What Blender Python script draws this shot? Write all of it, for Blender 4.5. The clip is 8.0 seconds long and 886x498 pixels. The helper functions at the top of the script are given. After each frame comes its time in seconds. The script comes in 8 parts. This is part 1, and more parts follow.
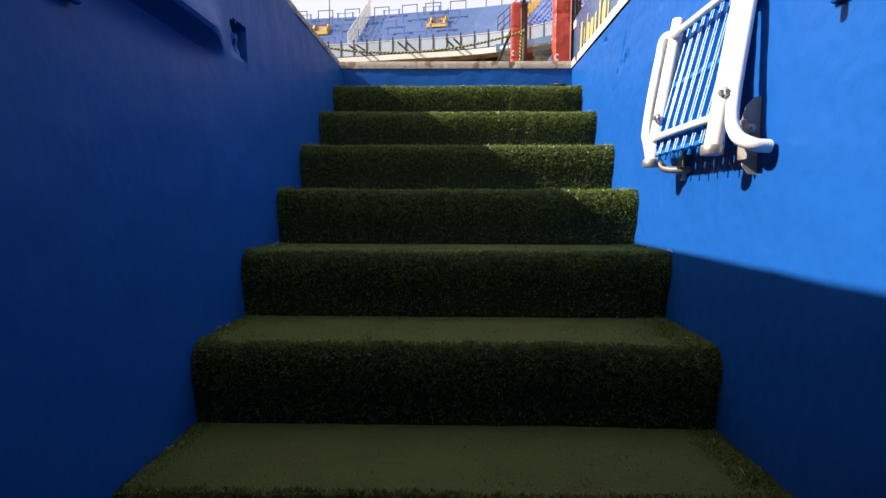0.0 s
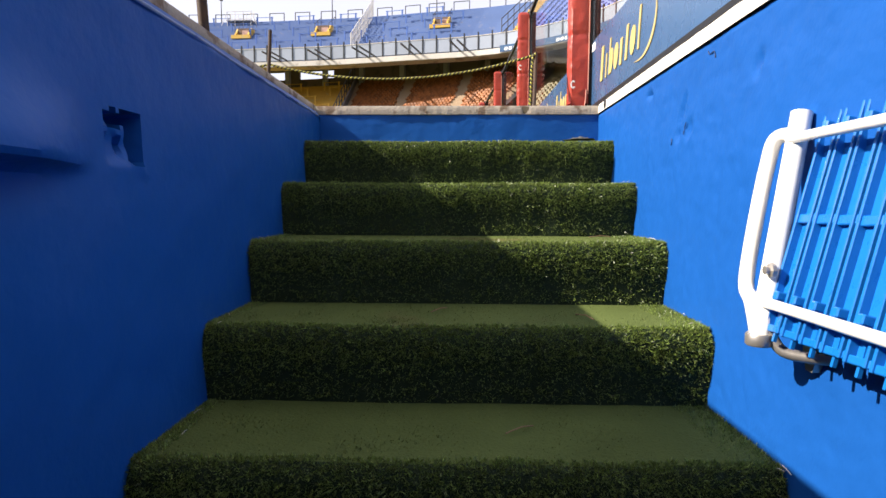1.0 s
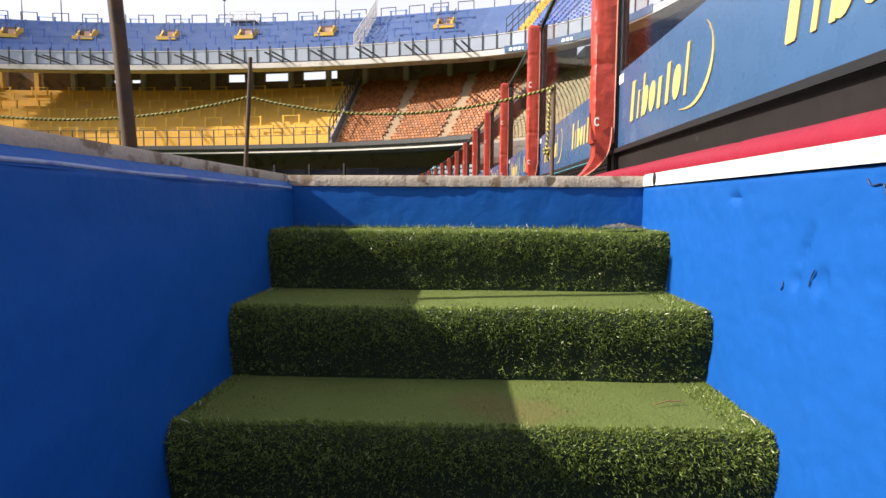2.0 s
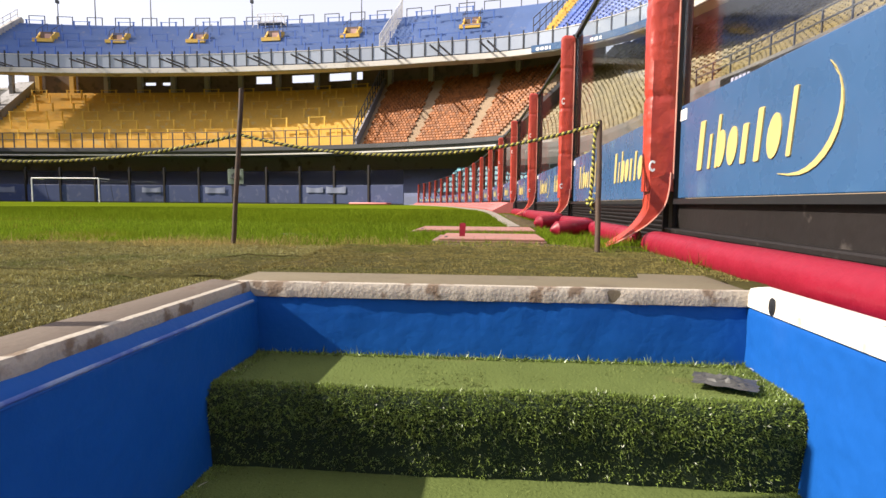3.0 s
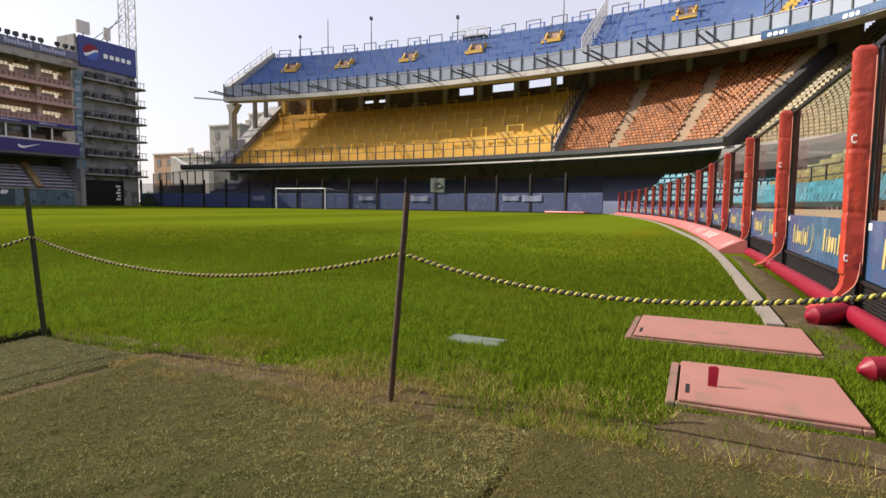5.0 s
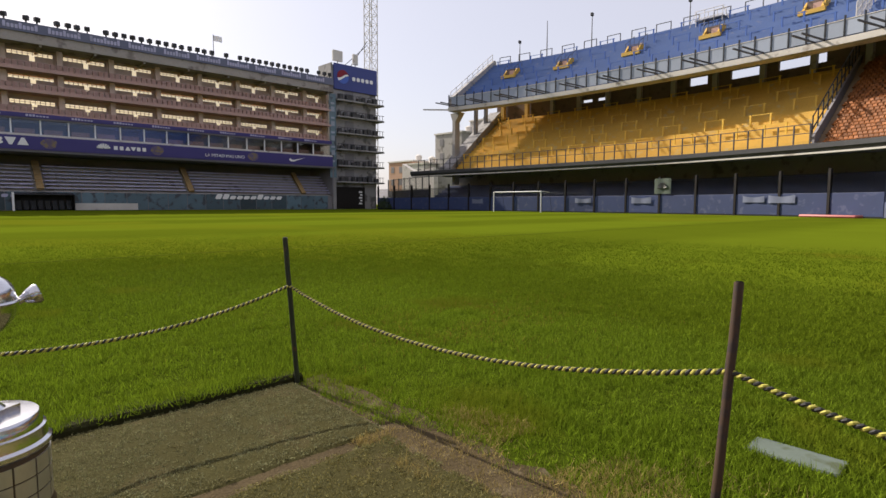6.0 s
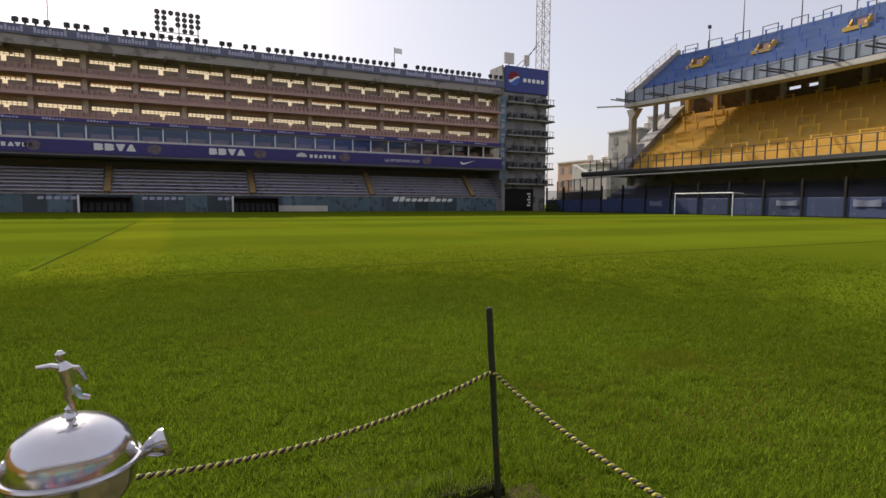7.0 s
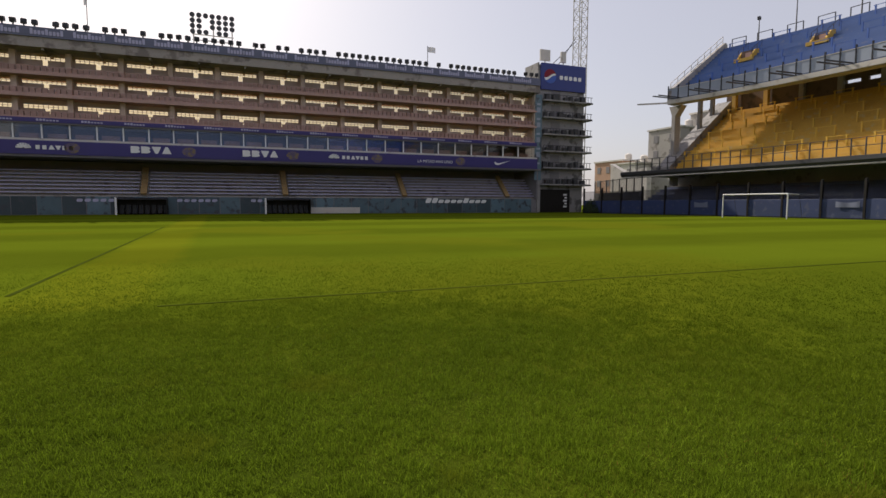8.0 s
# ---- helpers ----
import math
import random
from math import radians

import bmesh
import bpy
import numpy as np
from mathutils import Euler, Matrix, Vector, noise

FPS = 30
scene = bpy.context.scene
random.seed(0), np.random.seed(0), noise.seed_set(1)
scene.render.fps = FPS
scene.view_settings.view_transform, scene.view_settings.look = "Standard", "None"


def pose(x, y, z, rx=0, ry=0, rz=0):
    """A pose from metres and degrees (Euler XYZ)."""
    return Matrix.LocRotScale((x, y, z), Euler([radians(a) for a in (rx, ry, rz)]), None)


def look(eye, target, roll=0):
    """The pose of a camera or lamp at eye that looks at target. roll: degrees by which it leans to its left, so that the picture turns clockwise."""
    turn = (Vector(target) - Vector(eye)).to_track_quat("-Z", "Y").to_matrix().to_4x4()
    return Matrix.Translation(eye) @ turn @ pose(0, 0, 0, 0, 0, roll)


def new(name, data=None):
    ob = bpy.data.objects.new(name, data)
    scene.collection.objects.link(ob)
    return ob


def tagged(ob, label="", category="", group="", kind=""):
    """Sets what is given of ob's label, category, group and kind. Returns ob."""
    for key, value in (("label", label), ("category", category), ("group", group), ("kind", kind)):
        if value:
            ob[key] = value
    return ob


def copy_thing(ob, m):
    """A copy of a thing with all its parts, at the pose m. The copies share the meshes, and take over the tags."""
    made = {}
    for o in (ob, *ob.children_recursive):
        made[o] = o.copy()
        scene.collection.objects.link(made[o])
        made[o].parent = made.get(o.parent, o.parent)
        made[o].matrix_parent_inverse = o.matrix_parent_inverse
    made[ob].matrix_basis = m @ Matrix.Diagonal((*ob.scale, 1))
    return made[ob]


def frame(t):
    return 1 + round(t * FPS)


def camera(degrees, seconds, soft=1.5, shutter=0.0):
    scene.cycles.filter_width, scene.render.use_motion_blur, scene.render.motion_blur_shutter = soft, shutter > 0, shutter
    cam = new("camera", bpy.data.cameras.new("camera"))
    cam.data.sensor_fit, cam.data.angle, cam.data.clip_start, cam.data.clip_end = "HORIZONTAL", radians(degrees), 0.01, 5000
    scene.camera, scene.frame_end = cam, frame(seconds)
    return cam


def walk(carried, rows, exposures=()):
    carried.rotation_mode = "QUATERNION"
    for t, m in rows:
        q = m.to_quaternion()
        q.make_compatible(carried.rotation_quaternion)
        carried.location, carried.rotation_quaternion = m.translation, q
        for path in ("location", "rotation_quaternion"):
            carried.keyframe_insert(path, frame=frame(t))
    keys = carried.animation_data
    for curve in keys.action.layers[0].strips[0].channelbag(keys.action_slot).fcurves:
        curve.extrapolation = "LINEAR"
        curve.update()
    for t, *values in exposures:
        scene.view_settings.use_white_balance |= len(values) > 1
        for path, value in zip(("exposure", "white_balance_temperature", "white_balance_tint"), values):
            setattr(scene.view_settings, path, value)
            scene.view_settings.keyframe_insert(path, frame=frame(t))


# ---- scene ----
cam = camera(78.1, 8.0)
PATH = [
    (0, (-0.011, -2.898, -0.714), (-0.056, -0.905, -0.87), 0.2),
    (0.5, (-0.007, -2.621, -0.541), (-0.067, -0.628, -0.699), 0.1),
    (1, (-0.001, -2.367, -0.39), (-0.059, -0.374, -0.548), 0.2),
    (1.5, (-0.027, -2.125, -0.225), (-0.1, -0.133, -0.386), 0.3),
    (2, (-0.019, -1.868, -0.064), (-0.09, 0.124, -0.226), 0.3),
    (3.3, (-0.031, -1.174, 0.306), (-0.243, 0.808, 0.14), 0.5),
    (3.5, (-0.035, -1.082, 0.351), (-0.284, 0.896, 0.187), 0.5),
    (4, (-0.052, -0.829, 0.499), (-0.406, 1.132, 0.335), 0.6),
    (5.3, (-0.401, -0.302, 0.843), (-1.453, 1.391, 0.679), 0.4),
    (5.5, (-0.503, -0.229, 0.882), (-1.701, 1.364, 0.716), 0.2),
    (6, (-0.802, -0.073, 1.034), (-2.259, 1.288, 0.869), 0.2),
    (6.5, (-1.165, 0.059, 1.173), (-2.834, 1.149, 1.008), 0.1),
    (7, (-1.681, 0.21, 1.266), (-3.476, 1.077, 1.101), 0.2),
    (7.5, (-2.487, 0.474, 1.337), (-4.322, 1.251, 1.171), 0.2),
    (8, (-3.344, 0.81, 1.478), (-5.187, 1.569, 1.313), 0.1),
]
EXPOSURES = [(0.0, 1.08), (1.0, 1.12), (2.2, 1.12), (3.5, 0.99), (4.0, 0.86), (5.5, 0.67), (6.5, 0.45), (7.0, 0.37), (7.5, 0.3), (8.0, 0.16)]
walk(cam, [(t, look(e, a, r)) for t, e, a, r in PATH], EXPOSURES)

# ---- light ----
SUN = Vector((-1.0, -0.17, 0.735)).normalized()
world = bpy.data.worlds.new("sky")
scene.world = world
world.use_nodes = True
wn = world.node_tree
sky = wn.nodes.new("ShaderNodeTexSky")
sky.sky_type = "NISHITA"
sky.sun_disc = False
sky.sun_elevation = math.asin(SUN.z)
sky.sun_rotation = math.atan2(SUN.x, SUN.y)
sky.air_density = 1.0
sky.dust_density = 2.5
sky.ozone_density = 1.5
veil = wn.nodes.new("ShaderNodeMix")
veil.data_type = "RGBA"
veil.inputs["Factor"].default_value = 0.5
veil.inputs["B"].default_value = (8.9, 8.35, 9.1, 1)
wn.links.new(sky.outputs[0], veil.inputs["A"])
wn.nodes["Background"].inputs[1].default_value = 0.084
wn.links.new(veil.outputs["Result"], wn.nodes["Background"].inputs[0])
sun = new("sun", bpy.data.lights.new("sun", "SUN"))
sun.data.energy = 5.0
sun.data.angle = radians(0.6)
sun.data.color = (1.0, 0.91, 0.79)
sun.matrix_world = look(SUN * 50, (0, 0, 0))

# ---- materials ----


def pm(name, base, rough=0.6, var=0.25, scale=2.0, fine=40.0, bump=0.15, dist=0.01, metal=0.0, rand="", spread=0.3,
       stain=None, stain_scale=1.2, stain_at=0.62, coat=0.0, spec=0.5, trans=0.0, mown=0.0, zones=()):
    """A painted, cast or grown surface: base colour with coarse and fine variation, optional stains, relief."""
    m = bpy.data.materials.new(name)
    m.use_nodes = True
    t = m.node_tree
    b = t.nodes["Principled BSDF"]
    geo = t.nodes.new("ShaderNodeNewGeometry")

    def noise_of(s, detail=4.0):
        n = t.nodes.new("ShaderNodeTexNoise")
        n.inputs["Scale"].default_value = s
        n.inputs["Detail"].default_value = detail
        t.links.new(geo.outputs["Position"], n.inputs["Vector"])
        return n.outputs["Fac"]

    def maths(op, a, c):
        n = t.nodes.new("ShaderNodeMath")
        n.operation = op
        for i, v in enumerate((a, c)):
            if isinstance(v, (int, float)):
                n.inputs[i].default_value = v
            else:
                t.links.new(v, n.inputs[i])
        return n.outputs[0]

    coarse, small = noise_of(scale), noise_of(fine)
    mixed = maths("ADD", maths("MULTIPLY", coarse, 0.6), maths("MULTIPLY", small, 0.4))
    value = maths("ADD", maths("MULTIPLY", maths("SUBTRACT", mixed, 0.5), 2.4 * var), 1.0)
    if rand:
        src = geo.outputs["Random Per Island"] if rand == "island" else t.nodes.new("ShaderNodeObjectInfo").outputs["Random"]
        value = maths("MULTIPLY", value, maths("ADD", maths("MULTIPLY", src, 2 * spread), 1 - spread))
    if mown:
        # mowing bands across the pitch, soft-edged
        xyz = t.nodes.new("ShaderNodeSeparateXYZ")
        t.links.new(geo.outputs["Position"], xyz.inputs[0])
        along = maths("ADD", xyz.outputs[0], maths("MULTIPLY", noise_of(0.25, 2.0), 1.6))
        wave = maths("SINE", maths("MULTIPLY", maths("ADD", along, 11.4), 2 * math.pi / 10.5), 0)
        band = maths("MINIMUM", maths("MAXIMUM", maths("MULTIPLY", wave, 1.8), -1.0), 1.0)
        value = maths("MULTIPLY", value, maths("SUBTRACT", 1.0, maths("MULTIPLY", band, mown)))
    hsv = t.nodes.new("ShaderNodeHueSaturation")
    hsv.inputs["Color"].default_value = (*base, 1)
    t.links.new(value, hsv.inputs["Value"])
    colour = hsv.outputs[0]
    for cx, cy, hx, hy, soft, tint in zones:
        # a soft-edged area of another tint, its border frayed by noise
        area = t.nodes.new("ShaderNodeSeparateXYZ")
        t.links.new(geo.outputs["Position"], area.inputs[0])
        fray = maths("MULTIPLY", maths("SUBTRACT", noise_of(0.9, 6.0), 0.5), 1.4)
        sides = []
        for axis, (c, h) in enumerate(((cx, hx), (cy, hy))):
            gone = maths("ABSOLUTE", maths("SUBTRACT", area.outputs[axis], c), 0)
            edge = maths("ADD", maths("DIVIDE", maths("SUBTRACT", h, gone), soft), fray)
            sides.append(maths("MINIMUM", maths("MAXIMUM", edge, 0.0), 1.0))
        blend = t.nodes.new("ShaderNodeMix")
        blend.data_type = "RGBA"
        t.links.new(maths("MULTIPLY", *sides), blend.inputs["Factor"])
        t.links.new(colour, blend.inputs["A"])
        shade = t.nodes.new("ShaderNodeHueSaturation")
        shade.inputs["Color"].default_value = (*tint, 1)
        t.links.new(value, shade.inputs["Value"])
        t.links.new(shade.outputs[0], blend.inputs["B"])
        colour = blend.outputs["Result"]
    if stain:
        ramp = t.nodes.new("ShaderNodeMapRange")
        ramp.inputs["From Min"].default_value = stain_at
        ramp.inputs["From Max"].default_value = stain_at + 0.08
        t.links.new(noise_of(stain_scale, 8.0), ramp.inputs["Value"])
        mix = t.nodes.new("ShaderNodeMix")
        mix.data_type = "RGBA"
        t.links.new(ramp.outputs[0], mix.inputs["Factor"])
        t.links.new(colour, mix.inputs["A"])
        mix.inputs["B"].default_value = (*stain, 1)
        colour = mix.outputs["Result"]
    t.links.new(colour, b.inputs["Base Color"])
    t.links.new(maths("ADD", maths("MULTIPLY", small, 0.2), rough - 0.1), b.inputs["Roughness"])
    b.inputs["Metallic"].default_value = metal
    b.inputs["Specular IOR Level"].default_value = spec
    if coat:
        b.inputs["Coat Weight"].default_value = coat
        b.inputs["Coat Roughness"].default_value = 0.15
    if bump:
        bp = t.nodes.new("ShaderNodeBump")
        bp.inputs["Strength"].default_value = bump
        bp.inputs["Distance"].default_value = dist
        t.links.new(mixed, bp.inputs["Height"])
        t.links.new(bp.outputs[0], b.inputs["Normal"])
    if trans:
        out = t.nodes["Material Output"]
        tl = t.nodes.new("ShaderNodeBsdfTranslucent")
        t.links.new(colour, tl.inputs["Color"])
        ms = t.nodes.new("ShaderNodeMixShader")
        ms.inputs[0].default_value = trans
        t.links.new(b.outputs[0], ms.inputs[1])
        t.links.new(tl.outputs[0], ms.inputs[2])
        t.links.new(ms.outputs[0], out.inputs["Surface"])
    return m


def glass(name, tint, rough=0.02, gloss=0.08):
    """A thin pane: mostly clear, with some mirror reflection."""
    m = bpy.data.materials.new(name)
    m.use_nodes = True
    t = m.node_tree
    clear = t.nodes.new("ShaderNodeBsdfTransparent")
    clear.inputs[0].default_value = (*tint, 1)
    shine = t.nodes.new("ShaderNodeBsdfGlossy")
    shine.inputs["Roughness"].default_value = rough
    ms = t.nodes.new("ShaderNodeMixShader")
    ms.inputs[0].default_value = gloss
    t.links.new(clear.outputs[0], ms.inputs[1])
    t.links.new(shine.outputs[0], ms.inputs[2])
    t.links.new(ms.outputs[0], t.nodes["Material Output"].inputs["Surface"])
    return m


M_WALL = pm("blue_wall_paint", (0.0082, 0.076, 0.305), 0.45, 0.14, 1.6, 30, 0.45, 0.012, stain=(0.014, 0.084, 0.32), stain_scale=2.2, stain_at=0.64, spec=0.12)
M_COPING = pm("worn_concrete", (0.138, 0.115, 0.078), 0.85, 0.3, 4, 90, 0.5, 0.006, stain=(0.11, 0.088, 0.062), spec=0.15, stain_scale=6, stain_at=0.6)
M_COPING_PINK = pm("worn_pink_concrete", (0.115, 0.092, 0.075), 0.85, 0.3, 4, 90, 0.5, 0.006, stain=(0.1, 0.07, 0.055), spec=0.12, stain_scale=14, stain_at=0.6)
M_WHITE_LIP = pm("chipped_white_paint", (0.34, 0.3, 0.25), 0.8, 0.35, 9, 120, 0.8, 0.008, stain=(0.17, 0.125, 0.09), stain_scale=17, stain_at=0.55, spec=0.2)
M_KERB_WHITE = pm("white_kerb_paint", (0.6, 0.57, 0.51), 0.7, 0.16, 4, 60, 0.4, 0.006, stain=(0.3, 0.26, 0.22), stain_scale=20, stain_at=0.64)
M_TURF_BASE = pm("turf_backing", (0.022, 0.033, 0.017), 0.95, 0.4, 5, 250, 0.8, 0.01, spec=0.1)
M_TURF = pm("turf_fibre", (0.155, 0.21, 0.041), 0.38, 0.35, 5, 70, 0, rand="island", spread=0.7, spec=0.7, trans=0.24)
M_TREAD = pm("worn_tread_fibre", (0.126, 0.15, 0.047), 0.8, 0.3, 4, 30, 0, rand="island", spread=0.4, trans=0.1, spec=0.1, stain=(0.142, 0.148, 0.05), stain_scale=3.0, stain_at=0.6)
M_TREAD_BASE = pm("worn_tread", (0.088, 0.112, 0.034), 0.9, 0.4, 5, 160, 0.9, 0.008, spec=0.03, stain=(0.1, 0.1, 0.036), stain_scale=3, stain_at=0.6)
M_MAT_BASE = pm("worn_mat", (0.05, 0.045, 0.017), 0.95, 0.35, 3.0, 90, 1.0, 0.014, spec=0.03, stain=(0.058, 0.049, 0.021), stain_scale=3.5, stain_at=0.57)
M_MAT = pm("worn_mat_fibre", (0.24, 0.214, 0.078), 0.9, 0.4, 1.8, 25, 0, rand="island", spread=0.45, trans=0.1, spec=0.08, stain=(0.17, 0.18, 0.06), stain_scale=1.1, stain_at=0.53)
M_MAT_FRONT = pm("olive_mat_fibre", (0.182, 0.154, 0.055), 0.9, 0.4, 2.2, 25, 0, rand="island", spread=0.4, trans=0.1, spec=0.06, stain=(0.12, 0.12, 0.038), stain_scale=2.4, stain_at=0.53)
M_MAT_GREEN = pm("mossy_mat_fibre", (0.27, 0.265, 0.135), 0.9, 0.4, 1.8, 25, 0, rand="island", spread=0.4, trans=0.1, spec=0.08, stain=(0.29, 0.25, 0.115), stain_scale=1.3, stain_at=0.56)
# first zone darkens the near ground in place of shade between the blades
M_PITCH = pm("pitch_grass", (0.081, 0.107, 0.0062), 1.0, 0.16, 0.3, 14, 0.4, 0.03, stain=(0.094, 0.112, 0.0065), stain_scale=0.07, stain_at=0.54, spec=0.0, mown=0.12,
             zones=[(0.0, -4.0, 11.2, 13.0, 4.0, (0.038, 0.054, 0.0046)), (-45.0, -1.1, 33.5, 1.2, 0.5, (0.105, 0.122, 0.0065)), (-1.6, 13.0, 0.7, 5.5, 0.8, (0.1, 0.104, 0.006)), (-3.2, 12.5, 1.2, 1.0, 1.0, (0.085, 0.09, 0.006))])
M_BLADE = pm("grass_blade", (0.135, 0.195, 0.0125), 0.65, 0.2, 0.5, 6, 0, rand="island", spread=0.6, spec=0.03, trans=0.3, stain=(0.155, 0.192, 0.013), stain_scale=0.9, stain_at=0.58, mown=0.1)
M_SHORT = pm("short_blade", (0.112, 0.156, 0.0098), 0.75, 0.2, 0.5, 6, 0, rand="island", spread=0.35, spec=0.0, trans=0.3, stain=(0.116, 0.15, 0.0095), stain_scale=0.9, stain_at=0.58, mown=0.08)
M_DRY = pm("dry_blade", (0.3, 0.235, 0.085), 0.75, 0.3, 2, 20, 0, rand="island", spread=0.5, trans=0.3, spec=0.05)
M_WITHERED = pm("withered_blade", (0.24, 0.125, 0.034), 0.7, 0.3, 2, 20, 0, rand="island", spread=0.5, trans=0.3, spec=0.03)
M_SOIL = pm("bare_soil", (0.07, 0.052, 0.028), 0.95, 0.4, 6, 80, 1.0, 0.02, stain=(0.1, 0.078, 0.046), stain_scale=9, stain_at=0.55, spec=0.05)
# earth taken near black, with the grass edge's shade put into it
M_EARTH = pm("shade_dark_earth", (0.022, 0.022, 0.009), 0.95, 0.4, 6, 60, 1.0, 0.02, spec=0.03)
M_RUST = pm("rusty_steel", (0.05, 0.026, 0.013), 0.75, 0.4, 8, 90, 0.4, 0.002, metal=0.1, stain=(0.03, 0.018, 0.014), stain_scale=18, stain_at=0.52)
M_DARKPOST = pm("dark_post_paint", (0.02, 0.026, 0.018), 0.5, 0.3, 8, 90, 0.3, 0.002, stain=(0.07, 0.035, 0.02), stain_scale=16, stain_at=0.6)
M_ROPE_Y = pm("yellow_rope", (0.4, 0.365, 0.062), 0.7, 0.25, 20, 200, 0.5, 0.002)
M_ROPE_K = pm("black_rope", (0.018, 0.017, 0.015), 0.7, 0.3, 20, 200, 0.5, 0.002)
M_HATCH = pm("red_painted_plate", (0.28, 0.125, 0.1), 0.7, 0.25, 3, 60, 0.3, 0.004, stain=(0.22, 0.12, 0.09), stain_scale=7, stain_at=0.57)
M_HATCH_RIM = pm("worn_hatch_rim", (0.2, 0.105, 0.08), 0.8, 0.3, 5, 60, 0.5, 0.006, stain=(0.1, 0.085, 0.05), stain_scale=9, stain_at=0.52)
M_PAD = pm("red_vinyl", (0.38, 0.04, 0.022), 0.4, 0.22, 4, 16, 0.6, 0.02, coat=0.15, stain=(0.36, 0.035, 0.022), stain_scale=5, stain_at=0.55)
M_PIPING = pm("pale_red_piping", (0.55, 0.24, 0.18), 0.5, 0.2, 8, 40, 0)
M_ROLL = pm("crimson_vinyl", (0.2, 0.006, 0.02), 0.45, 0.2, 3, 18, 0.6, 0.02, stain=(0.26, 0.03, 0.04), stain_scale=3, stain_at=0.66, spec=0.3)
M_FADED = pm("faded_red_vinyl", (0.42, 0.12, 0.11), 0.55, 0.2, 2, 18, 0.5, 0.02)
M_BLACK = pm("black_board", (0.013, 0.0105, 0.01), 0.6, 0.4, 3, 40, 0.4, 0.006, stain=(0.05, 0.042, 0.038), stain_scale=14, stain_at=0.64, spec=0.25)
M_STEEL = pm("dark_steel", (0.035, 0.036, 0.04), 0.45, 0.3, 4, 50, 0.2, 0.003, metal=0.6)
M_BOARD = pm("blue_hoarding", (0.036, 0.092, 0.2), 0.28, 0.22, 1.2, 9, 0.2, 0.004, coat=0.3, stain=(0.06, 0.13, 0.235), stain_scale=3.0, stain_at=0.58)
M_BOARD_Y = pm("yellow_print", (0.5, 0.39, 0.15), 0.4, 0.14, 3, 20, 0)
M_WHITE = pm("white_print", (0.78, 0.78, 0.78), 0.5, 0.06, 3, 30, 0.05, 0.002)
M_WHITE_TUBE = pm("white_enamel", (0.8, 0.78, 0.73), 0.25, 0.06, 6, 60, 0.15, 0.002, coat=0.4)
M_SLAT = pm("blue_plastic", (0.006, 0.13, 0.44), 0.3, 0.15, 9, 60, 0.25, 0.003, coat=0.2)
M_ZINC = pm("zinc_plate", (0.4, 0.37, 0.34), 0.4, 0.2, 12, 90, 0.2, 0.002, metal=0.7)
M_BRACKET = pm("weathered_bracket_paint", (0.3, 0.27, 0.25), 0.6, 0.3, 14, 90, 0.4, 0.002, metal=0.1, stain=(0.16, 0.11, 0.08), stain_scale=22, stain_at=0.58)
M_SILVER = pm("polished_silver", (0.66, 0.655, 0.68), 0.16, 0.08, 9, 40, 0.1, 0.002, metal=1.0)
M_WOOD = pm("dark_wood", (0.06, 0.035, 0.02), 0.4, 0.3, 9, 60, 0.2, 0.003)
M_PLAQUE = pm("silver_plaque", (0.62, 0.6, 0.56), 0.35, 0.15, 20, 90, 0.4, 0.001, metal=0.9)
M_TILE = pm("pale_cover", (0.105, 0.13, 0.108), 0.85, 0.3, 6, 60, 0.4, 0.004, stain=(0.07, 0.085, 0.05), stain_scale=7, stain_at=0.56, spec=0.25)
M_KERB = pm("kerb_concrete", (0.2, 0.17, 0.14), 0.9, 0.25, 3, 50, 0.4, 0.01)
M_CONC = pm("stand_concrete", (0.34, 0.32, 0.3), 0.85, 0.25, 0.25, 3, 0.3, 0.05, stain=(0.2, 0.18, 0.165), stain_scale=0.7, stain_at=0.58)
M_PALE = pm("pale_concrete", (0.58, 0.55, 0.51), 0.85, 0.18, 0.3, 3, 0.3, 0.05, stain=(0.34, 0.31, 0.28), stain_scale=0.8, stain_at=0.6)
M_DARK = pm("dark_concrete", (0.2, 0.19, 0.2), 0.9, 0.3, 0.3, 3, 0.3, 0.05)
M_LEDGE = pm("weathered_ledge_concrete", (0.135, 0.125, 0.12), 0.88, 0.3, 0.4, 4, 0.3, 0.04, stain=(0.09, 0.08, 0.072), stain_scale=0.9, stain_at=0.55)
M_YEL = pm("yellow_terrace_paint", (0.56, 0.34, 0.05), 0.7, 0.25, 0.35, 5, 0.3, 0.04, stain=(0.5, 0.36, 0.12), stain_scale=1.1, stain_at=0.58)
M_YEL_RAIL = pm("yellow_rail_paint", (0.66, 0.42, 0.05), 0.5, 0.15, 2, 20, 0)
M_BLU = pm("blue_terrace_paint", (0.09, 0.15, 0.32), 0.75, 0.2, 0.3, 5, 0.3, 0.04, stain=(0.14, 0.18, 0.3), stain_scale=1.1, stain_at=0.6)
M_BLU_RAIL = pm("blue_rail_paint", (0.05, 0.12, 0.36), 0.5, 0.15, 2, 20, 0)
M_SEAT_O = pm("orange_seat", (0.255, 0.088, 0.022), 0.5, 0.12, 0.4, 6, 0, rand="island", spread=0.35, spec=0.2)
M_SEAT_Y = pm("faded_yellow_seat", (0.18, 0.136, 0.05), 0.55, 0.12, 0.4, 6, 0, rand="island", spread=0.28)
M_SEAT_G = pm("olive_seat", (0.17, 0.15, 0.055), 0.55, 0.12, 0.4, 6, 0, rand="island", spread=0.28)
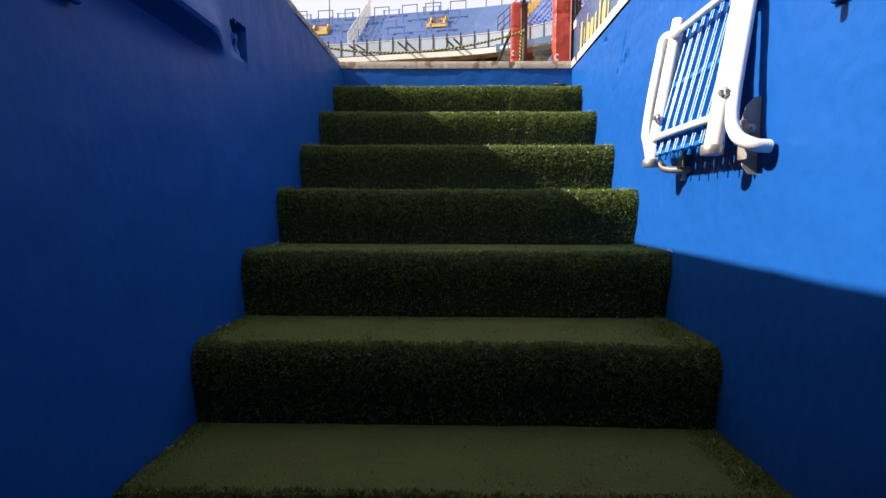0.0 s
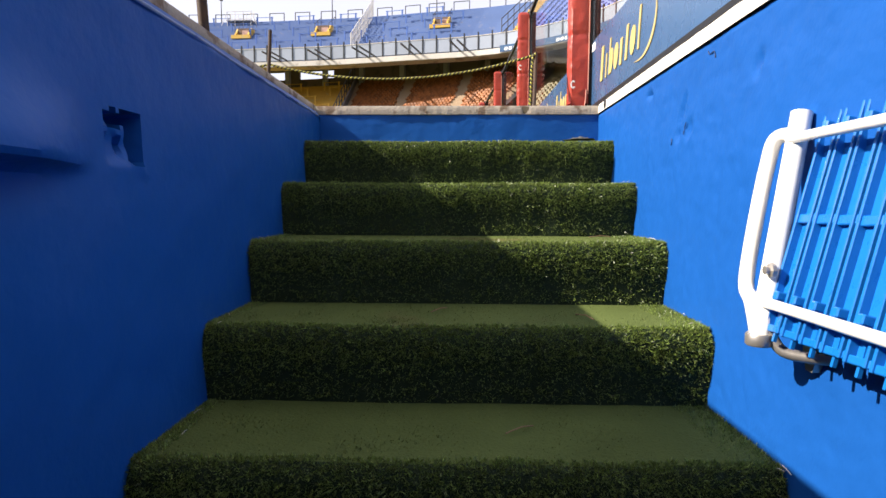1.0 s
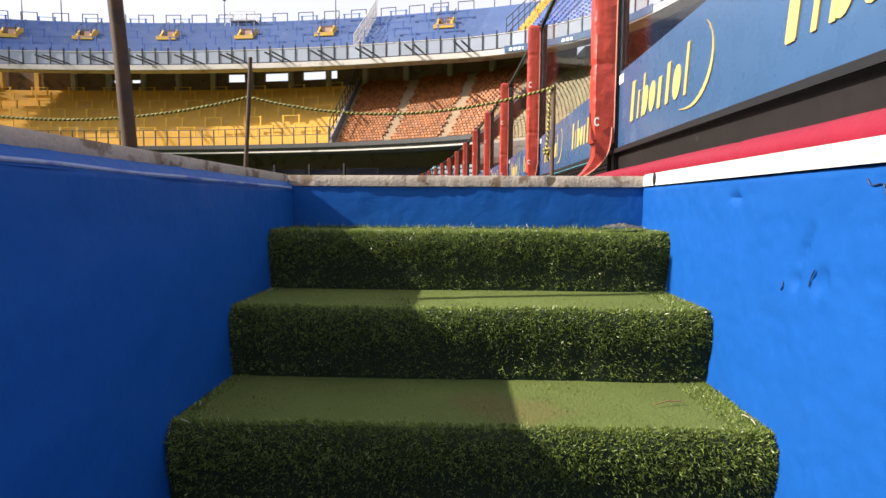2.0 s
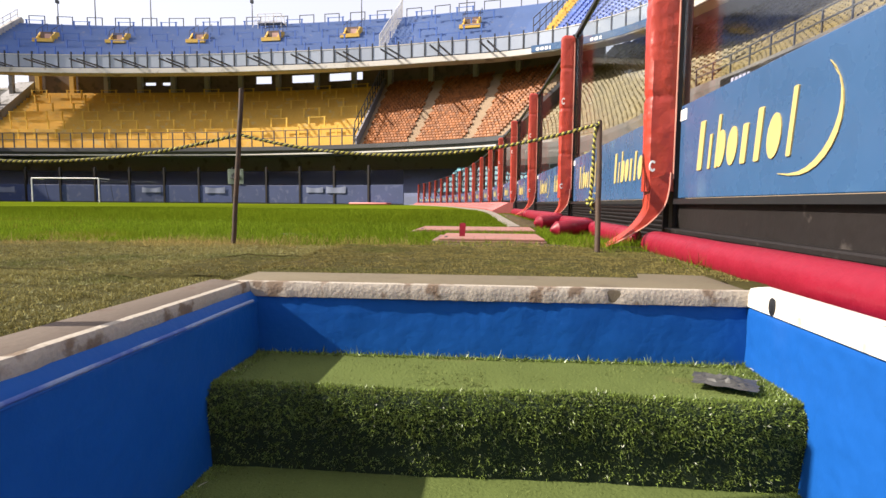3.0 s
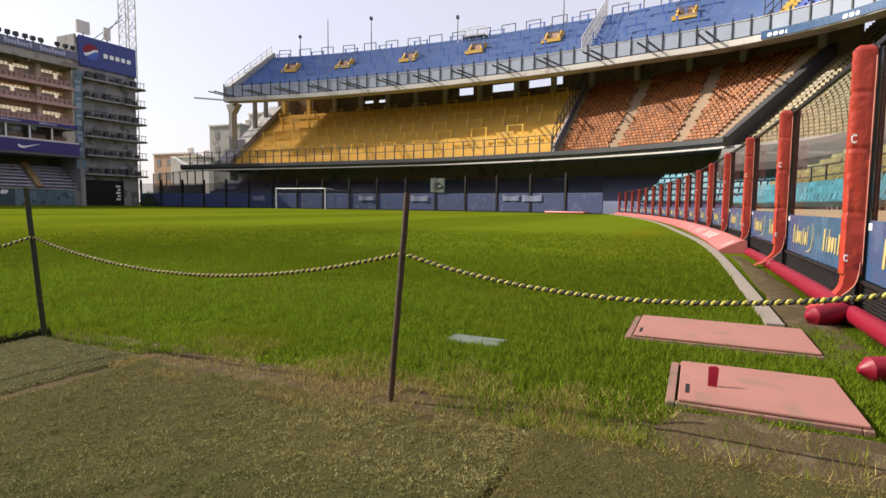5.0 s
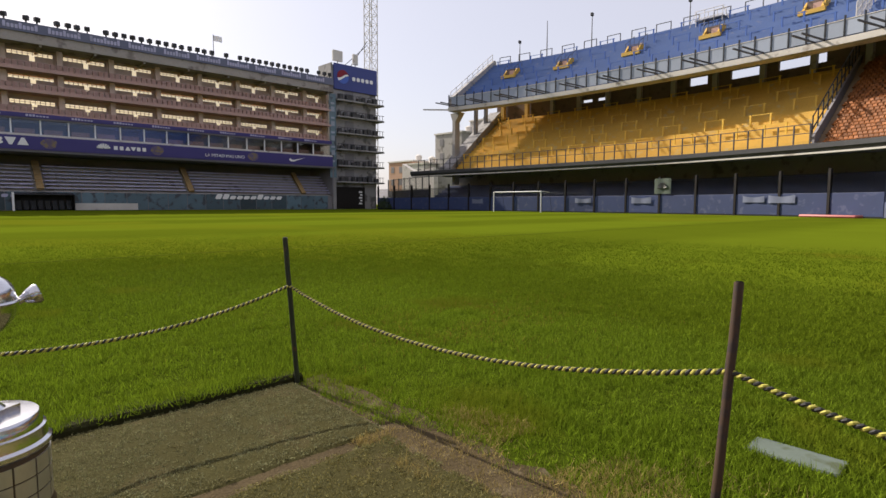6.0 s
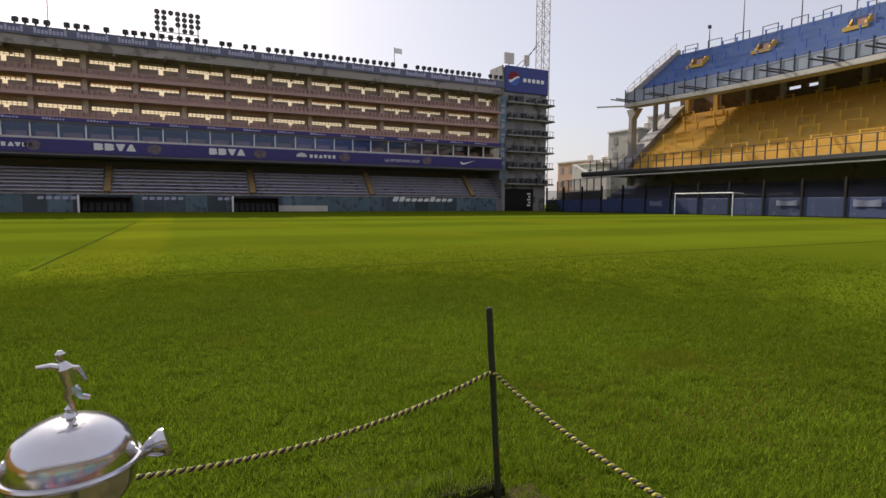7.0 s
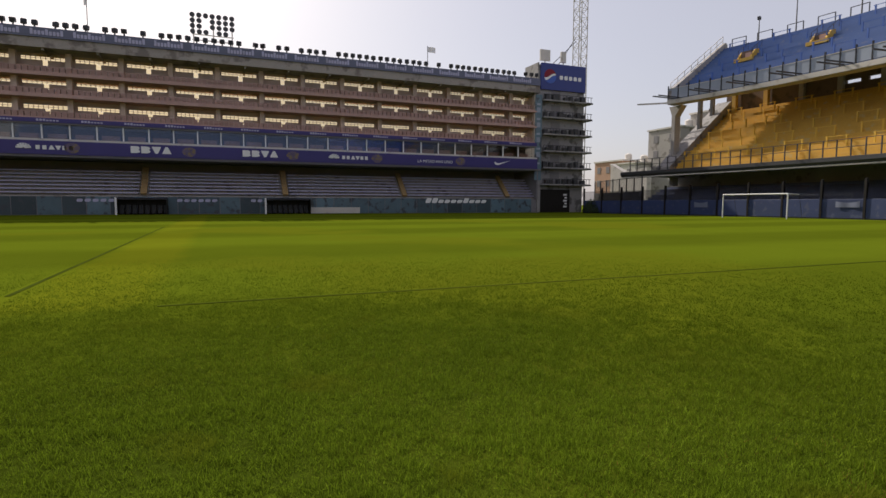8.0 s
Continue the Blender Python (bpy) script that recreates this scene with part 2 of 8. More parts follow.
M_SEAT_T = pm("turquoise_seat", (0.06, 0.22, 0.28), 0.5, 0.12, 0.4, 6, 0, rand="island", spread=0.25)
M_SEAT_B = pm("blue_seat", (0.04, 0.1, 0.42), 0.5, 0.12, 0.4, 6, 0, rand="island", spread=0.25)
M_EDGE = pm("rubbed_blue_edge", (0.2, 0.26, 0.42), 0.6, 0.3, 6, 50, 0.3, 0.003, stain=(0.05, 0.1, 0.34), stain_scale=9, stain_at=0.52)
# brown darkened to carry the shade under the upper tier and in openings
M_BACK = pm("shade_dark_brown", (0.15, 0.105, 0.085), 0.9, 0.35, 0.5, 4, 0.2, 0.03, stain=(0.09, 0.07, 0.06), stain_scale=0.9, stain_at=0.55)
M_TOWER = pm("grimy_tower_concrete", (0.27, 0.26, 0.26), 0.88, 0.3, 0.3, 3, 0.3, 0.05, stain=(0.12, 0.115, 0.11), stain_scale=0.7, stain_at=0.55)
M_ROOF = pm("streaked_roof_concrete", (0.33, 0.3, 0.27), 0.88, 0.3, 0.3, 4, 0.3, 0.05, stain=(0.19, 0.165, 0.15), stain_scale=0.6, stain_at=0.53)
M_CLOTHS = pm("blue_grey_cloth", (0.15, 0.17, 0.25), 0.8, 0.25, 1.5, 9, 0.1, 0.02)
M_AISLE_Y = pm("ochre_aisle_paint", (0.3, 0.2, 0.085), 0.8, 0.25, 0.8, 6, 0.2, 0.03)
M_STEP_Y = pm("dull_yellow_step", (0.15, 0.115, 0.055), 0.8, 0.2, 0.5, 6, 0.2, 0.03)
M_AISLE = pm("aisle_concrete", (0.32, 0.23, 0.15), 0.85, 0.2, 0.6, 6, 0.2, 0.03)
M_PANEL = pm("parapet_panel", (0.3, 0.34, 0.42), 0.7, 0.15, 0.8, 8, 0.15, 0.01, rand="object", spread=0.12)
M_NAVY = pm("navy_wall", (0.029, 0.046, 0.13), 0.6, 0.25, 0.7, 5, 0.2, 0.02, rand="object", spread=0.16, stain=(0.06, 0.075, 0.15), stain_scale=1.5, stain_at=0.58)
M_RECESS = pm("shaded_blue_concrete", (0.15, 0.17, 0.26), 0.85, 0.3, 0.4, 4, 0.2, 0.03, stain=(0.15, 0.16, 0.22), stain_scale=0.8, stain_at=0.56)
M_SIGN = pm("dusty_blue_sign", (0.12, 0.13, 0.2), 0.6, 0.2, 0.7, 8, 0.1, 0.02)
M_PURPLE = pm("indigo_banner", (0.04, 0.03, 0.17), 0.5, 0.12, 0.6, 5, 0.1, 0.01)
M_OCHRE = pm("ochre_gallery", (0.58, 0.45, 0.37), 0.75, 0.2, 0.4, 4, 0.2, 0.03)
M_BROWN = pm("brown_gallery", (0.46, 0.3, 0.26), 0.8, 0.3, 0.6, 6, 0.2, 0.03)
M_BENCH = pm("grey_bench", (0.43, 0.42, 0.58), 0.7, 0.25, 0.5, 5, 0.1, 0.02, stain=(0.3, 0.3, 0.4), stain_scale=1.0, stain_at=0.58)
M_TEAL = pm("teal_banner", (0.075, 0.12, 0.15), 0.4, 0.3, 0.8, 6, 0, rand="object", spread=0.6, stain=(0.05, 0.06, 0.075), stain_scale=1.1, stain_at=0.54)
M_LAMP = pm("lamp_housing", (0.05, 0.05, 0.055), 0.5, 0.2, 3, 20, 0)
M_HOUSE = pm("far_render", (0.42, 0.26, 0.18), 0.85, 0.2, 0.3, 4, 0.1, 0.02)
M_LEAF = pm("shrub_leaf", (0.03, 0.05, 0.015), 0.7, 0.3, 2, 20, 0, rand="island", spread=0.4)
M_CLOTH = pm("grey_plastic_rag", (0.05, 0.048, 0.045), 0.5, 0.35, 14, 90, 0.5, 0.004)
M_SCAR = pm("dark_scratch", (0.006, 0.016, 0.06), 0.6, 0.2, 30, 200, 0)
M_CREST = pm("dull_crest", (0.12, 0.09, 0.16), 0.6, 0.5, 1.5, 9, 0, stain=(0.2, 0.15, 0.08), stain_scale=2.5, stain_at=0.5)
M_STRAW = pm("pale_straw", (0.55, 0.5, 0.4), 0.7, 0.2, 9, 60, 0)
M_STALK = pm("brown_stalk", (0.22, 0.12, 0.06), 0.7, 0.2, 9, 60, 0)
G_FENCE = glass("fence_glass", (0.9, 0.91, 0.9), 0.06, 0.12)
G_GOLD = glass("amber_pane", (0.82, 0.75, 0.6), 0.05, 0.03)
G_BOX = glass("box_pane", (0.8, 0.8, 0.8), 0.06, 0.08)

# ---- mesh helpers ----


class Shape:
    """Collects vertices and faces."""

    def __init__(self):
        self.v, self.f = [], []

    def add(self, verts, faces):
        n = len(self.v)
        self.v.extend(tuple(p) for p in verts)
        self.f.extend(tuple(i + n for i in f) for f in faces)
        return self

    def box(self, x0, x1, y0, y1, z0, z1, m=None, bevel=0.0):
        if bevel:
            b = min(bevel, 0.45 * min(x1 - x0, y1 - y0))
            ring = [(x0 + b, y0), (x1 - b, y0), (x1, y0 + b), (x1, y1 - b), (x1 - b, y1), (x0 + b, y1), (x0, y1 - b), (x0, y0 + b)]
            zb = min(b, 0.45 * (z1 - z0))
            cx, cy = (x0 + x1) / 2, (y0 + y1) / 2

            def inset(p):
                return (p[0] + (b if p[0] < cx else -b) * 0.7, p[1] + (b if p[1] < cy else -b) * 0.7)
            pts = [(*inset(p), z0) for p in ring] + [(*p, z0 + zb) for p in ring] + [(*p, z1 - zb) for p in ring] + [(*inset(p), z1) for p in ring]
            fs = [tuple(reversed(range(8))), tuple(range(24, 32))]
            for r in range(3):
                fs += [(r * 8 + i, r * 8 + (i + 1) % 8, r * 8 + 8 + (i + 1) % 8, r * 8 + 8 + i) for i in range(8)]
        else:
            pts = [(x, y, z) for z in (z0, z1) for x, y in ((x0, y0), (x1, y0), (x1, y1), (x0, y1))]
            fs = [(3, 2, 1, 0), (4, 5, 6, 7), (0, 1, 5, 4), (1, 2, 6, 5), (2, 3, 7, 6), (3, 0, 4, 7)]
        if m is not None:
            pts = [m @ Vector(p) for p in pts]
        return self.add(pts, fs)

    def tube(self, path, r, n=10, caps=True, radii=None):
        """A round tube along points."""
        path = [Vector(p) for p in path]
        rings = []
        a = None
        for i, p in enumerate(path):
            d = (path[min(i + 1, len(path) - 1)] - path[max(i - 1, 0)]).normalized()
            if a is None:
                a = d.cross(Vector((0, 0, 1)) if abs(d.z) < 0.95 else Vector((1, 0, 0))).normalized()
            else:
                a = (a - d * a.dot(d)).normalized()
            b = a.cross(d)
            rr = radii[i] if radii else r
            rings.append([p + rr * (math.cos(2 * math.pi * k / n) * a + math.sin(2 * math.pi * k / n) * b) for k in range(n)])
        pts = [q for ring in rings for q in ring]
        fs = [(i * n + k, i * n + (k + 1) % n, (i + 1) * n + (k + 1) % n, (i + 1) * n + k) for i in range(len(path) - 1) for k in range(n)]
        if caps:
            fs += [tuple(reversed(range(n))), tuple(range((len(path) - 1) * n, len(path) * n))]
        return self.add(pts, fs)

    def lathe(self, prof, n=32, at=(0, 0, 0)):
        pts = [(at[0] + r * math.cos(2 * math.pi * k / n), at[1] + r * math.sin(2 * math.pi * k / n), at[2] + z) for r, z in prof for k in range(n)]
        fs = [(i * n + k, i * n + (k + 1) % n, (i + 1) * n + (k + 1) % n, (i + 1) * n + k) for i in range(len(prof) - 1) for k in range(n)]
        fs += [tuple(reversed(range(n))), tuple(range((len(prof) - 1) * n, len(prof) * n))]
        return self.add(pts, fs)

    def prism(self, ring, a, b):
        """A flat outline (points) extruded from a to b (vectors added)."""
        n = len(ring)
        pts = [Vector(p) + Vector(a) for p in ring] + [Vector(p) + Vector(b) for p in ring]
        return self.add(pts, [tuple(reversed(range(n))), tuple(range(n, 2 * n))] + [(i, (i + 1) % n, n + (i + 1) % n, n + i) for i in range(n)])

    def mesh(self, name, mat, smooth=False):
        me = bpy.data.meshes.new(name)
        me.from_pydata(self.v, [], self.f)
        me.materials.append(mat)
        if smooth:
            me.shade_smooth()
            me.set_sharp_from_angle(angle=radians(40))
        me.update()
        return me


def part(name, data, material=None, parent=None, label="", smooth=False, at=None):
    """Links a Shape or a mesh as one object under a thing or a part."""
    me = data.mesh(name, material, smooth) if isinstance(data, Shape) else data
    ob = new(name, me)
    if parent is not None:
        ob.parent = parent
    if at is not None:
        ob.matrix_basis = at
    if label:
        ob["label"] = label
    return ob


def thing(name, label, category, group="", kind="", at=None):
    ob = new(name)
    ob.empty_display_size = 0.1
    if at is not None:
        ob.matrix_basis = at
    return tagged(ob, label, category, group, kind)


def solid(name, shape, material, label, category="", group="", kind="", smooth=False, at=None):
    ob = new(name, shape.mesh(name, material, smooth))
    if at is not None:
        ob.matrix_basis = at
    return tagged(ob, label, category, group, kind)


def smooth_step(a, b, v):
    u = min(1.0, max(0.0, (v - a) / (b - a)))
    return u * u * (3 - 2 * u)


def ground_z(x, y):
    """The pitch lies a little higher than the strip beside it."""
    return 0.07 * smooth_step(3.5, 12, math.hypot(x, y))


def spline(ctrl, step):
    """Catmull-Rom through plan points, sampled at even lengths: points, outward normals, lengths."""
    c = [Vector(p) for p in ctrl]
    c = [2 * c[0] - c[1]] + c + [2 * c[-1] - c[-2]]
    fine = []
    for i in range(1, len(c) - 2):
        for k in range(20):
            u = k / 20
            fine.append(0.5 * (2 * c[i] + (c[i + 1] - c[i - 1]) * u + (2 * c[i - 1] - 5 * c[i] + 4 * c[i + 1] - c[i + 2]) * u * u + (3 * c[i] - c[i - 1] - 3 * c[i + 1] + c[i + 2]) * u ** 3))
    fine.append(c[-2])
    cum = [0.0]
    for a, b in zip(fine, fine[1:]):
        cum.append(cum[-1] + (b - a).length)
    n = max(2, round(cum[-1] / step))
    out, j = [], 0
    for k in range(n + 1):
        s = cum[-1] * k / n
        while j < len(cum) - 2 and cum[j + 1] < s:
            j += 1
        out.append(fine[j].lerp(fine[j + 1], (s - cum[j]) / max(1e-9, cum[j + 1] - cum[j])))
    return out, cum[-1]


class Line:
    """A plan curve that can be asked for places along it."""

    def __init__(self, ctrl):
        self.p, self.length = spline(ctrl, 0.5)

    def at(self, s, off=0.0):
        u = min(max(s / self.length, 0.0), 1.0) * (len(self.p) - 1)
        i = min(int(u), len(self.p) - 2)
        a, b = self.p[max(0, i - 1)], self.p[min(len(self.p) - 1, i + 2)]
        d = (b - a).normalized()
        q = self.p[i].lerp(self.p[i + 1], u - i) + off * Vector((-d.y, d.x))
        return q, d

    def near_x(self, x, lo=0.0):
        """The length at which the curve first passes x."""
        for i, p in enumerate(self.p):
            s = i / (len(self.p) - 1) * self.length
            if s >= lo and p.x >= x:
                return s
        return self.length

    def place(self, s, off, z):
        q, d = self.at(s, off)
        return Matrix.Translation((q.x, q.y, z)) @ Matrix.Rotation(math.atan2(d.y, d.x), 4, "Z")

    def sweep(self, shape, prof, s0, s1, step=2.0, caps=True, lift=None, skew=(0.0, 0.0)):
        """Sweeps a profile of (outward offset, height) along the curve; closed when caps."""
        n = max(1, round((s1 - s0) / step))
        m = len(prof)
        pts = []
        for k in range(n + 1):
            s = s0 + (s1 - s0) * k / n
            for off, z in prof:
                # skew: the two ends slant along the curve as the profile runs outwards
                q, _ = self.at(s + off * (skew[0] + (skew[1] - skew[0]) * k / n), off)
                pts.append((q.x, q.y, z + (lift(s) if lift else 0.0)))
        last = m if caps else m - 1
        fs = [(k * m + i, (k + 1) * m + i, (k + 1) * m + (i + 1) % m, k * m + (i + 1) % m) for k in range(n) for i in range(last)]
        if caps:
            fs += [tuple(range(m)), tuple(reversed(range(n * m, n * m + m)))]
        return shape.add(pts, fs)


def rounded(pts, k=6):
    """A smooth run through a few points."""
    p = [Vector(q) for q in pts]
    p = [2 * p[0] - p[1]] + p + [2 * p[-1] - p[-2]]
    out = []
    for i in range(1, len(p) - 2):
        for j in range(k):
            u = j / k
            out.append(0.5 * (2 * p[i] + (p[i + 1] - p[i - 1]) * u + (2 * p[i - 1] - 5 * p[i] + 4 * p[i + 1] - p[i + 2]) * u * u + (3 * p[i] - p[i - 1] - 3 * p[i + 1] + p[i + 2]) * u ** 3))
    return out + [p[-2]]


def letter_bars(parent, n, width, height, material, at, slant=0.0, depth=0.01, gap=0.25, tall=()):
    """Plain bars in place of lettering, each its own piece: along x from 0, upright in z, front towards -y."""
    w = width / n
    made = {}
    for k in range(n):
        h = height * (1.0 if k in tall else 0.68)
        if h not in made:
            e = 0.12 * w
            x1, sl = w * (1 - gap), slant * h
            ring = [(e, 0, 0), (x1 - e, 0, 0), (x1, 0, e), (x1 + sl, 0, h - e), (x1 - e + sl, 0, h), (e + sl, 0, h), (sl, 0, h - e), (0, 0, e)]
            made[h] = Shape().prism(ring, (0, 0, 0), (0, -depth, 0)).mesh("letter_bar", material)
        part("letter_bar", made[h], parent=parent, at=at @ Matrix.Translation((k * w, 0, 0)))


def block_word(parent, kinds, cell, height, material, at, depth=0.02):
    """Plain signage shapes in a row, each its own piece: D a bar with two bulges, v and ^ wedges, | a bar."""
    made = {}
    for k, kind in enumerate(kinds):
        w, h = cell * 0.9, height
        if kind not in made:
            if kind == "D":
                ring = [(0, 0, 0), (0.62 * w, 0, 0), (0.9 * w, 0, 0.1 * h), (w, 0, 0.26 * h), (0.84 * w, 0, 0.5 * h), (0.96 * w, 0, 0.72 * h), (0.86 * w, 0, 0.92 * h), (0.6 * w, 0, h), (0, 0, h)]
            elif kind == "v":
                ring = [(0.38 * w, 0, 0), (0.66 * w, 0, 0), (1.04 * w, 0, h), (0, 0, h)]
            elif kind == "^":
                ring = [(0, 0, 0), (1.04 * w, 0, 0), (0.66 * w, 0, h), (0.38 * w, 0, h)]
            else:
                ring = [(0.1 * w, 0, 0), (0.8 * w, 0, 0), (0.8 * w, 0, h), (0.1 * w, 0, h)]
            made[kind] = Shape().prism(ring, (0, 0, 0), (0, -depth, 0)).mesh("letter_block", material)
        part("letter_block", made[kind], parent=parent, at=at @ Matrix.Translation((k * cell, 0, 0)))


def word_blocks(parent, width, height, material, at, depth=0.004):
    """A printed word as plain slanted bars and ovals, each its own piece: along x, upright in z, front towards -y."""
    cell = width / 8
    for k, (kind, h, w) in enumerate((("bar", 1.0, 0.5), ("bar", 0.68, 0.24), ("oval", 1.0, 0.8), ("oval", 0.7, 0.84), ("bar", 0.68, 0.4), ("bar", 0.86, 0.36), ("oval", 0.7, 0.84), ("bar", 1.0, 0.24))):
        hh, ww = height * h, cell * w
        x0 = cell * (k + 0.5 - 0.5 * w)
        if kind == "oval":
            low = 0.7 * height
            ring = [(ww * (0.5 + 0.5 * math.cos(a)), 0, low * (0.5 + 0.5 * math.sin(a))) for a in np.linspace(0, 2 * math.pi, 17)[:-1]]
            part("letter_bar", Shape().prism([(p[0] + 0.14 * p[2], 0, p[2]) for p in ring], (0, 0, 0), (0, -depth, 0)), material, parent, at=at @ Matrix.Translation((x0, 0, 0)))
            if h < 0.9:
                continue
            ww = cell * 0.24
        e = 0.12 * ww
        ring = [(e, 0, 0), (ww - e, 0, 0), (ww, 0, e), (ww + 0.14 * hh, 0, hh - e), (ww - e + 0.14 * hh, 0, hh), (e + 0.14 * hh, 0, hh), (0.14 * hh, 0, hh - e), (0, 0, e)]
        part("letter_bar", Shape().prism(ring, (0, 0, 0), (0, -depth * 1.2, 0)), material, parent, at=at @ Matrix.Translation((x0, 0, 0)))

# ---- ground and the stair pit ----
PIT_L, PIT_R, PIT_BACK = -0.60, 0.588, -5.2


def lean_in(z):
    """The plastered pit walls come closer together towards the foot."""
    return min(1.5, max(0.0, (-0.1 - z) / 0.9))


def pit_l(z):
    return PIT_L + 0.03 * lean_in(z)


def pit_r(z):
    return PIT_R - 0.042 * lean_in(z)



def build_ground():
    xs = [-600, -300, -150, -100] + list(np.arange(-90, -15, 5.0)) + list(np.arange(-15, -4, 1.0)) + [-4, -3, -2, -1.3, -0.74] + [0.66, 1.2, 2, 4, 8, 15, 40, 100, 300, 600]
    ys = [-600, -300, -100, -60, -40, -25, -15, -10, -7, PIT_BACK, -4, -3, -2, -1, 0.02, 0.6, 1.2, 2, 3, 4] + list(np.arange(5, 15, 1.0)) + list(np.arange(15, 75, 5.0)) + [90, 120, 200, 350, 600]
    sh = Shape()
    nx = len(xs)
    sh.v = [(x, y, ground_z(x, y) - 0.004) for y in ys for x in xs]
    for j in range(len(ys) - 1):
        for i in range(nx - 1):
            if xs[i] > -0.8 and xs[i + 1] < 0.7 and ys[j] >= PIT_BACK and ys[j + 1] <= 0.03:
                continue
            sh.f.append((j * nx + i, j * nx + i + 1, (j + 1) * nx + i + 1, (j + 1) * nx + i))
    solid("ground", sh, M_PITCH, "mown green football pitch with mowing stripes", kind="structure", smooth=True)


build_ground()


def uneven_wall(name, x, side, y0, y1, z0, z1, extra=None):
    """A hand-plastered wall face with soft waves; side +1: faces +x."""
    ya = list(np.linspace(y0, -2.4, 56)) + list(np.linspace(-2.4, y1, 268))[1:]
    za = list(np.linspace(z0, -1.3, 34)) + list(np.linspace(-1.3, z1, 146))[1:]
    ny, nz = len(ya) - 1, len(za) - 1
    sh = Shape()
    for j, z in enumerate(za):
        for i, y in enumerate(ya):
            d = 0.006 * noise.noise(Vector((x * 7, y * 2.1, z * 2.1))) + 0.0025 * noise.noise(Vector((x, y * 11, z * 11)))
            if j == nz:
                d = -0.004
            sh.v.append((x + side * (d + (0.03 if side > 0 else 0.042) * lean_in(z) + (extra(y, z) if extra else 0)), y, z))
    n = ny + 1
    sh.f = [(j * n + i, j * n + i + 1, (j + 1) * n + i + 1, (j + 1) * n + i) for j in range(nz) for i in range(ny)]
    if side > 0:
        sh.f = [tuple(reversed(f)) for f in sh.f]
    back = x - side * 0.14
    m = len(sh.v)
    sh.v += [(back, y0, z0), (back, y1, z0), (back, y1, z1), (back, y0, z1)]
    sh.f += [(m, m + 1, m + 2, m + 3), (nz * n, m + 3, m + 2, nz * n + ny), (0, m, m + 3, nz * n), (ny, nz * n + ny, m + 2, m + 1)]
    return solid(name, sh, M_WALL, "glossy blue painted plaster wall of the stair pit", kind="structure", smooth=True)


def left_relief(y, z):
    d = 0.0
    if y < -1.41:
        grow = 1 - smooth_step(-1.68, -1.47, y)
        rise = -0.325 - 0.0 * y
        u = (z - rise) / 0.055
        d += grow * (0.055 * (math.exp(-(u * 5.0) ** 2) if u < 0 else math.exp(-(u * 0.6) ** 2)) - (0.012 * math.exp(-(u * 0.7) ** 2) if u < -0.2 else 0.0))
    rag = 0.006 * noise.noise(Vector((3, y * 40, z * 40)))
    if -1.449 < y + rag < -1.355 and -0.315 < z + rag < -0.231:
        d -= 0.1 + 0.012 * noise.noise(Vector((3, y * 30, z * 30)))
        if y + rag < -1.382 and z + rag < -0.25:
            d += 0.09
    r = math.hypot(y + 1.406, (z + 0.287) * 0.8)
    if r < 0.014:
        d -= 0.05 * (1 - r / 0.014)
    if -1.47 < y < -1.34 and -0.345 < z < -0.316:
        d += 0.006 * abs(noise.noise(Vector((8, y * 35, z * 35))))
    return d


def right_relief(y, z):
    d = 0.0
    for yc, zc, tilt, wide, tall in ((-0.93, -0.19, 0.3, 0.02, 0.03), (-0.86, -0.20, 0.1, 0.016, 0.02), (-0.88, -0.14, 0.45, 0.012, 0.05), (-0.62, -0.045, -0.3, 0.03, 0.012), (-1.25, -0.11, 0.2, 0.01, 0.03)):
        a, b = y - yc, z - zc
        r = math.hypot((a + tilt * b) / wide, b / tall)
        if r < 1:
            d -= 0.011 * (1 - r) ** 0.6
    return d + 0.0012 * noise.noise(Vector((1, y * 38, z * 38)))


uneven_wall("wall_west_of_stairs", PIT_L, 1, PIT_BACK, 0.0, -2.6, -0.008, left_relief)
uneven_wall("wall_east_of_stairs", PIT_R, -1, PIT_BACK, 0.0, -2.6, 0.0, right_relief)


def paint_scars():
    """Small dark scratches and chips in the blue paint."""
    for pts in ([(-0.824, -0.222), (-0.83, -0.212), (-0.826, -0.204)], [(-0.906, -0.204), (-0.908, -0.19), (-0.917, -0.172)], [(-1.02, -0.021), (-1.03, -0.032), (-1.05, -0.03), (-1.056, -0.036), (-1.059, -0.047)], [(-1.5, -0.32), (-1.52, -0.335)]):
        path = rounded([(pit_r(z) - 0.0005, y, z) for y, z in pts], 4)
        solid("paint_scar", Shape().tube(path, 0.001, 6, True, [0.0005 + 0.0009 * abs(math.sin(2.4 * i)) for i in range(len(path))]), M_SCAR, "small dark scratch in the blue wall paint", "scratch", "scratches in the paint", smooth=True)


paint_scars()


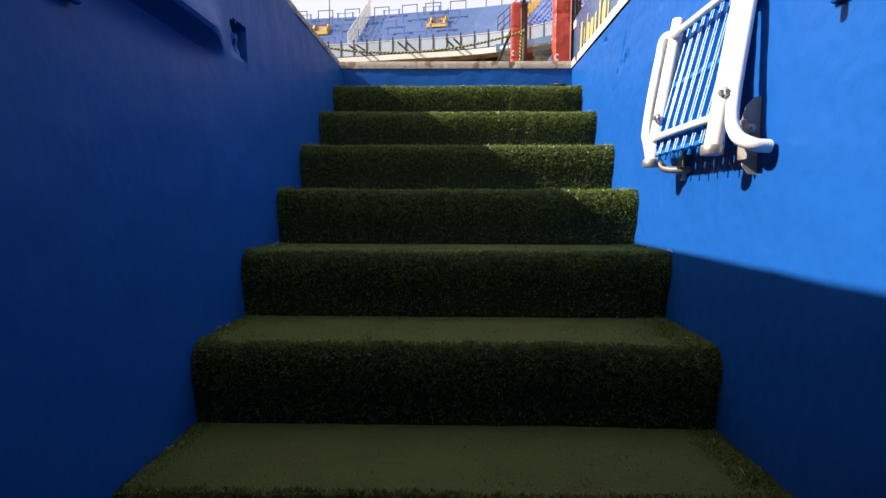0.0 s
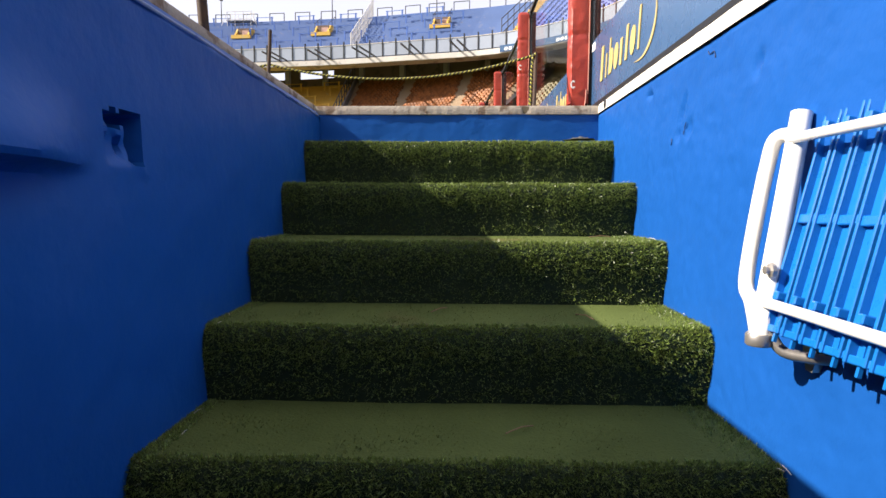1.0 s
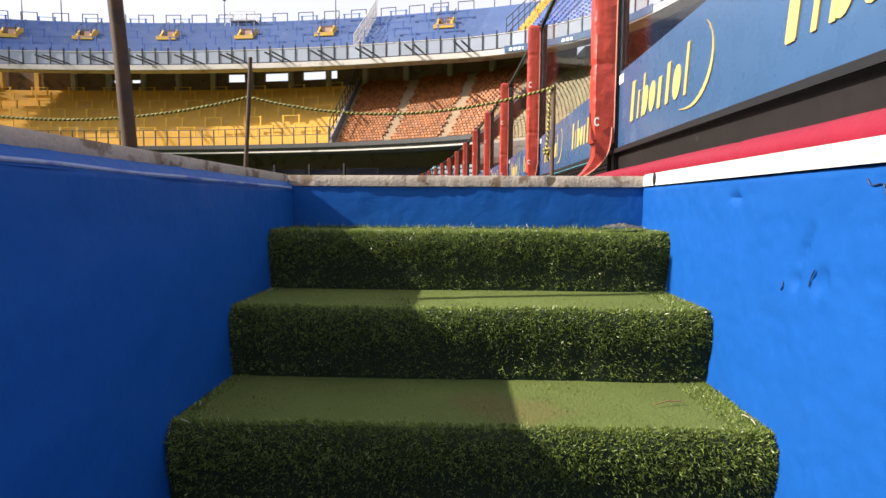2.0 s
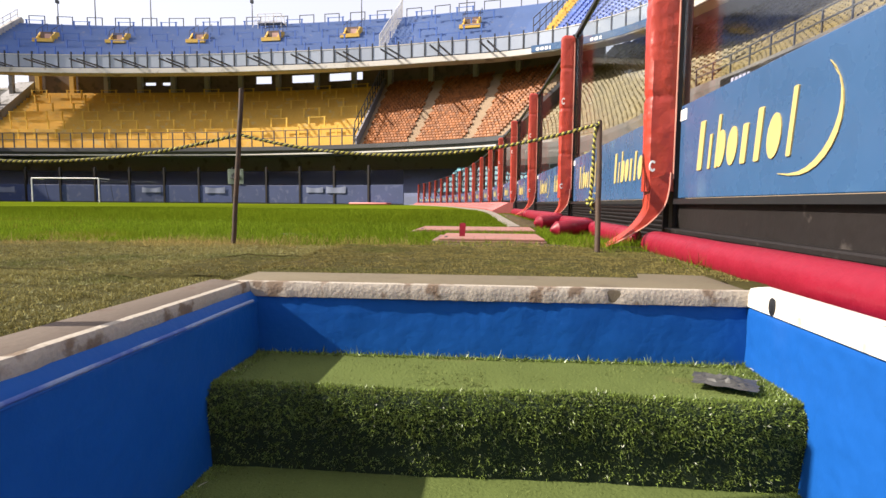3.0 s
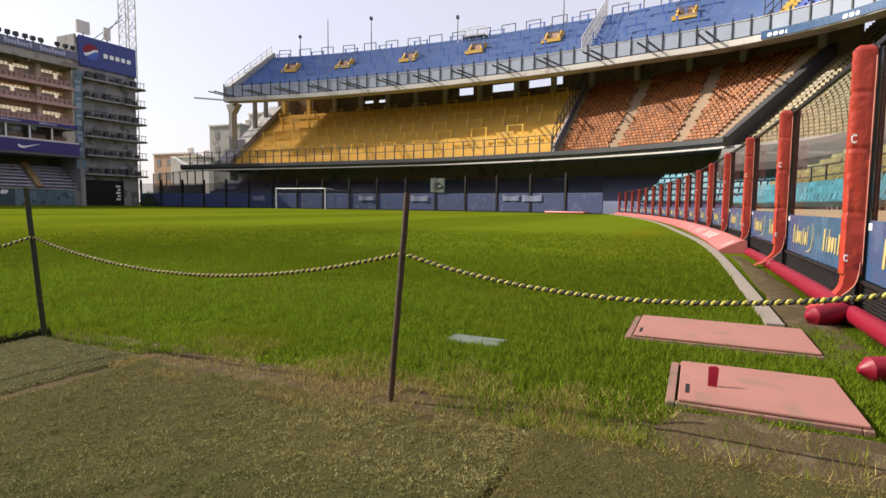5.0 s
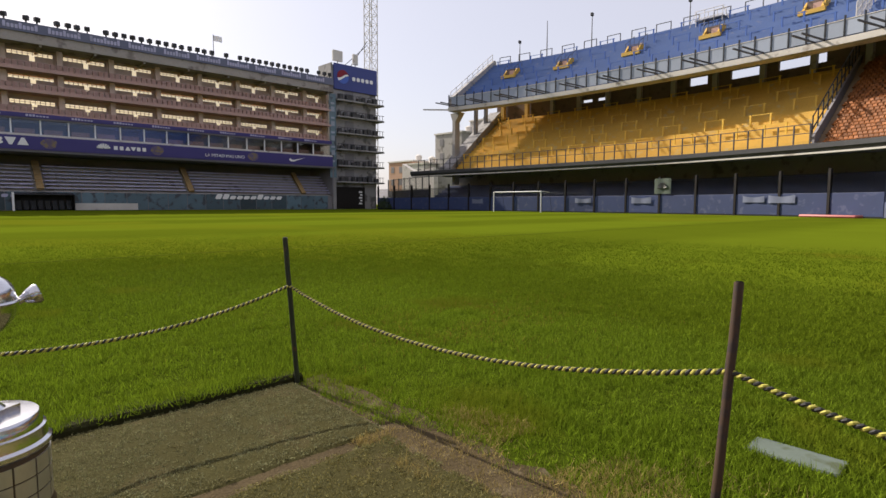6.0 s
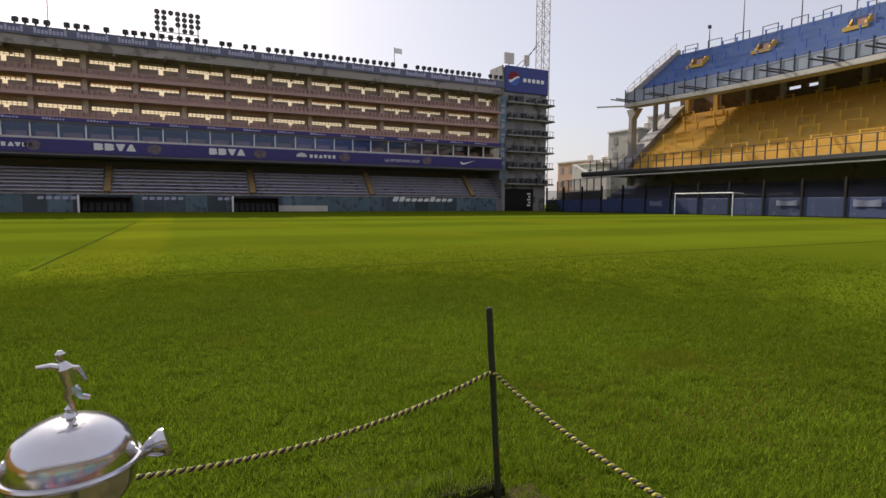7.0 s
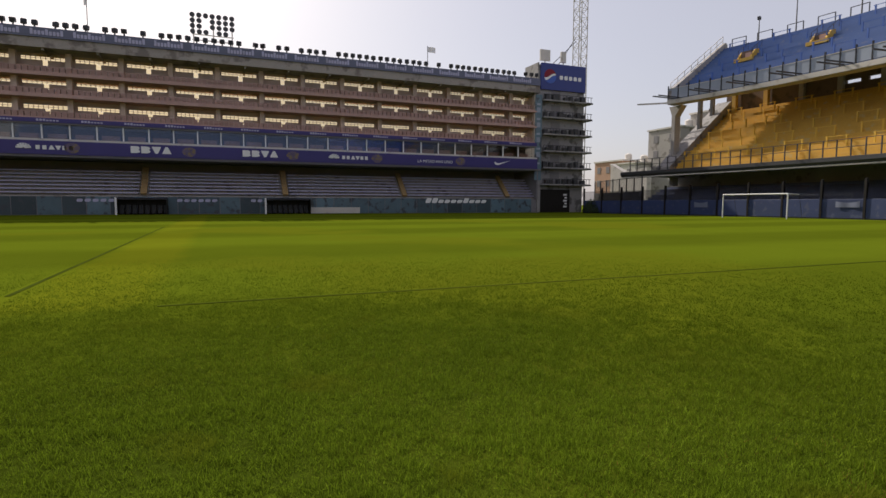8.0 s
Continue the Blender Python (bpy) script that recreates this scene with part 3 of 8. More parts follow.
def end_walls():
    for name, y, turned in (("wall_top_of_stairs", 0.0, False), ("wall_foot_of_stairs", PIT_BACK, True)):
        sh = Shape()
        nx, nz = 48, (8 if not turned else 20)
        z0 = -0.2 if not turned else -2.6
        for j in range(nz + 1):
            for i in range(nx + 1):
                x, z = PIT_L - 0.01 + (PIT_R - PIT_L + 0.02) * i / nx, z0 + (0 - z0) * j / nz
                d = 0.005 * noise.noise(Vector((x * 3, y, z * 3))) + 0.003 * noise.noise(Vector((x * 14, y, z * 14)))
                sh.v.append((x, y - d if not turned else y + d, z))
        n = nx + 1
        sh.f = [(j * n + i, j * n + i + 1, (j + 1) * n + i + 1, (j + 1) * n + i) for j in range(nz) for i in range(nx)]
        m = len(sh.v)
        yb = y + (0.1 if not turned else -0.1)
        sh.v += [(PIT_L, yb, z0), (PIT_R, yb, z0), (PIT_R, yb, 0), (PIT_L, yb, 0)]
        sh.f += [(m + 3, m + 2, m + 1, m), (nz * n, nz * n + nx, m + 2, m + 3), (0, nz * n, m + 3, m), (nx, m + 1, m + 2, nz * n + nx)]
        if turned:
            sh.f = [tuple(reversed(f)) for f in sh.f]
        solid(name, sh, M_WALL, "blue painted low wall closing the stair pit", kind="structure", smooth=True)


end_walls()


def worn_slab(name, ring, z0, z1, material, label):
    """A cast slab with a slightly ragged, rounded upper edge."""
    sh = Shape()
    fine = []
    for (xa, ya), (xb, yb) in zip(ring, ring[1:] + ring[:1]):
        n = max(1, int(math.hypot(xb - xa, yb - ya) / 0.03))
        for k in range(n):
            fine.append((xa + (xb - xa) * k / n, ya + (yb - ya) * k / n))
    cx, cy = sum(p[0] for p in fine) / len(fine), sum(p[1] for p in fine) / len(fine)
    n = len(fine)

    def level(z, shrink, rough):
        out = []
        for x, y in fine:
            e = rough * noise.noise(Vector((x * 25, y * 25, z * 3)))
            dx, dy = cx - x, cy - y
            ln = math.hypot(dx, dy)
            nx_, ny_ = (0 if abs(dx) < 1e-6 else math.copysign(1, dx)), (0 if abs(dy) < 1e-6 else math.copysign(1, dy))
            out.append((x + nx_ * (shrink + e), y + ny_ * (shrink + e), z + 0.3 * e))
        return out
    sh.v = level(z0, 0, 0) + level(z1 - 0.012, 0, 0.002) + level(z1 - 0.003, 0.003, 0.004) + level(z1, 0.01, 0.005)
    for r in range(3):
        sh.f += [(r * n + i, r * n + (i + 1) % n, (r + 1) * n + (i + 1) % n, (r + 1) * n + i) for i in range(n)]
    sh.f.append(tuple(range(3 * n, 4 * n)))
    return solid(name, sh, material, label, kind="structure", smooth=True)


worn_slab("trim_end_slab", [(-0.69, -0.004), (0.6, -0.004), (0.6, 0.29), (0.42, 0.31), (0.40, 0.215), (-0.69, 0.20)], 0.001, 0.034, M_COPING, "worn pale concrete slab at the head of the stairs")


def end_lip():
    sh = Shape()
    n = 160
    for k in range(n + 1):
        x = -0.655 + 1.25 * k / n
        e = 0.003 * noise.noise(Vector((x * 14, 0, 0))) + 0.003 * noise.noise(Vector((x * 45, 3, 0)))
        chip = 0.003 if noise.noise(Vector((x * 9, 7, 2))) > 0.42 else 0.0
        sh.v += [(x, 0.001, -0.004), (x, -0.006 + 0.6 * e + chip * 0.4, -0.002 + 0.5 * e), (x, -0.007 + 0.6 * e + chip, 0.014), (x, -0.005 + 0.6 * e + chip, 0.027 - chip * 0.6), (x, -0.002, 0.034), (x, 0.012, 0.0352)]
    sh.f = [(6 * k + i, 6 * k + 6 + i, 6 * k + 7 + i, 6 * k + 1 + i) for k in range(n) for i in range(5)]
    solid("trim_end_lip", sh, M_WHITE_LIP, "chipped white painted concrete edge", kind="structure", smooth=True)


end_lip()
worn_slab("trim_coping", [(-0.735, PIT_BACK), (-0.62, PIT_BACK), (-0.62, -0.006), (-0.735, 0.02)], -0.08, 0.036, M_COPING_PINK, "worn pinkish concrete coping beside the stairs")


def coping_edge():
    sh = Shape()
    n = 200
    for k in range(n + 1):
        y = PIT_BACK + (-0.012 - PIT_BACK) * k / n
        e = 0.002 * noise.noise(Vector((3, y * 14, 0))) + 0.0015 * noise.noise(Vector((3, y * 45, 0)))
        sh.v += [(-0.6205, y, 0.0), (-0.6165 + e, y, 0.014), (-0.6165 + e, y, 0.03), (-0.6195 + 0.5 * e, y, 0.0365), (-0.633 + 2 * e, y, 0.0375)]
    sh.f = [(5 * k + i, 5 * k + i + 1, 5 * k + i + 6, 5 * k + i + 5) for k in range(n) for i in range(4)]
    solid("trim_coping_edge", sh, M_WHITE_LIP, "chipped pale paint on the coping edge", kind="structure", smooth=True)


coping_edge()


def blue_bevel():
    sh = Shape()
    n = 120
    for k in range(n + 1):
        y = PIT_BACK + (-0.002 - PIT_BACK) * k / n
        w = 0.003 * noise.noise(Vector((0, y * 6, 1)))
        for x, z in ((PIT_L + 0.002 + w, -0.016), (PIT_L - 0.004 + w, -0.004), (PIT_L - 0.012 + 0.5 * w, 0.006), (PIT_L - 0.016, 0.01), (PIT_L - 0.0185, 0.013), (PIT_L - 0.0215, 0.0155)):
            sh.v.append((x, y, z))
    sh.f = [(k * 6 + i, k * 6 + i + 1, (k + 1) * 6 + i + 1, (k + 1) * 6 + i) for k in range(n) for i in range(5)]
    solid("trim_blue_edge", sh, M_WALL, "rounded blue painted top edge of the wall", kind="structure", smooth=True)


blue_bevel()


def rubbed_edge():
    path = []
    for k in range(90):
        y = -4.0 + 3.97 * k / 89
        w = 0.003 * noise.noise(Vector((0, y * 6, 1)))
        path.append((PIT_L - 0.001 + w, y, -0.010 + 0.003 * noise.noise(Vector((5, y * 4, 1)))))
    solid("trim_rubbed_edge", Shape().tube(path, 0.004, 8), M_EDGE, "pale rubbed edge of the blue wall", kind="structure", smooth=True)


rubbed_edge()
# unseen slab, added to keep sky light off the lower pit walls
solid("ceiling", Shape().box(PIT_L - 0.14, PIT_R + 0.14, PIT_BACK, -2.5, 0.045, 0.2), M_CONC, "unseen slab added over the stair foot to cut sky light", kind="structure")
worn_slab("trim_white_kerb", [(0.582, PIT_BACK), (0.665, PIT_BACK), (0.665, 0.05), (0.6, 0.03), (0.582, -0.01)], 0.0, 0.04, M_KERB_WHITE, "white painted kerb on the pit wall with bolt plates")


def kerb_plates():
    for y in (-0.12, -1.9):
        sh = Shape().lathe([(0.012, 0), (0.012, 0.003), (0.006, 0.005)], 10)
        solid("bolt_plate", sh, M_STEEL, "small rusty bolt plate on the white kerb", "bolt", "kerb bolts", at=Matrix.Translation((0.582, y, 0.02)) @ Matrix.Rotation(radians(-90), 4, "Y") @ Matrix.Diagonal((1.6, 1, 1, 1)))


kerb_plates()

# ---- the stairs, covered with artificial turf ----
TREAD, RISE, NOSE_Y, NOSE_Z = 0.301, 0.1725, -0.272, -0.144


def fibre_mesh(name, roots, normals, length, width, material, lean=0.6, seed=1):
    """Short fibres: one bent two-piece blade at each root."""
    g = np.random.default_rng(seed)
    n = len(roots)
    d = normals + g.normal(0, lean * 0.5, (n, 3))
    d /= np.linalg.norm(d, axis=1, keepdims=True)
    side = np.cross(d, g.normal(0, 1, (n, 3)))
    side /= np.linalg.norm(side, axis=1, keepdims=True)
    ln = (length * g.uniform(0.6, 1.15, n))[:, None]
    w = (width * g.uniform(0.7, 1.2, n))[:, None] * 0.5
    bend = g.normal(0, lean * 0.35, (n, 3)) * ln
    v = np.stack([roots - side * w, roots + side * w, roots + d * ln + bend], axis=1).reshape(-1, 3)
    me = bpy.data.meshes.new(name)
    me.vertices.add(3 * n)
    me.vertices.foreach_set("co", v.astype(np.float32).ravel())
    me.loops.add(3 * n)
    me.loops.foreach_set("vertex_index", np.arange(3 * n, dtype=np.int32))
    me.polygons.add(n)
    me.polygons.foreach_set("loop_start", np.arange(0, 3 * n, 3, dtype=np.int32))
    me.update(calc_edges=True)
    me.materials.append(material)
    return me


def tufts(roots, normals, per, spread, splay, seed):
    """Splits each tuft centre into a few fibre roots that fan out."""
    g = np.random.default_rng(seed)
    n = len(roots)
    off = g.normal(0, 1, (n * per, 3))
    nm = np.repeat(normals, per, axis=0)
    off -= nm * np.sum(off * nm, axis=1, keepdims=True)
    r = np.repeat(roots, per, axis=0) + off * spread
    nm = nm + off * splay
    return r, nm / np.linalg.norm(nm, axis=1, keepdims=True)


def build_stairs():
    stairs = thing("stairs", "steep stair flight covered with dark green artificial turf", "stairs", kind="structure")

    def wave(x, k):
        return 0.007 * noise.noise(Vector((x * 3.1, k * 5.0, 0))) + 0.0045 * noise.noise(Vector((x * 17, k * 5.0, 0)))

    NOSING = 0.042

    def recede(u):
        """The riser falls back under the rounded nosing."""
        return 0.009 * smooth_step(0.1, 0.75, u)
    for k in range(13):
        y, z = NOSE_Y - TREAD * k, NOSE_Z - RISE * k
        depth = (-NOSE_Y if k == 0 else TREAD) + (0.0 if k == 0 else 0.03)
        xl, xr = pit_l(z), pit_r(z)
        sh = Shape()
        r, cols = NOSING, 48
        prof = [(depth, -0.5), (depth, 0.0)] + [(r - r * math.sin(a), -r + r * math.cos(a)) for a in np.linspace(0, math.pi / 2, 5)]
        prof += [(recede(u), -r - (RISE - r) * u) for u in (0.25, 0.5, 0.75, 1.0)] + [(0.022, -0.5)]
        for i in range(cols + 1):
            x = xl + 0.004 + (xr - xl - 0.008) * i / cols
            w = wave(x, k)
            for dy, dz in prof:
                edge = 1.0 if dy < 0.05 else 0.0
                sh.v.append((x, y + dy + w * edge, z + dz + (w * edge * 0.6 if dz > -0.4 else 0)))
        m = len(prof)
        sh.f = [(i * m + j, (i + 1) * m + j, (i + 1) * m + j + 1, i * m + j + 1) for i in range(cols) for j in range(m - 1)]
        sh.f += [tuple(range(m)), tuple(reversed(range(cols * m, cols * m + m)))]
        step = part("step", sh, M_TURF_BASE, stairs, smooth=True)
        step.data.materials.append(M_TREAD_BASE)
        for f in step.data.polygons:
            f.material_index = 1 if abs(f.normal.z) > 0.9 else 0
        if k > 8:
            continue
        g = np.random.default_rng(100 + k)
        # worn, trodden treads: short flat fibres
        nt = int(52000 * depth * 1.17)
        xt, ut = g.uniform(xl + 0.006, xr - 0.006, nt), g.uniform(0, 1, nt)
        ry = y + 0.012 + ut * (depth - 0.012)
        wt = np.array([wave(x, k) for x in xt])
        front = np.clip((ry - y - 0.01) / 0.05, 0, 1)
        rz = z - 0.004 * (1 - front) + wt * 0.6 * (1 - front) - 0.003 + 0.003 * np.array([noise.noise(Vector((a * 9, b * 9, k))) for a, b in zip(xt, ry)])
        nm = np.stack([0 * ut, -0.8 * (1 - front), 0.25 + front], 1)
        nm /= np.linalg.norm(nm, axis=1, keepdims=True)
        roots = np.stack([xt, ry, rz], 1)
        ob = part("tread_pile", fibre_mesh("tread_pile", roots, nm, 0.0038, 0.003, M_TREAD, 1.7, 7 + k), parent=stairs)
        ob["kind"] = "stuff"
        # untrodden pile left standing along the walls at the ends of the tread
        ne = 2600
        away = 0.075 * g.uniform(0, 1, ne) ** 1.8
        right = g.uniform(0, 1, ne) < 0.7
        xt = np.where(right, xr - 0.004 - away, xl + 0.004 + 0.5 * away)
        ry = y + 0.02 + g.uniform(0, 1, ne) * (depth - 0.03)
        roots, nm = tufts(np.stack([xt, ry, np.full(ne, z - 0.002)], 1), np.tile([[0.0, -0.25, 1.0]], (ne, 1)), 3, 0.002, 0.5, 90 + k)
        ob = part("edge_pile", fibre_mesh("edge_pile", roots, nm, 0.0075, 0.0021, M_TURF, 0.7, 17 + k), parent=stairs)
        ob["kind"] = "stuff"
        # full pile over the rounded nosing, thinning out down the riser
        nr = int(42000 * (RISE + 0.03) * 1.17)
        xt, ur = g.uniform(xl + 0.004, xr - 0.004, nr), g.uniform(-0.42, 1, nr)
        # the bared dark backing stands in for shade below the nosing
        keep = (ur < 0.05) | (g.uniform(0, 1, nr) < 1.0 - 0.7 * np.clip(ur * 1.8, 0, 1))
        xt, ur = xt[keep], ur[keep]
        wt = np.array([wave(x, k) for x in xt])
        arc = np.clip(-ur / 0.42, 0, 1) * math.radians(84)
        ry = y + wt + np.where(ur > 0, [recede(max(0, u)) for u in ur], NOSING * (1 - np.cos(arc)))
        rz = z + wt * 0.6 - np.where(ur > 0, NOSING + ur * (RISE - NOSING - 0.006), NOSING * (1 - np.sin(arc)))
        nm = np.stack([0 * ur, -np.cos(arc), np.sin(arc) + 0.12], 1)
        nm /= np.linalg.norm(nm, axis=1, keepdims=True)
        roots, nm = tufts(np.stack([xt, ry, rz], 1), nm, 4, 0.002, 0.5, 60 + k)
        ob = part("riser_pile", fibre_mesh("riser_pile", roots, nm, 0.0078, 0.0023, M_TURF, 0.55, 7 + k), parent=stairs)
        ob["kind"] = "stuff"


build_stairs()


def stair_litter():
    """Pale straws and crumbs caught along the wall at the ends of the treads."""
    g = random.Random(12)
    for k in range(7):
        y, z = NOSE_Y - TREAD * k, NOSE_Z - RISE * k
        for side in (-1, 1):
            for _ in range(2):
                yy = y + g.uniform(0.0, 0.24)
                xx = (pit_l(z) + g.uniform(0.006, 0.05)) if side < 0 else (pit_r(z) - g.uniform(0.006, 0.05))
                a = g.uniform(0, 3.1)
                ln = g.uniform(0.004, 0.009)
                p = Vector((xx, yy, z + 0.008))
                d = Vector((math.cos(a), math.sin(a), g.uniform(0, 0.5))) * ln
                solid("straw", Shape().tube([p - d, p + d * 0.2 + Vector((0, 0, 0.001)), p + d], 0.0007, 5), M_STRAW, "tiny pale straw lying on the turf stairs", "litter", "straws on the stairs")
    for x, k, u, a in ((0.42, 2, 0.5, 0.3), (0.3, 3, 0.35, 2.0), (-0.05, 3, 0.6, 1.0), (0.12, 4, 0.5, 0.6)):
        y, z = NOSE_Y - TREAD * k + TREAD * u, NOSE_Z - RISE * k + 0.008
        d = Vector((math.cos(a), math.sin(a), 0)) * 0.035
        p = Vector((x, y, z))
        solid("dry_stalk", Shape().tube([p - d, p + Vector((0.004, 0.006, 0.003)), p + d], 0.0013, 6), M_STALK, "thin dry brown stalk lying on a tread", "litter", "straws on the stairs")


stair_litter()

# ---- worn mats round the pit ----


def mat_lift(x, y):
    return 0.006 * noise.noise(Vector((x * 3, y * 3, 4))) + 0.005 * noise.noise(Vector((x * 9, y * 9, 4))) + 0.0048 * noise.noise(Vector((x * 24, y * 24, 4)))


def build_mats():
    def sheet(name, x0, x1, y0, y1, top, label, step=0.05, cut=None, rag=0.012):
        sh = Shape()
        nx, ny = max(2, int((x1 - x0) / step)), max(2, int((y1 - y0) / step))
        for j in range(ny + 1):
            for i in range(nx + 1):
                x, y = x0 + (x1 - x0) * i / nx, y0 + (y1 - y0) * j / ny
                rim = i in (0, nx) or j in (0, ny)
                e = rag * noise.noise(Vector((x * 4, y * 4, top * 50))) + 0.6 * rag * noise.noise(Vector((x * 17, y * 17, 1))) if rim else 0
                z = -0.002 if rim else top + mat_lift(x, y)
                sh.v.append((x + e * (j not in (0, ny)), y + e * (i not in (0, nx)), z))
        n = nx + 1
        for j in range(ny):
            for i in range(nx):
                cx, cy = x0 + (x1 - x0) * (i + 0.5) / nx, y0 + (y1 - y0) * (j + 0.5) / ny
                if cut and cut(cx, cy):
                    continue
                sh.f.append((j * n + i, j * n + i + 1, (j + 1) * n + i + 1, (j + 1) * n + i))
        return solid(name, sh, M_MAT_BASE, label, "mat", "worn mats", smooth=True)
    sheet("turf_mat", -3.63, -2.738, -3.5, 1.40, 0.014, "worn greenish turf mat at the edge of the pitch", 0.035)
    sheet("turf_mat", -2.675, -0.725, -3.5, 1.34, 0.016, "worn brownish turf mat beside the stair pit", 0.03, rag=0.025)
    sheet("turf_mat", -0.75, 0.76, 0.03, 1.38, 0.026, "smooth olive turf mat in front of the stairs", 0.03, lambda x, y: (0.4 < x < 0.62 and y < 0.31) or (y < 0.19 and -0.68 < x < 0.62))
    sheet("turf_mat", -1.08, -0.7, 0.12, 0.7, 0.024, "small smooth offcut of turf mat patched in beside the slab", 0.03)
    g = np.random.default_rng(11)
    brown, green, front = [], [], []
    for x0, x1, y0, y1, dens, z in ((-0.75, 0.74, 0.22, 1.37, 30000, 0.026), (-1.9, -0.76, -0.6, 1.34, 30000, 0.016), (-1.9, -0.76, -1.4, -0.6, 12000, 0.016), (-2.67, -1.9, -1.0, 1.34, 20000, 0.016), (-3.61, -2.75, -1.2, 1.38, 18000, 0.014), (-1.06, -0.72, 0.14, 0.68, 22000, 0.024)):
        n = int(dens * (x1 - x0) * (y1 - y0))
        x, y = g.uniform(x0, x1, n), g.uniform(y0, y1, n)
        keep = ~((x > 0.38) & (x < 0.63) & (y < 0.33))
        # trodden smooth in front of the slab and on the offcut
        worn = ((x > -0.5 + 0.1 * np.sin(9 * y)) & (x < 0.42 + 0.08 * np.sin(7 * y)) & (y < 0.8 + 0.06 * np.sin(6 * x))) | ((x > -1.06) & (x < -0.7) & (y > 0.14) & (y < 0.68))
        patch = np.array([noise.noise(Vector((a * 2.3, b * 2.3, 9))) for a, b in zip(x, y)])
        clump = np.array([noise.noise(Vector((a * 13, b * 13, 2))) for a, b in zip(x, y)])
        keep &= g.uniform(0, 1, n) < np.clip(0.8 + 0.5 * patch + 1.5 * clump, 0.14, 1) * np.where(worn & (g.uniform(0, 1, n) < 0.45), 0.35, 1.0)
        lift = np.array([mat_lift(a, b) for a, b in zip(x, y)])
        r = np.stack([x, y, z + lift - 0.001], 1)[keep]
        (green if x1 < -2.7 else front if x0 > -1.1 else brown).append(r)
        if x0 < -1.1 and x1 > -2.7:
            green.append(r[::4] + np.array([0.002, 0.001, 0]))
    for name, rs, mt in (("mat_pile", brown, M_MAT), ("mossy_pile", green, M_MAT_GREEN), ("olive_pile", front, M_MAT_FRONT)):
        roots = np.concatenate(rs)
        roots, nm = tufts(roots, np.tile([[0, 0, 1.0]], (len(roots), 1)), 3, 0.0022, 0.75, 3)
        near = mt is M_MAT_FRONT
        ob = new(name, fibre_mesh(name, roots, nm, 0.0062 if near else 0.0085, 0.0024 if near else 0.0032, mt, 0.9, 5))
        tagged(ob, {"mat_pile": "flattened brown artificial turf fibres", "mossy_pile": "greyish green flattened turf fibres", "olive_pile": "short trodden olive turf fibres"}[name], kind="stuff")
    # a torn fold between two pieces of mat
    for ctrl, label in (([(-1.62, 0.30), (-1.3, 0.24), (-1.05, 0.13), (-0.86, 0.11), (-0.76, 0.12)], "dark torn fold along the edge of a mat"), ([(-1.02, 0.69), (-0.86, 0.705), (-0.7, 0.7)], "dark cut edge of the mat offcut")):
        sh = Shape()
        pts = rounded([(x, y, 0) for x, y in ctrl], 10)
        for i, p in enumerate(pts):
            w = 0.0022 * math.sin(math.pi * (i + 0.5) / len(pts)) + 0.001 + 0.0022 * noise.noise(Vector((p.x * 20, 0, 0)))
            z = 0.0245 + mat_lift(p.x, p.y) if p.x > -1.1 else 0.018 + mat_lift(p.x, p.y)
            e = 0.012 * noise.noise(Vector((p.x * 9, 3, 0)))
            sh.v += [(p.x, p.y + e - w, z), (p.x, p.y + e, z + 0.006), (p.x, p.y + e + w, z)]
        sh.f = [(3 * i + a, 3 * i + 3 + a, 3 * i + 4 + a, 3 * i + 1 + a) for i in range(len(pts) - 1) for a in range(2)]
        solid("mat_fold", sh, M_MAT_BASE, label, "mat", "worn mats", smooth=True)


build_mats()

# bare soil along the edge of the mats and along the fence


def soil_bed():
    """Dark earth under the mats and the worn verge."""
    sh = Shape()
    for x0, x1, y0, y1 in ((-3.66, -0.74, -3.5, 1.62), (-0.74, 0.62, 0.03, 1.62), (0.62, 0.86, -0.1, 2.6)):
        nx, ny = max(2, round((x1 - x0) / 0.08)), max(2, round((y1 - y0) / 0.08))
        b = len(sh.v)
        for j in range(ny + 1):
            for i in range(nx + 1):
                x, y = x0 + (x1 - x0) * i / nx, y0 + (y1 - y0) * j / ny
                if j == ny:
                    y += 0.12 * noise.noise(Vector((x * 3, 0, 2))) + 0.05 * noise.noise(Vector((x * 11, 0, 2)))
                sh.v.append((x, y, ground_z(x, y) + 0.003 + 0.002 * noise.noise(Vector((x * 8, y * 8, 0)))))
        sh.f += [(b + j * (nx + 1) + i, b + j * (nx + 1) + i + 1, b + (j + 1) * (nx + 1) + i + 1, b + (j + 1) * (nx + 1) + i) for j in range(ny) for i in range(nx)]
    solid("ground_soil_bed", sh, M_SOIL, "dark trodden earth under the mats", kind="structure", smooth=True)


soil_bed()


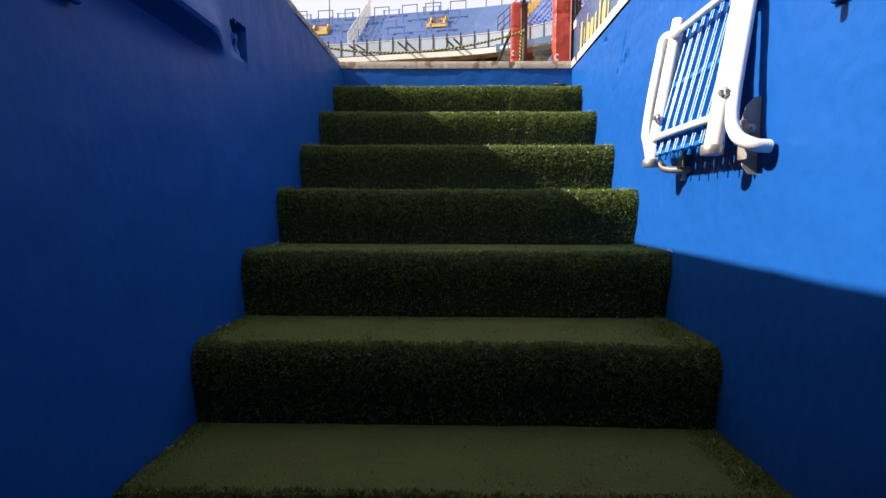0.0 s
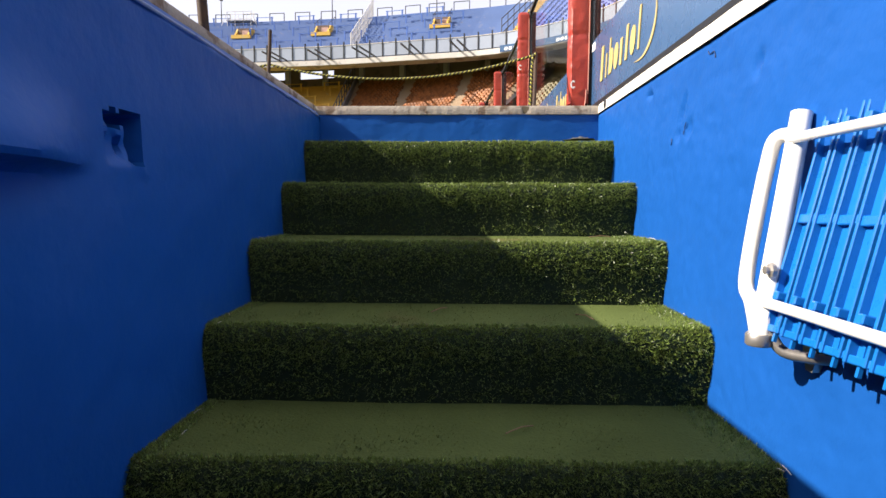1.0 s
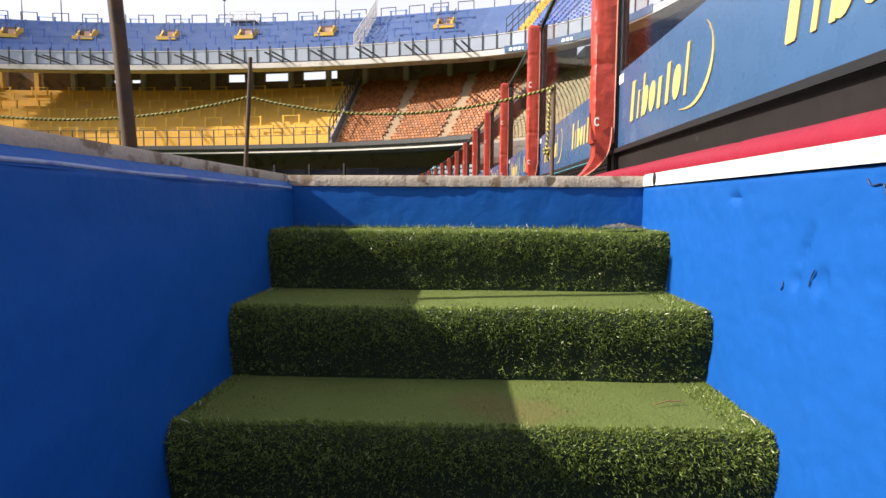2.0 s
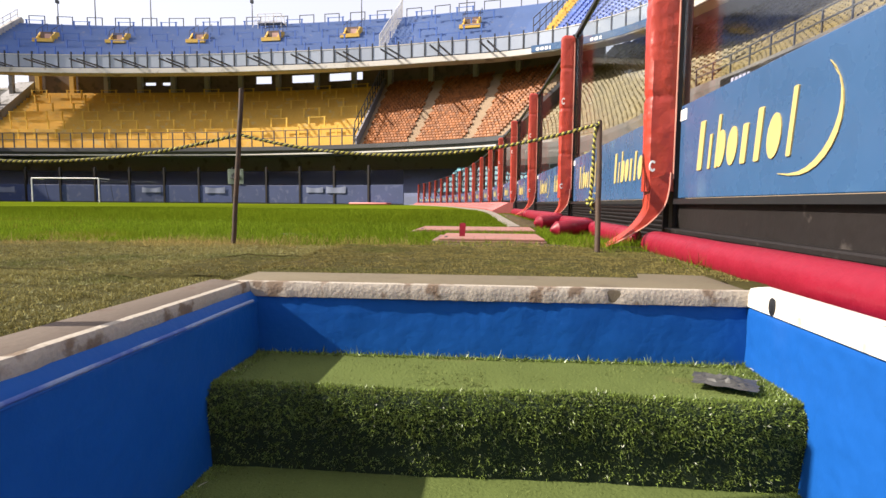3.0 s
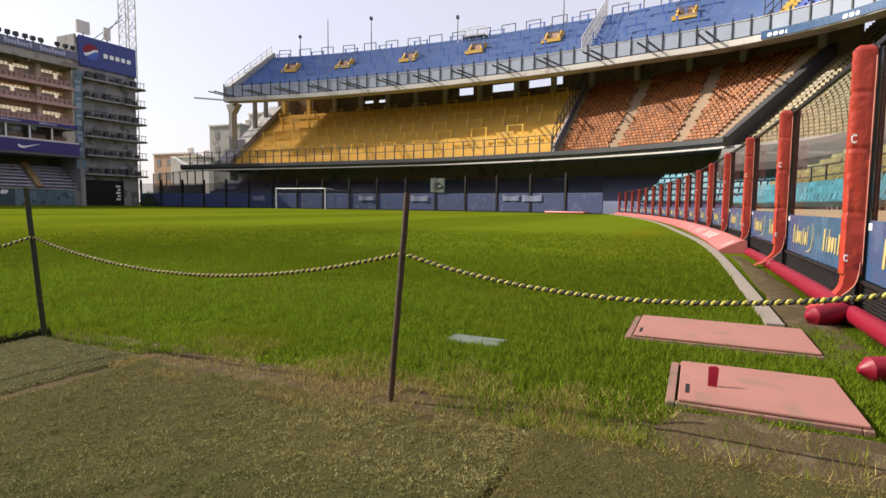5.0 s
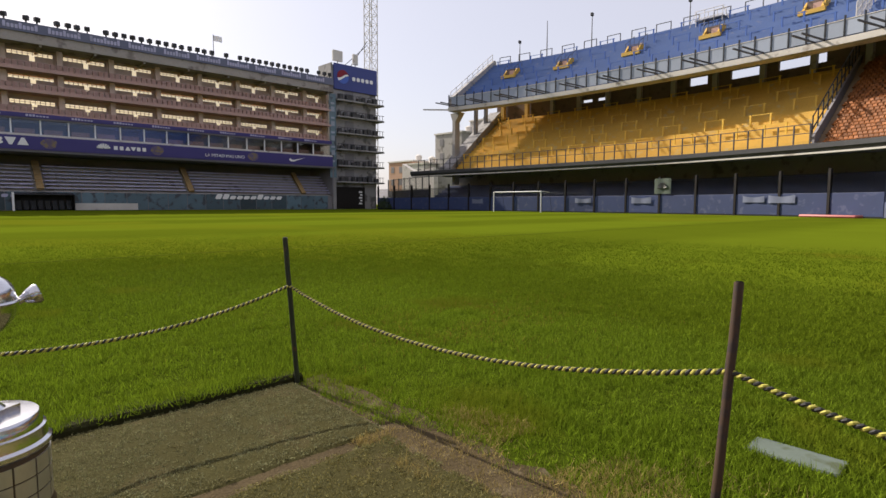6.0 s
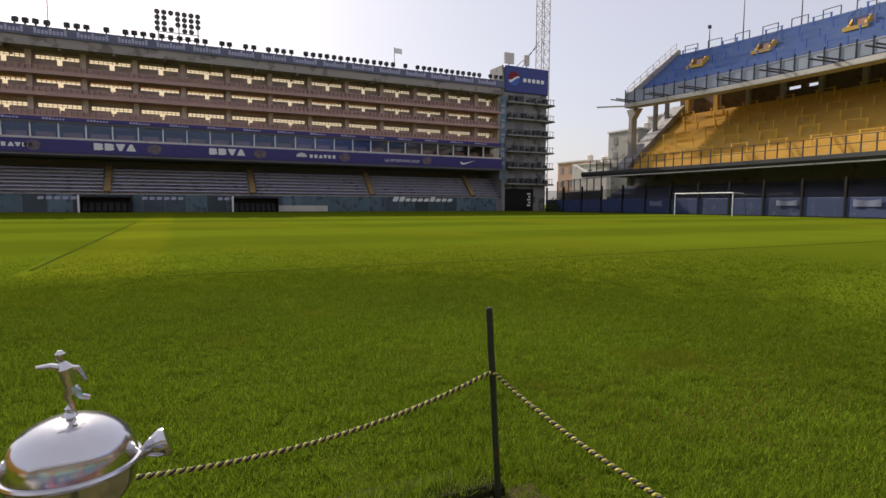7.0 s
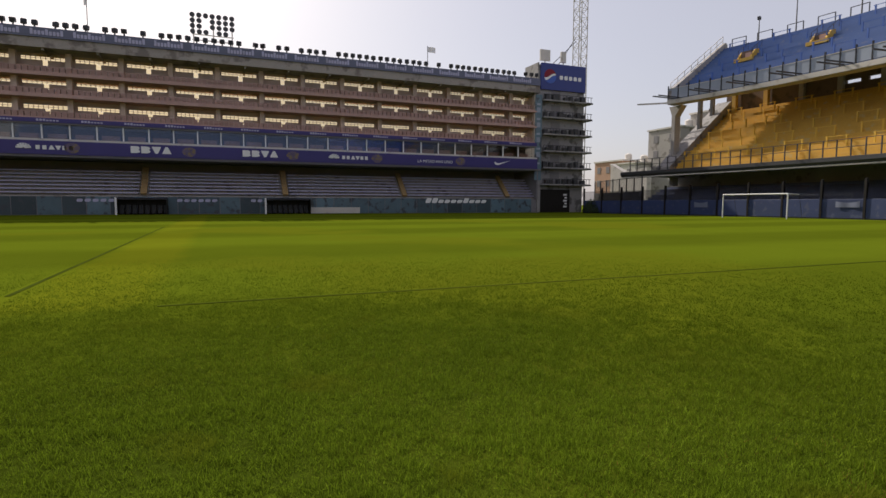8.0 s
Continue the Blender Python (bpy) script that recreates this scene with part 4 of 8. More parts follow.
def soil_patch(ring, label, rise=0.006):
    sh = Shape()
    c = (sum(p[0] for p in ring) / len(ring), sum(p[1] for p in ring) / len(ring))
    fine = []
    for (xa, ya), (xb, yb) in zip(ring, ring[1:] + ring[:1]):
        for k in range(8):
            x, y = xa + (xb - xa) * k / 8, ya + (yb - ya) * k / 8
            e = 0.05 * noise.noise(Vector((x * 5, y * 5, 2)))
            fine.append((x + e, y + e))
    n = len(fine)
    sh.v = [(x, y, ground_z(x, y) - 0.004) for x, y in fine] + [(c[0] + 0.8 * (x - c[0]), c[1] + 0.8 * (y - c[1]), ground_z(x, y) + rise) for x, y in fine] + [(*c, ground_z(*c) + rise + 0.002)]
    sh.f = [(i, (i + 1) % n, n + (i + 1) % n, n + i) for i in range(n)] + [(n + i, n + (i + 1) % n, 2 * n) for i in range(n)]
    solid("bare_soil", sh, M_SOIL, label, kind="structure", smooth=True)


soil_patch([(-2.75, 1.24), (-2.2, 1.26), (-1.75, 1.2), (-1.45, 1.16), (-1.1, 1.24), (-0.9, 1.34), (-0.9, 1.46), (-1.3, 1.5), (-1.8, 1.5), (-2.3, 1.44), (-2.7, 1.36)], "bare brown soil strip between mat and grass", 0.008)
soil_patch([(0.36, 0.12), (0.6, 0.0), (0.83, 0.0), (0.83, 0.6), (0.7, 0.6), (0.5, 0.42), (0.36, 0.36)], "bare soil at the end of the slab", 0.018)
soil_patch([(-0.36, 1.36), (0.5, 1.36), (0.55, 1.6), (0.4, 1.84), (-0.3, 1.84), (-0.4, 1.6)], "bare soil and dead grass before the hatches", 0.01)
soil_patch([(0.3, 2.75), (0.62, 2.75), (0.62, 4.5), (0.5, 7), (0.35, 9), (0.22, 9), (0.3, 6)], "bare soil along the foot of the fence")


def turf_edge():
    """The raw earth step where the pitch stands above the mats."""
    sh = Shape()
    n = 110
    for k in range(n + 1):
        y = -3.4 + 4.85 * k / n
        w = 0.02 * noise.noise(Vector((0, y * 4, 0))) + 0.01 * noise.noise(Vector((0, y * 15, 0)))
        sh.v += [(-3.62 + w, y, -0.01), (-3.628 + w, y, 0.03 + 0.5 * w), (-3.65 + w, y, 0.046 + 0.4 * w), (-3.8, y, 0.03), (-3.95, y, -0.006)]
    sh.f = [(5 * k + i, 5 * k + 5 + i, 5 * k + 6 + i, 5 * k + 1 + i) for k in range(n) for i in range(4)]
    solid("trim_turf_edge", sh, M_EARTH, "earth step under the grass edge, darkened in place of shade", kind="structure", smooth=True)


turf_edge()

# ---- grass ----


def fence_x(y):
    u = max(0.0, y - 3)
    return 0.8 - 0.003 * u * u - 0.0143 * u


def build_grass():
    g = np.random.default_rng(21)

    def open_turf(x, y):
        ok = ~((x > -3.64) & (y < 1.40))
        ok &= ~((x > -2.8) & (x < -0.75) & (y < 1.5 + 0.06 * np.sin(7 * x)))
        ok &= ~((x > -0.36) & (x < 0.33) & (y > 1.86) & (y < 2.5))
        ok &= ~((x > -0.64) & (x < 0.37) & (y > 2.9) & (y < 3.62))
        ok &= ~((x > -1.55) & (x < -1.25) & (y > 2.40) & (y < 2.56))
        fx = 0.8 - 0.003 * np.clip(y - 3, 0, None) ** 2 - 0.0143 * np.clip(y - 3, 0, None)
        ok &= x < fx - np.where(y > 3.7, 0.62, 0.1)
        ok &= ~((np.abs(x + 11.685) < 0.1) & (y > 0)) & ~((np.abs(y + 2.17) < 0.1) & (x < -12.6))
        ok &= ~((x > -0.34) & (x < 0.42) & (y < 1.8) & (g.uniform(0, 1, len(x)) < 0.9))
        ok &= ~((x > -2.3) & (x < 0.62) & (g.uniform(0, 1, len(x)) < np.clip(1.15 - 1.5 * (y - 1.4 + 0.25 * np.clip(-1.4 - x, 0, 1)) + 0.25 * np.sin(5 * x) * np.sin(3.1 * x + 1), 0, 0.85)))
        bare = np.exp(-((x + 3.75) / 0.75) ** 2 - ((y - 3.2) / 0.9) ** 2)
        ok &= g.uniform(0, 1, len(x)) > 0.45 * bare
        return ok

    def scatter(x0, x1, y0, y1, dens):
        n = int(dens * (x1 - x0) * (y1 - y0))
        x, y = g.uniform(x0, x1, n), g.uniform(y0, y1, n)
        stray = 0.9 * np.clip((np.hypot(x + 2.2, y - 1) - 2.5) / 3.0, 0, 1)
        x, y = x + stray * g.normal(0, 1, n), y + stray * g.normal(0, 1, n)
        k = open_turf(x, y)
        return x[k], y[k]

    def blades(name, x, y, length, width, material, label, lean, reach=99.0, rise=0.0):
        z = 0.07 * np.clip((np.hypot(x, y) - 3.5) / 8.5, 0, 1) ** 2 * (3 - 2 * np.clip((np.hypot(x, y) - 3.5) / 8.5, 0, 1)) - 0.004 + rise
        tuft = np.array([0.45 * noise.noise(Vector((a * 1.7, b * 1.7, 3))) + 0.6 * noise.noise(Vector((a * 6, b * 6, 3))) + 0.5 * noise.noise(Vector((a * 17, b * 17, 3))) for a, b in zip(x, y)])
        keep = g.uniform(0, 1, len(x)) < np.clip(0.8 + 0.5 * tuft, 0.3, 1) * np.clip((reach - np.hypot(x + 2.2, y - 1)) / (0.35 * reach), 0, 1)
        x, y, z, tuft = x[keep], y[keep], z[keep], tuft[keep]
        roots = np.stack([x, y, z], 1)
        up = np.tile([[0.0, 0.0, 1.0]], (len(x), 1))
        tall = length * np.clip(1 + 1.0 * tuft, 0.35, 1.9) * (1 - 0.85 * np.clip((np.hypot(x + 2.2, y - 1) - 6.0) / 11.0, 0, 1) ** 0.8)
        ob = new(name, fibre_mesh(name, roots, up, tall, width, material, lean, 31))
        tagged(ob, label, kind="stuff")

    xs, ys = zip(scatter(-5.2, 0.75, 1.38, 4.2, 21000), scatter(-9.0, -3.6, -2.2, 1.42, 13000), scatter(-9.0, -5.2, 1.42, 4.2, 13000))
    blades("long_grass", np.concatenate(xs), np.concatenate(ys), 0.036, 0.0046, M_BLADE, "long bright green grass blades at the pitch edge", 0.75)
    xs, ys = zip(scatter(-12.5, -9.0, -4.0, 6.5, 5500), scatter(-9.0, -5.2, 4.2, 6.5, 8000), scatter(-5.2, 0.7, 4.2, 6.5, 9000))
    blades("mown_grass", np.concatenate(xs), np.concatenate(ys), 0.034, 0.0065, M_SHORT, "mown green grass of the pitch", 0.8, 13.0)
    xs, ys = zip(scatter(-19, -12.5, -8.0, 14, 1500), scatter(-12.5, 0.3, 6.5, 14, 1500))
    blades("pitch_grass", np.concatenate(xs), np.concatenate(ys), 0.032, 0.013, M_SHORT, "short mown grass farther out on the pitch", 0.9, 19.0)
    xe, ye = g.uniform(-3.84, -3.625, 15000), g.uniform(-3.0, 1.45, 15000)
    blades("edge_grass", xe, ye, 0.05, 0.0045, M_BLADE, "green grass on the raised edge beside the mats", 0.7, rise=0.034)
    x, y = scatter(-3.2, 0.6, 1.36, 1.75, 5000)
    x, y = np.concatenate([x, g.uniform(-1.6, 0.62, 6500)]), np.concatenate([y, g.uniform(1.34, 1.5, 6500)])
    xd, yd = g.uniform(-1.7, 0.6, 12000), 1.4 + 0.75 * g.uniform(0, 1, 12000) ** 1.4
    k = ~((xd > -0.36) & (xd < 0.33) & (yd > 1.84)) & (xd < 0.55)
    xd, yd = xd[k], yd[k]
    k = np.array([noise.noise(Vector((p * 2.6, q * 2.6, 8))) for p, q in zip(xd, yd)]) > -0.12 + 0.55 * (yd - 1.4)
    x, y = np.concatenate([x, xd[k]]), np.concatenate([y, yd[k]])
    xs2, ys2 = g.uniform(-2.75, -0.4, 60000), 1.2 + 0.75 * g.uniform(0, 1, 60000) ** 1.3
    k = np.array([noise.noise(Vector((p * 3.1, q * 3.1, 6))) for p, q in zip(xs2, ys2)]) > -0.5 + 0.75 * (ys2 - 1.2) + 0.35 * np.clip(-1.9 - xs2, 0, 1)
    x, y = np.concatenate([x, xs2[k]]), np.concatenate([y, ys2[k]])
    blades("dry_grass", x, y, 0.024, 0.0042, M_DRY, "dry yellowed grass tufts along the mat", 1.6)
    x, y = g.normal(-4.2, 0.6, 9000), g.normal(3.2, 0.75, 9000)
    k = np.array([noise.noise(Vector((p * 2.2, q * 2.2, 4))) for p, q in zip(x, y)]) > -0.1
    blades("brown_grass", x[k], y[k], 0.03, 0.0042, M_WITHERED, "reddish brown withered grass among the green", 0.9)
    x, y = g.uniform(-1.15, 0.6, 5200), 1.375 + 0.3 * g.uniform(0, 1, 5200) ** 1.5
    k = (x < -0.38) | (x > 0.42) | (g.uniform(0, 1, 5200) < 0.2)
    x, y = x[k], y[k]
    blades("verge_grass", x, y, 0.045, 0.004, M_BLADE, "green grass creeping over the edge of the mat", 0.8)
    x, y = g.uniform(0.5, 0.76, 5200), g.uniform(0.3, 1.75, 5200)
    k = (x > 0.72 - 0.12 * g.uniform(0, 1, 5200) ** 2) | (y > 1.1)
    blades("fence_grass", x[k], y[k], 0.05, 0.005, M_BLADE, "straggling grass along the red roll", 0.9)
    x, y = g.uniform(PIT_L, PIT_R, 1500), g.uniform(-0.025, -0.004, 1500)
    roots = np.stack([x, y, np.full(1500, NOSE_Z)], 1)
    ob = new("turf_fringe", fibre_mesh("turf_fringe", roots, np.tile([[0, -0.3, 1.0]], (1500, 1)), 0.013, 0.003, M_TURF, 1.0, 3))
    tagged(ob, "frayed green turf fringe at the wall", kind="stuff")


build_grass()


def dark_lines():
    """Thin dark lines across the pitch."""
    for name, x0, x1, y0, y1 in (("pitch_line", -11.72, -11.65, 0.0, 46.0), ("pitch_line", -40.0, -13.4, -2.21, -2.13)):
        sh = Shape()
        n = 40
        for k in range(n + 1):
            u = k / n
            if y1 - y0 > x1 - x0:
                a, b = (x0, y0 + (y1 - y0) * u), (x1, y0 + (y1 - y0) * u)
            else:
                a, b = (x0 + (x1 - x0) * u, y0), (x0 + (x1 - x0) * u, y1)
            for p in (a, b):
                sh.v.append((*p, ground_z(*p) + 0.004))
        sh.f = [(2 * k, 2 * k + 1, 2 * k + 3, 2 * k + 2) for k in range(n)]
        solid(name, sh, pm("dark_line_grass", (0.048, 0.064, 0.008), 1.0, 0.4, 1.5, 20, 0, spec=0.0), "thin dark line across the grass", kind="structure")


dark_lines()

# ---- rope barrier ----


def rope_post(name, base, top, material, r=0.0125):
    b, t = Vector(base), Vector(top)
    ob = thing(name, "slightly leaning rusty steel tube post holding a rope", "post", "rope posts", at=Matrix.Translation(b))
    n = 10
    path = [(t - b) * (k / n) + Vector((0.002 * noise.noise(Vector((k, b.x, 0))), 0.002 * noise.noise(Vector((k, b.y, 5))), 0)) for k in range(n + 1)]
    part("tube", Shape().tube([path[0] - (t - b) * 0.06] + path, r, 14), material, ob, smooth=True)
    ring = Shape().tube([(t - b) * 0.995, (t - b) * 1.004], r * 0.75, 12)
    part("bore", ring, M_BLACK, ob, "dark open bore of the tube")
    return ob


P2 = ((0.46, 1.13, 0.0), (0.51, 1.42, 0.637))
P1 = ((-1.335, 1.40, 0.0), (-1.325, 1.515, 0.825))
CP = ((-3.60, 1.405, 0.0), (-3.56, 1.325, 0.846))
LP = ((-0.832, -0.54, 0.0), (-0.892, -0.53, 0.86))
DP = ((-3.46, -0.72, 0.0), (-3.45, -0.72, 0.84))
rope_post("rope_post", *P2, M_RUST)
rope_post("rope_post", *P1, M_RUST)
rope_post("rope_post", *CP, M_DARKPOST, 0.0135)
rope_post("rope_post", *LP, M_RUST, 0.017)
rope_post("rope_post", *DP, M_DARKPOST, 0.0135)


def on_post(p, z):
    b, t = Vector(p[0]), Vector(p[1])
    return b + (t - b) * (z / (t.z - b.z))


def rope(a, b, sag, name="rope", label="yellow and black twisted rope hanging between posts", dangle=None):
    """Two strands twisted round each other along a hanging curve."""
    if dangle:
        mid = [Vector(p) for p in dangle]
        line = []
        for p, q in zip(mid, mid[1:]):
            line += [p.lerp(q, k / 8) for k in range(8)]
        line.append(mid[-1])
        path = line
    else:
        n = int((b - a).length / 0.012)
        path = [a.lerp(b, k / n) - Vector((0, 0, 4 * sag * (k / n) * (1 - k / n))) for k in range(n + 1)]
    ob = thing(name, label, "rope", "barrier ropes")
    for which, (mat, ph) in enumerate(((M_ROPE_Y, 0.0), (M_ROPE_K, math.pi))):
        pts, s = [], 0.0
        fine = []
        for p, q in zip(path, path[1:]):
            k = max(1, int((q - p).length / 0.006))
            fine += [p.lerp(q, i / k) for i in range(k)]
        fine.append(path[-1])
        for i, p in enumerate(fine):
            d = (fine[min(i + 1, len(fine) - 1)] - fine[max(i - 1, 0)]).normalized()
            up = Vector((0, 0, 1)) if abs(d.z) < 0.9 else Vector((1, 0, 0))
            u = d.cross(up).normalized()
            v = u.cross(d)
            ang = 2 * math.pi * s / 0.028 + ph
            pts.append(p + 0.0046 * (math.cos(ang) * u + math.sin(ang) * v))
            if i + 1 < len(fine):
                s += (fine[i + 1] - p).length
        part("yellow_strand" if which == 0 else "black_strand", Shape().tube(pts, 0.0053, 7), mat, ob, smooth=True)
    return ob


A1, AC = on_post(P1, 0.585), on_post(CP, 0.58)
A2 = on_post(P2, 0.625)
rope(A2, A1, 0.128)
rope(A1, AC, 0.145)
rope(AC, on_post(DP, 0.63), 0.175)
rope(None, None, 0, label="knotted rope end hanging down beside a post", dangle=[A2 + Vector((0, 0, 0.004)), A2 + Vector((-0.022, -0.02, -0.01)), A2 + Vector((-0.03, -0.03, -0.1)), A2 + Vector((-0.035, -0.05, -0.25)), A2 + Vector((-0.045, -0.06, -0.36)), A2 + Vector((-0.03, -0.08, -0.38)), A2 + Vector((-0.055, -0.075, -0.395)), A2 + Vector((-0.06, -0.05, -0.37)), A2 + Vector((-0.03, -0.05, -0.365)), A2 + Vector((-0.04, -0.07, -0.43))])

# ---- covers in the grass ----


def hatch(x0, x1, y0, y1, tilt, tab):
    ob = thing("hatch_cover", "faded red steel hatch cover set in the grass", "hatch cover", "red hatch covers")
    f = Shape()
    for a, b, c, d in ((x0, x0 + 0.035, y0, y1), (x1 - 0.035, x1, y0, y1), (x0 + 0.036, x1 - 0.036, y0, y0 + 0.03), (x0 + 0.036, x1 - 0.036, y1 - 0.03, y1)):
        f.box(a, b, c, d, -0.05, 0.016, bevel=0.004)
    part("frame", f, M_HATCH_RIM, ob, "rusty worn surround")
    lid = Shape().box(x0 + 0.045, x1 - 0.01, y0 + 0.012, y1 - 0.01, 0.017, 0.03, bevel=0.004)
    l = part("lid", lid, M_HATCH, ob)
    if tab:
        s = Shape()
        xx, yy = tab
        s.prism([(0, 0, 0), (0.035, 0, 0), (0.04, 0.01, 0.075), (0.03, 0.012, 0.085), (0.0, 0.012, 0.08)], (xx, yy, 0.03), (xx, yy + 0.006, 0.03))
        part("pull_tab", s, M_ROLL, l, "bent red pull tab")
    part("slot", Shape().box(x0 + 0.07, x0 + 0.085, y0 + 0.1, y0 + 0.22, 0.0302, 0.0316), M_BLACK, l, "dark slot")


hatch(-0.355, 0.32, 1.87, 2.48, 0, (-0.2, 2.1))
hatch(-0.63, 0.36, 2.93, 3.6, 0, None)
solid("drain_cover", Shape().box(-1.57, -1.23, 2.4, 2.57, -0.03, 0.006, bevel=0.008), M_TILE, "pale grey concrete cover sunk in the grass", "drain cover", smooth=True)


def litter():
    sh = Shape()
    n = 14
    for j in range(n + 1):
        for i in range(n + 1):
            x, y = i / n - 0.5, j / n - 0.5
            z = 0.011 * max(0, 1 - 3.4 * (x * x + y * y)) * (0.5 + 1.3 * abs(noise.noise(Vector((x * 7, y * 7, 3)))))
            sh.v.append((x * 0.12 + 0.015 * noise.noise(Vector((y * 5, 0, 1))), y * 0.085 + 0.015 * noise.noise(Vector((x * 5, 2, 1))), z + 0.014))
    sh.f = [(j * (n + 1) + i, j * (n + 1) + i + 1, (j + 1) * (n + 1) + i + 1, (j + 1) * (n + 1) + i) for j in range(n) for i in range(n)]
    solid("rag", sh, M_CLOTH, "crumpled dark grey plastic scrap on the turf", "litter", at=pose(0.47, -0.17, NOSE_Z, 0, 0, -25))
    tw = Shape().tube([(0.0, 0, 0), (0.06, 0.01, 0.006), (0.13, -0.005, 0.004), (0.17, 0.0, 0.0)], 0.003, 6)
    solid("twig", tw, M_RUST, "thin dry twig lying by the post", "twig", at=pose(0.56, 1.33, 0.03, 0, 0, -8))


litter()

# ---- the fence along the pitch ----


def build_fence():
    ys = [1.45 + 3.05 * k for k in range(-3, 17)]
    post = None
    for k, y in enumerate(ys):
        x = fence_x(y) if y > 1 else 0.8
        slope = -(0.006 * max(0, y - 3) + 0.0143 * (y > 3))
        m = Matrix.Translation((x, y, ground_z(x, y))) @ Matrix.Rotation(-math.atan(slope), 4, "Z")
        if post is None:
            post = thing("padded_post", "steel fence post wrapped in creased red vinyl padding", "fence post", "padded fence posts", at=m)
            sh = Shape()
            n, rows = 24, 110
            for j in range(rows + 1):
                z = 0.3 + (1.93 - 0.3) * j / rows
                seam = -0.005 if j in (30, 31, 61, 62, 88, 89) else 0.0
                top = 0.6 if j == rows else 1.0
                for i in range(n):
                    a = 2 * math.pi * (i + 0.5) / n
                    cx, cy = math.cos(a), math.sin(a)
                    q = max(abs(cx), abs(cy)) ** 0.93
                    # long upright folds and short cross creases
                    fold = 0.005 * noise.noise(Vector((cx * 2.6, cy * 2.6, z * 1.3))) + 0.0035 * noise.noise(Vector((cx * 7, cy * 7, z * 2.4)))
                    crease = 0.003 * abs(noise.noise(Vector((cx * 1.5, cy * 1.5, z * 13)))) + 0.002 * noise.noise(Vector((cx * 4, cy * 4, z * 30)))
                    rx = (0.069 + fold - crease + seam) * top
                    sh.v.append((rx * cx / q, rx * 0.8 * cy / q, z + (0.012 if j == rows else 0)))
            sh.f = [(j * n + i, j * n + (i + 1) % n, (j + 1) * n + (i + 1) % n, (j + 1) * n + i) for j in range(rows) for i in range(n)]
            sh.f += [tuple(range(rows * n, rows * n + n)), tuple(reversed(range(n)))]
            pad = part("padding", sh, M_PAD, post, smooth=True)
            foot, edge = Shape(), []
            path = rounded([(0.0, 0, 0.36), (-0.002, -0.002, 0.27), (-0.022, -0.006, 0.19), (-0.085, -0.012, 0.115), (-0.165, -0.018, 0.06), (-0.235, -0.022, 0.018)], 5)
            for i, p in enumerate(path):
                u = i / (len(path) - 1)
                w = 0.06 - 0.002 * u + 0.003 * noise.noise(Vector((0, 0, u * 9)))
                th = 0.05 - 0.022 * u
                c = 0.004 * noise.noise(Vector((3, 0, u * 14)))
                foot.v += [(p[0] - th + c, p[1] - w, p[2] + 0.006 * u), (p[0] - th - c, p[1], p[2] - 0.004 + 0.01 * u), (p[0] - th + c, p[1] + w, p[2] + 0.004), (p[0] + th, p[1] + w, p[2] + 0.03), (p[0] + th, p[1] - w, p[2] + 0.03)]
                edge.append((p[0] + th * 0.9, p[1] - w - 0.001, p[2] + 0.03))
            m5 = len(path)
            foot.f = [(5 * i + a, 5 * i + (a + 1) % 5, 5 * i + 5 + (a + 1) % 5, 5 * i + 5 + a) for i in range(m5 - 1) for a in range(5)] + [(4, 3, 2, 1, 0), tuple(range(5 * m5 - 5, 5 * m5))]
            flap = part("foot_flap", foot, M_PAD, post, "loose end of the padding lying on the ground", smooth=True)
            part("piping", Shape().tube(edge, 0.004, 6), M_PIPING, flap, "pale worn piping", smooth=True)
            part("pad_piping", Shape().tube([(0.058, -0.058, 0.36 + 0.1 * q) for q in range(16)], 0.0035, 6), M_PIPING, pad, "pale worn piping", smooth=True)
            ch = Shape().box(0.07, 0.1, -0.03, 0.03, 0.0, 1.95, bevel=0.004).box(0.055, 0.16, 0.062, 0.075, 0.0, 1.98)
            part("steel_channel", ch, M_STEEL, post)
            for zz, s in ((1.28, 1.0), (0.42, 0.8)):
                mark = Shape()
                ring = [(0.02 * math.cos(a), 0, 0.034 * math.sin(a)) for a in np.linspace(0.7, 5.6, 12)]
                inner = [(0.6 * p[0], 0, 0.6 * p[2]) for p in reversed(ring)]
                mark.prism([(p[0] * s, p[1], p[2] * s) for p in ring + inner], (-0.045, -0.068, zz), (-0.045, -0.075, zz))
                part("printed_mark", mark, M_WHITE, pad, "small white printed mark")
        else:
            copy_thing(post, m)
    # bays
    for k, (ya, yb) in enumerate(zip(ys, ys[1:])):
        xa, xb = (fence_x(y) if y > 1 else 0.8 for y in (ya, yb))
        d = Vector((xb - xa, yb - ya, 0))
        ln = d.length
        m = Matrix.Translation((xa + 0.09, ya, ground_z(xa, ya))) @ Matrix.Rotation(math.atan2(d.y, d.x), 4, "Z")
        # local: x along the bay, y towards the pitch, z up
        bay = thing("fence_bay", "clear glass fence panel above a blue advertising board", "fence panel", "fence panels", at=m)
        part("pane", Shape().box(0.05, ln - 0.05, -0.006, 0.006, 0.7, 1.93), G_FENCE, bay).visible_shadow = False
        part("top_rail", Shape().box(0.0, ln, -0.02, 0.02, 1.935, 1.975, bevel=0.004), M_STEEL, bay)
        part("low_rail", Shape().box(0.0, ln, 0.02, 0.03, 0.24, 0.265), M_STEEL, bay)
        near = yb < 2
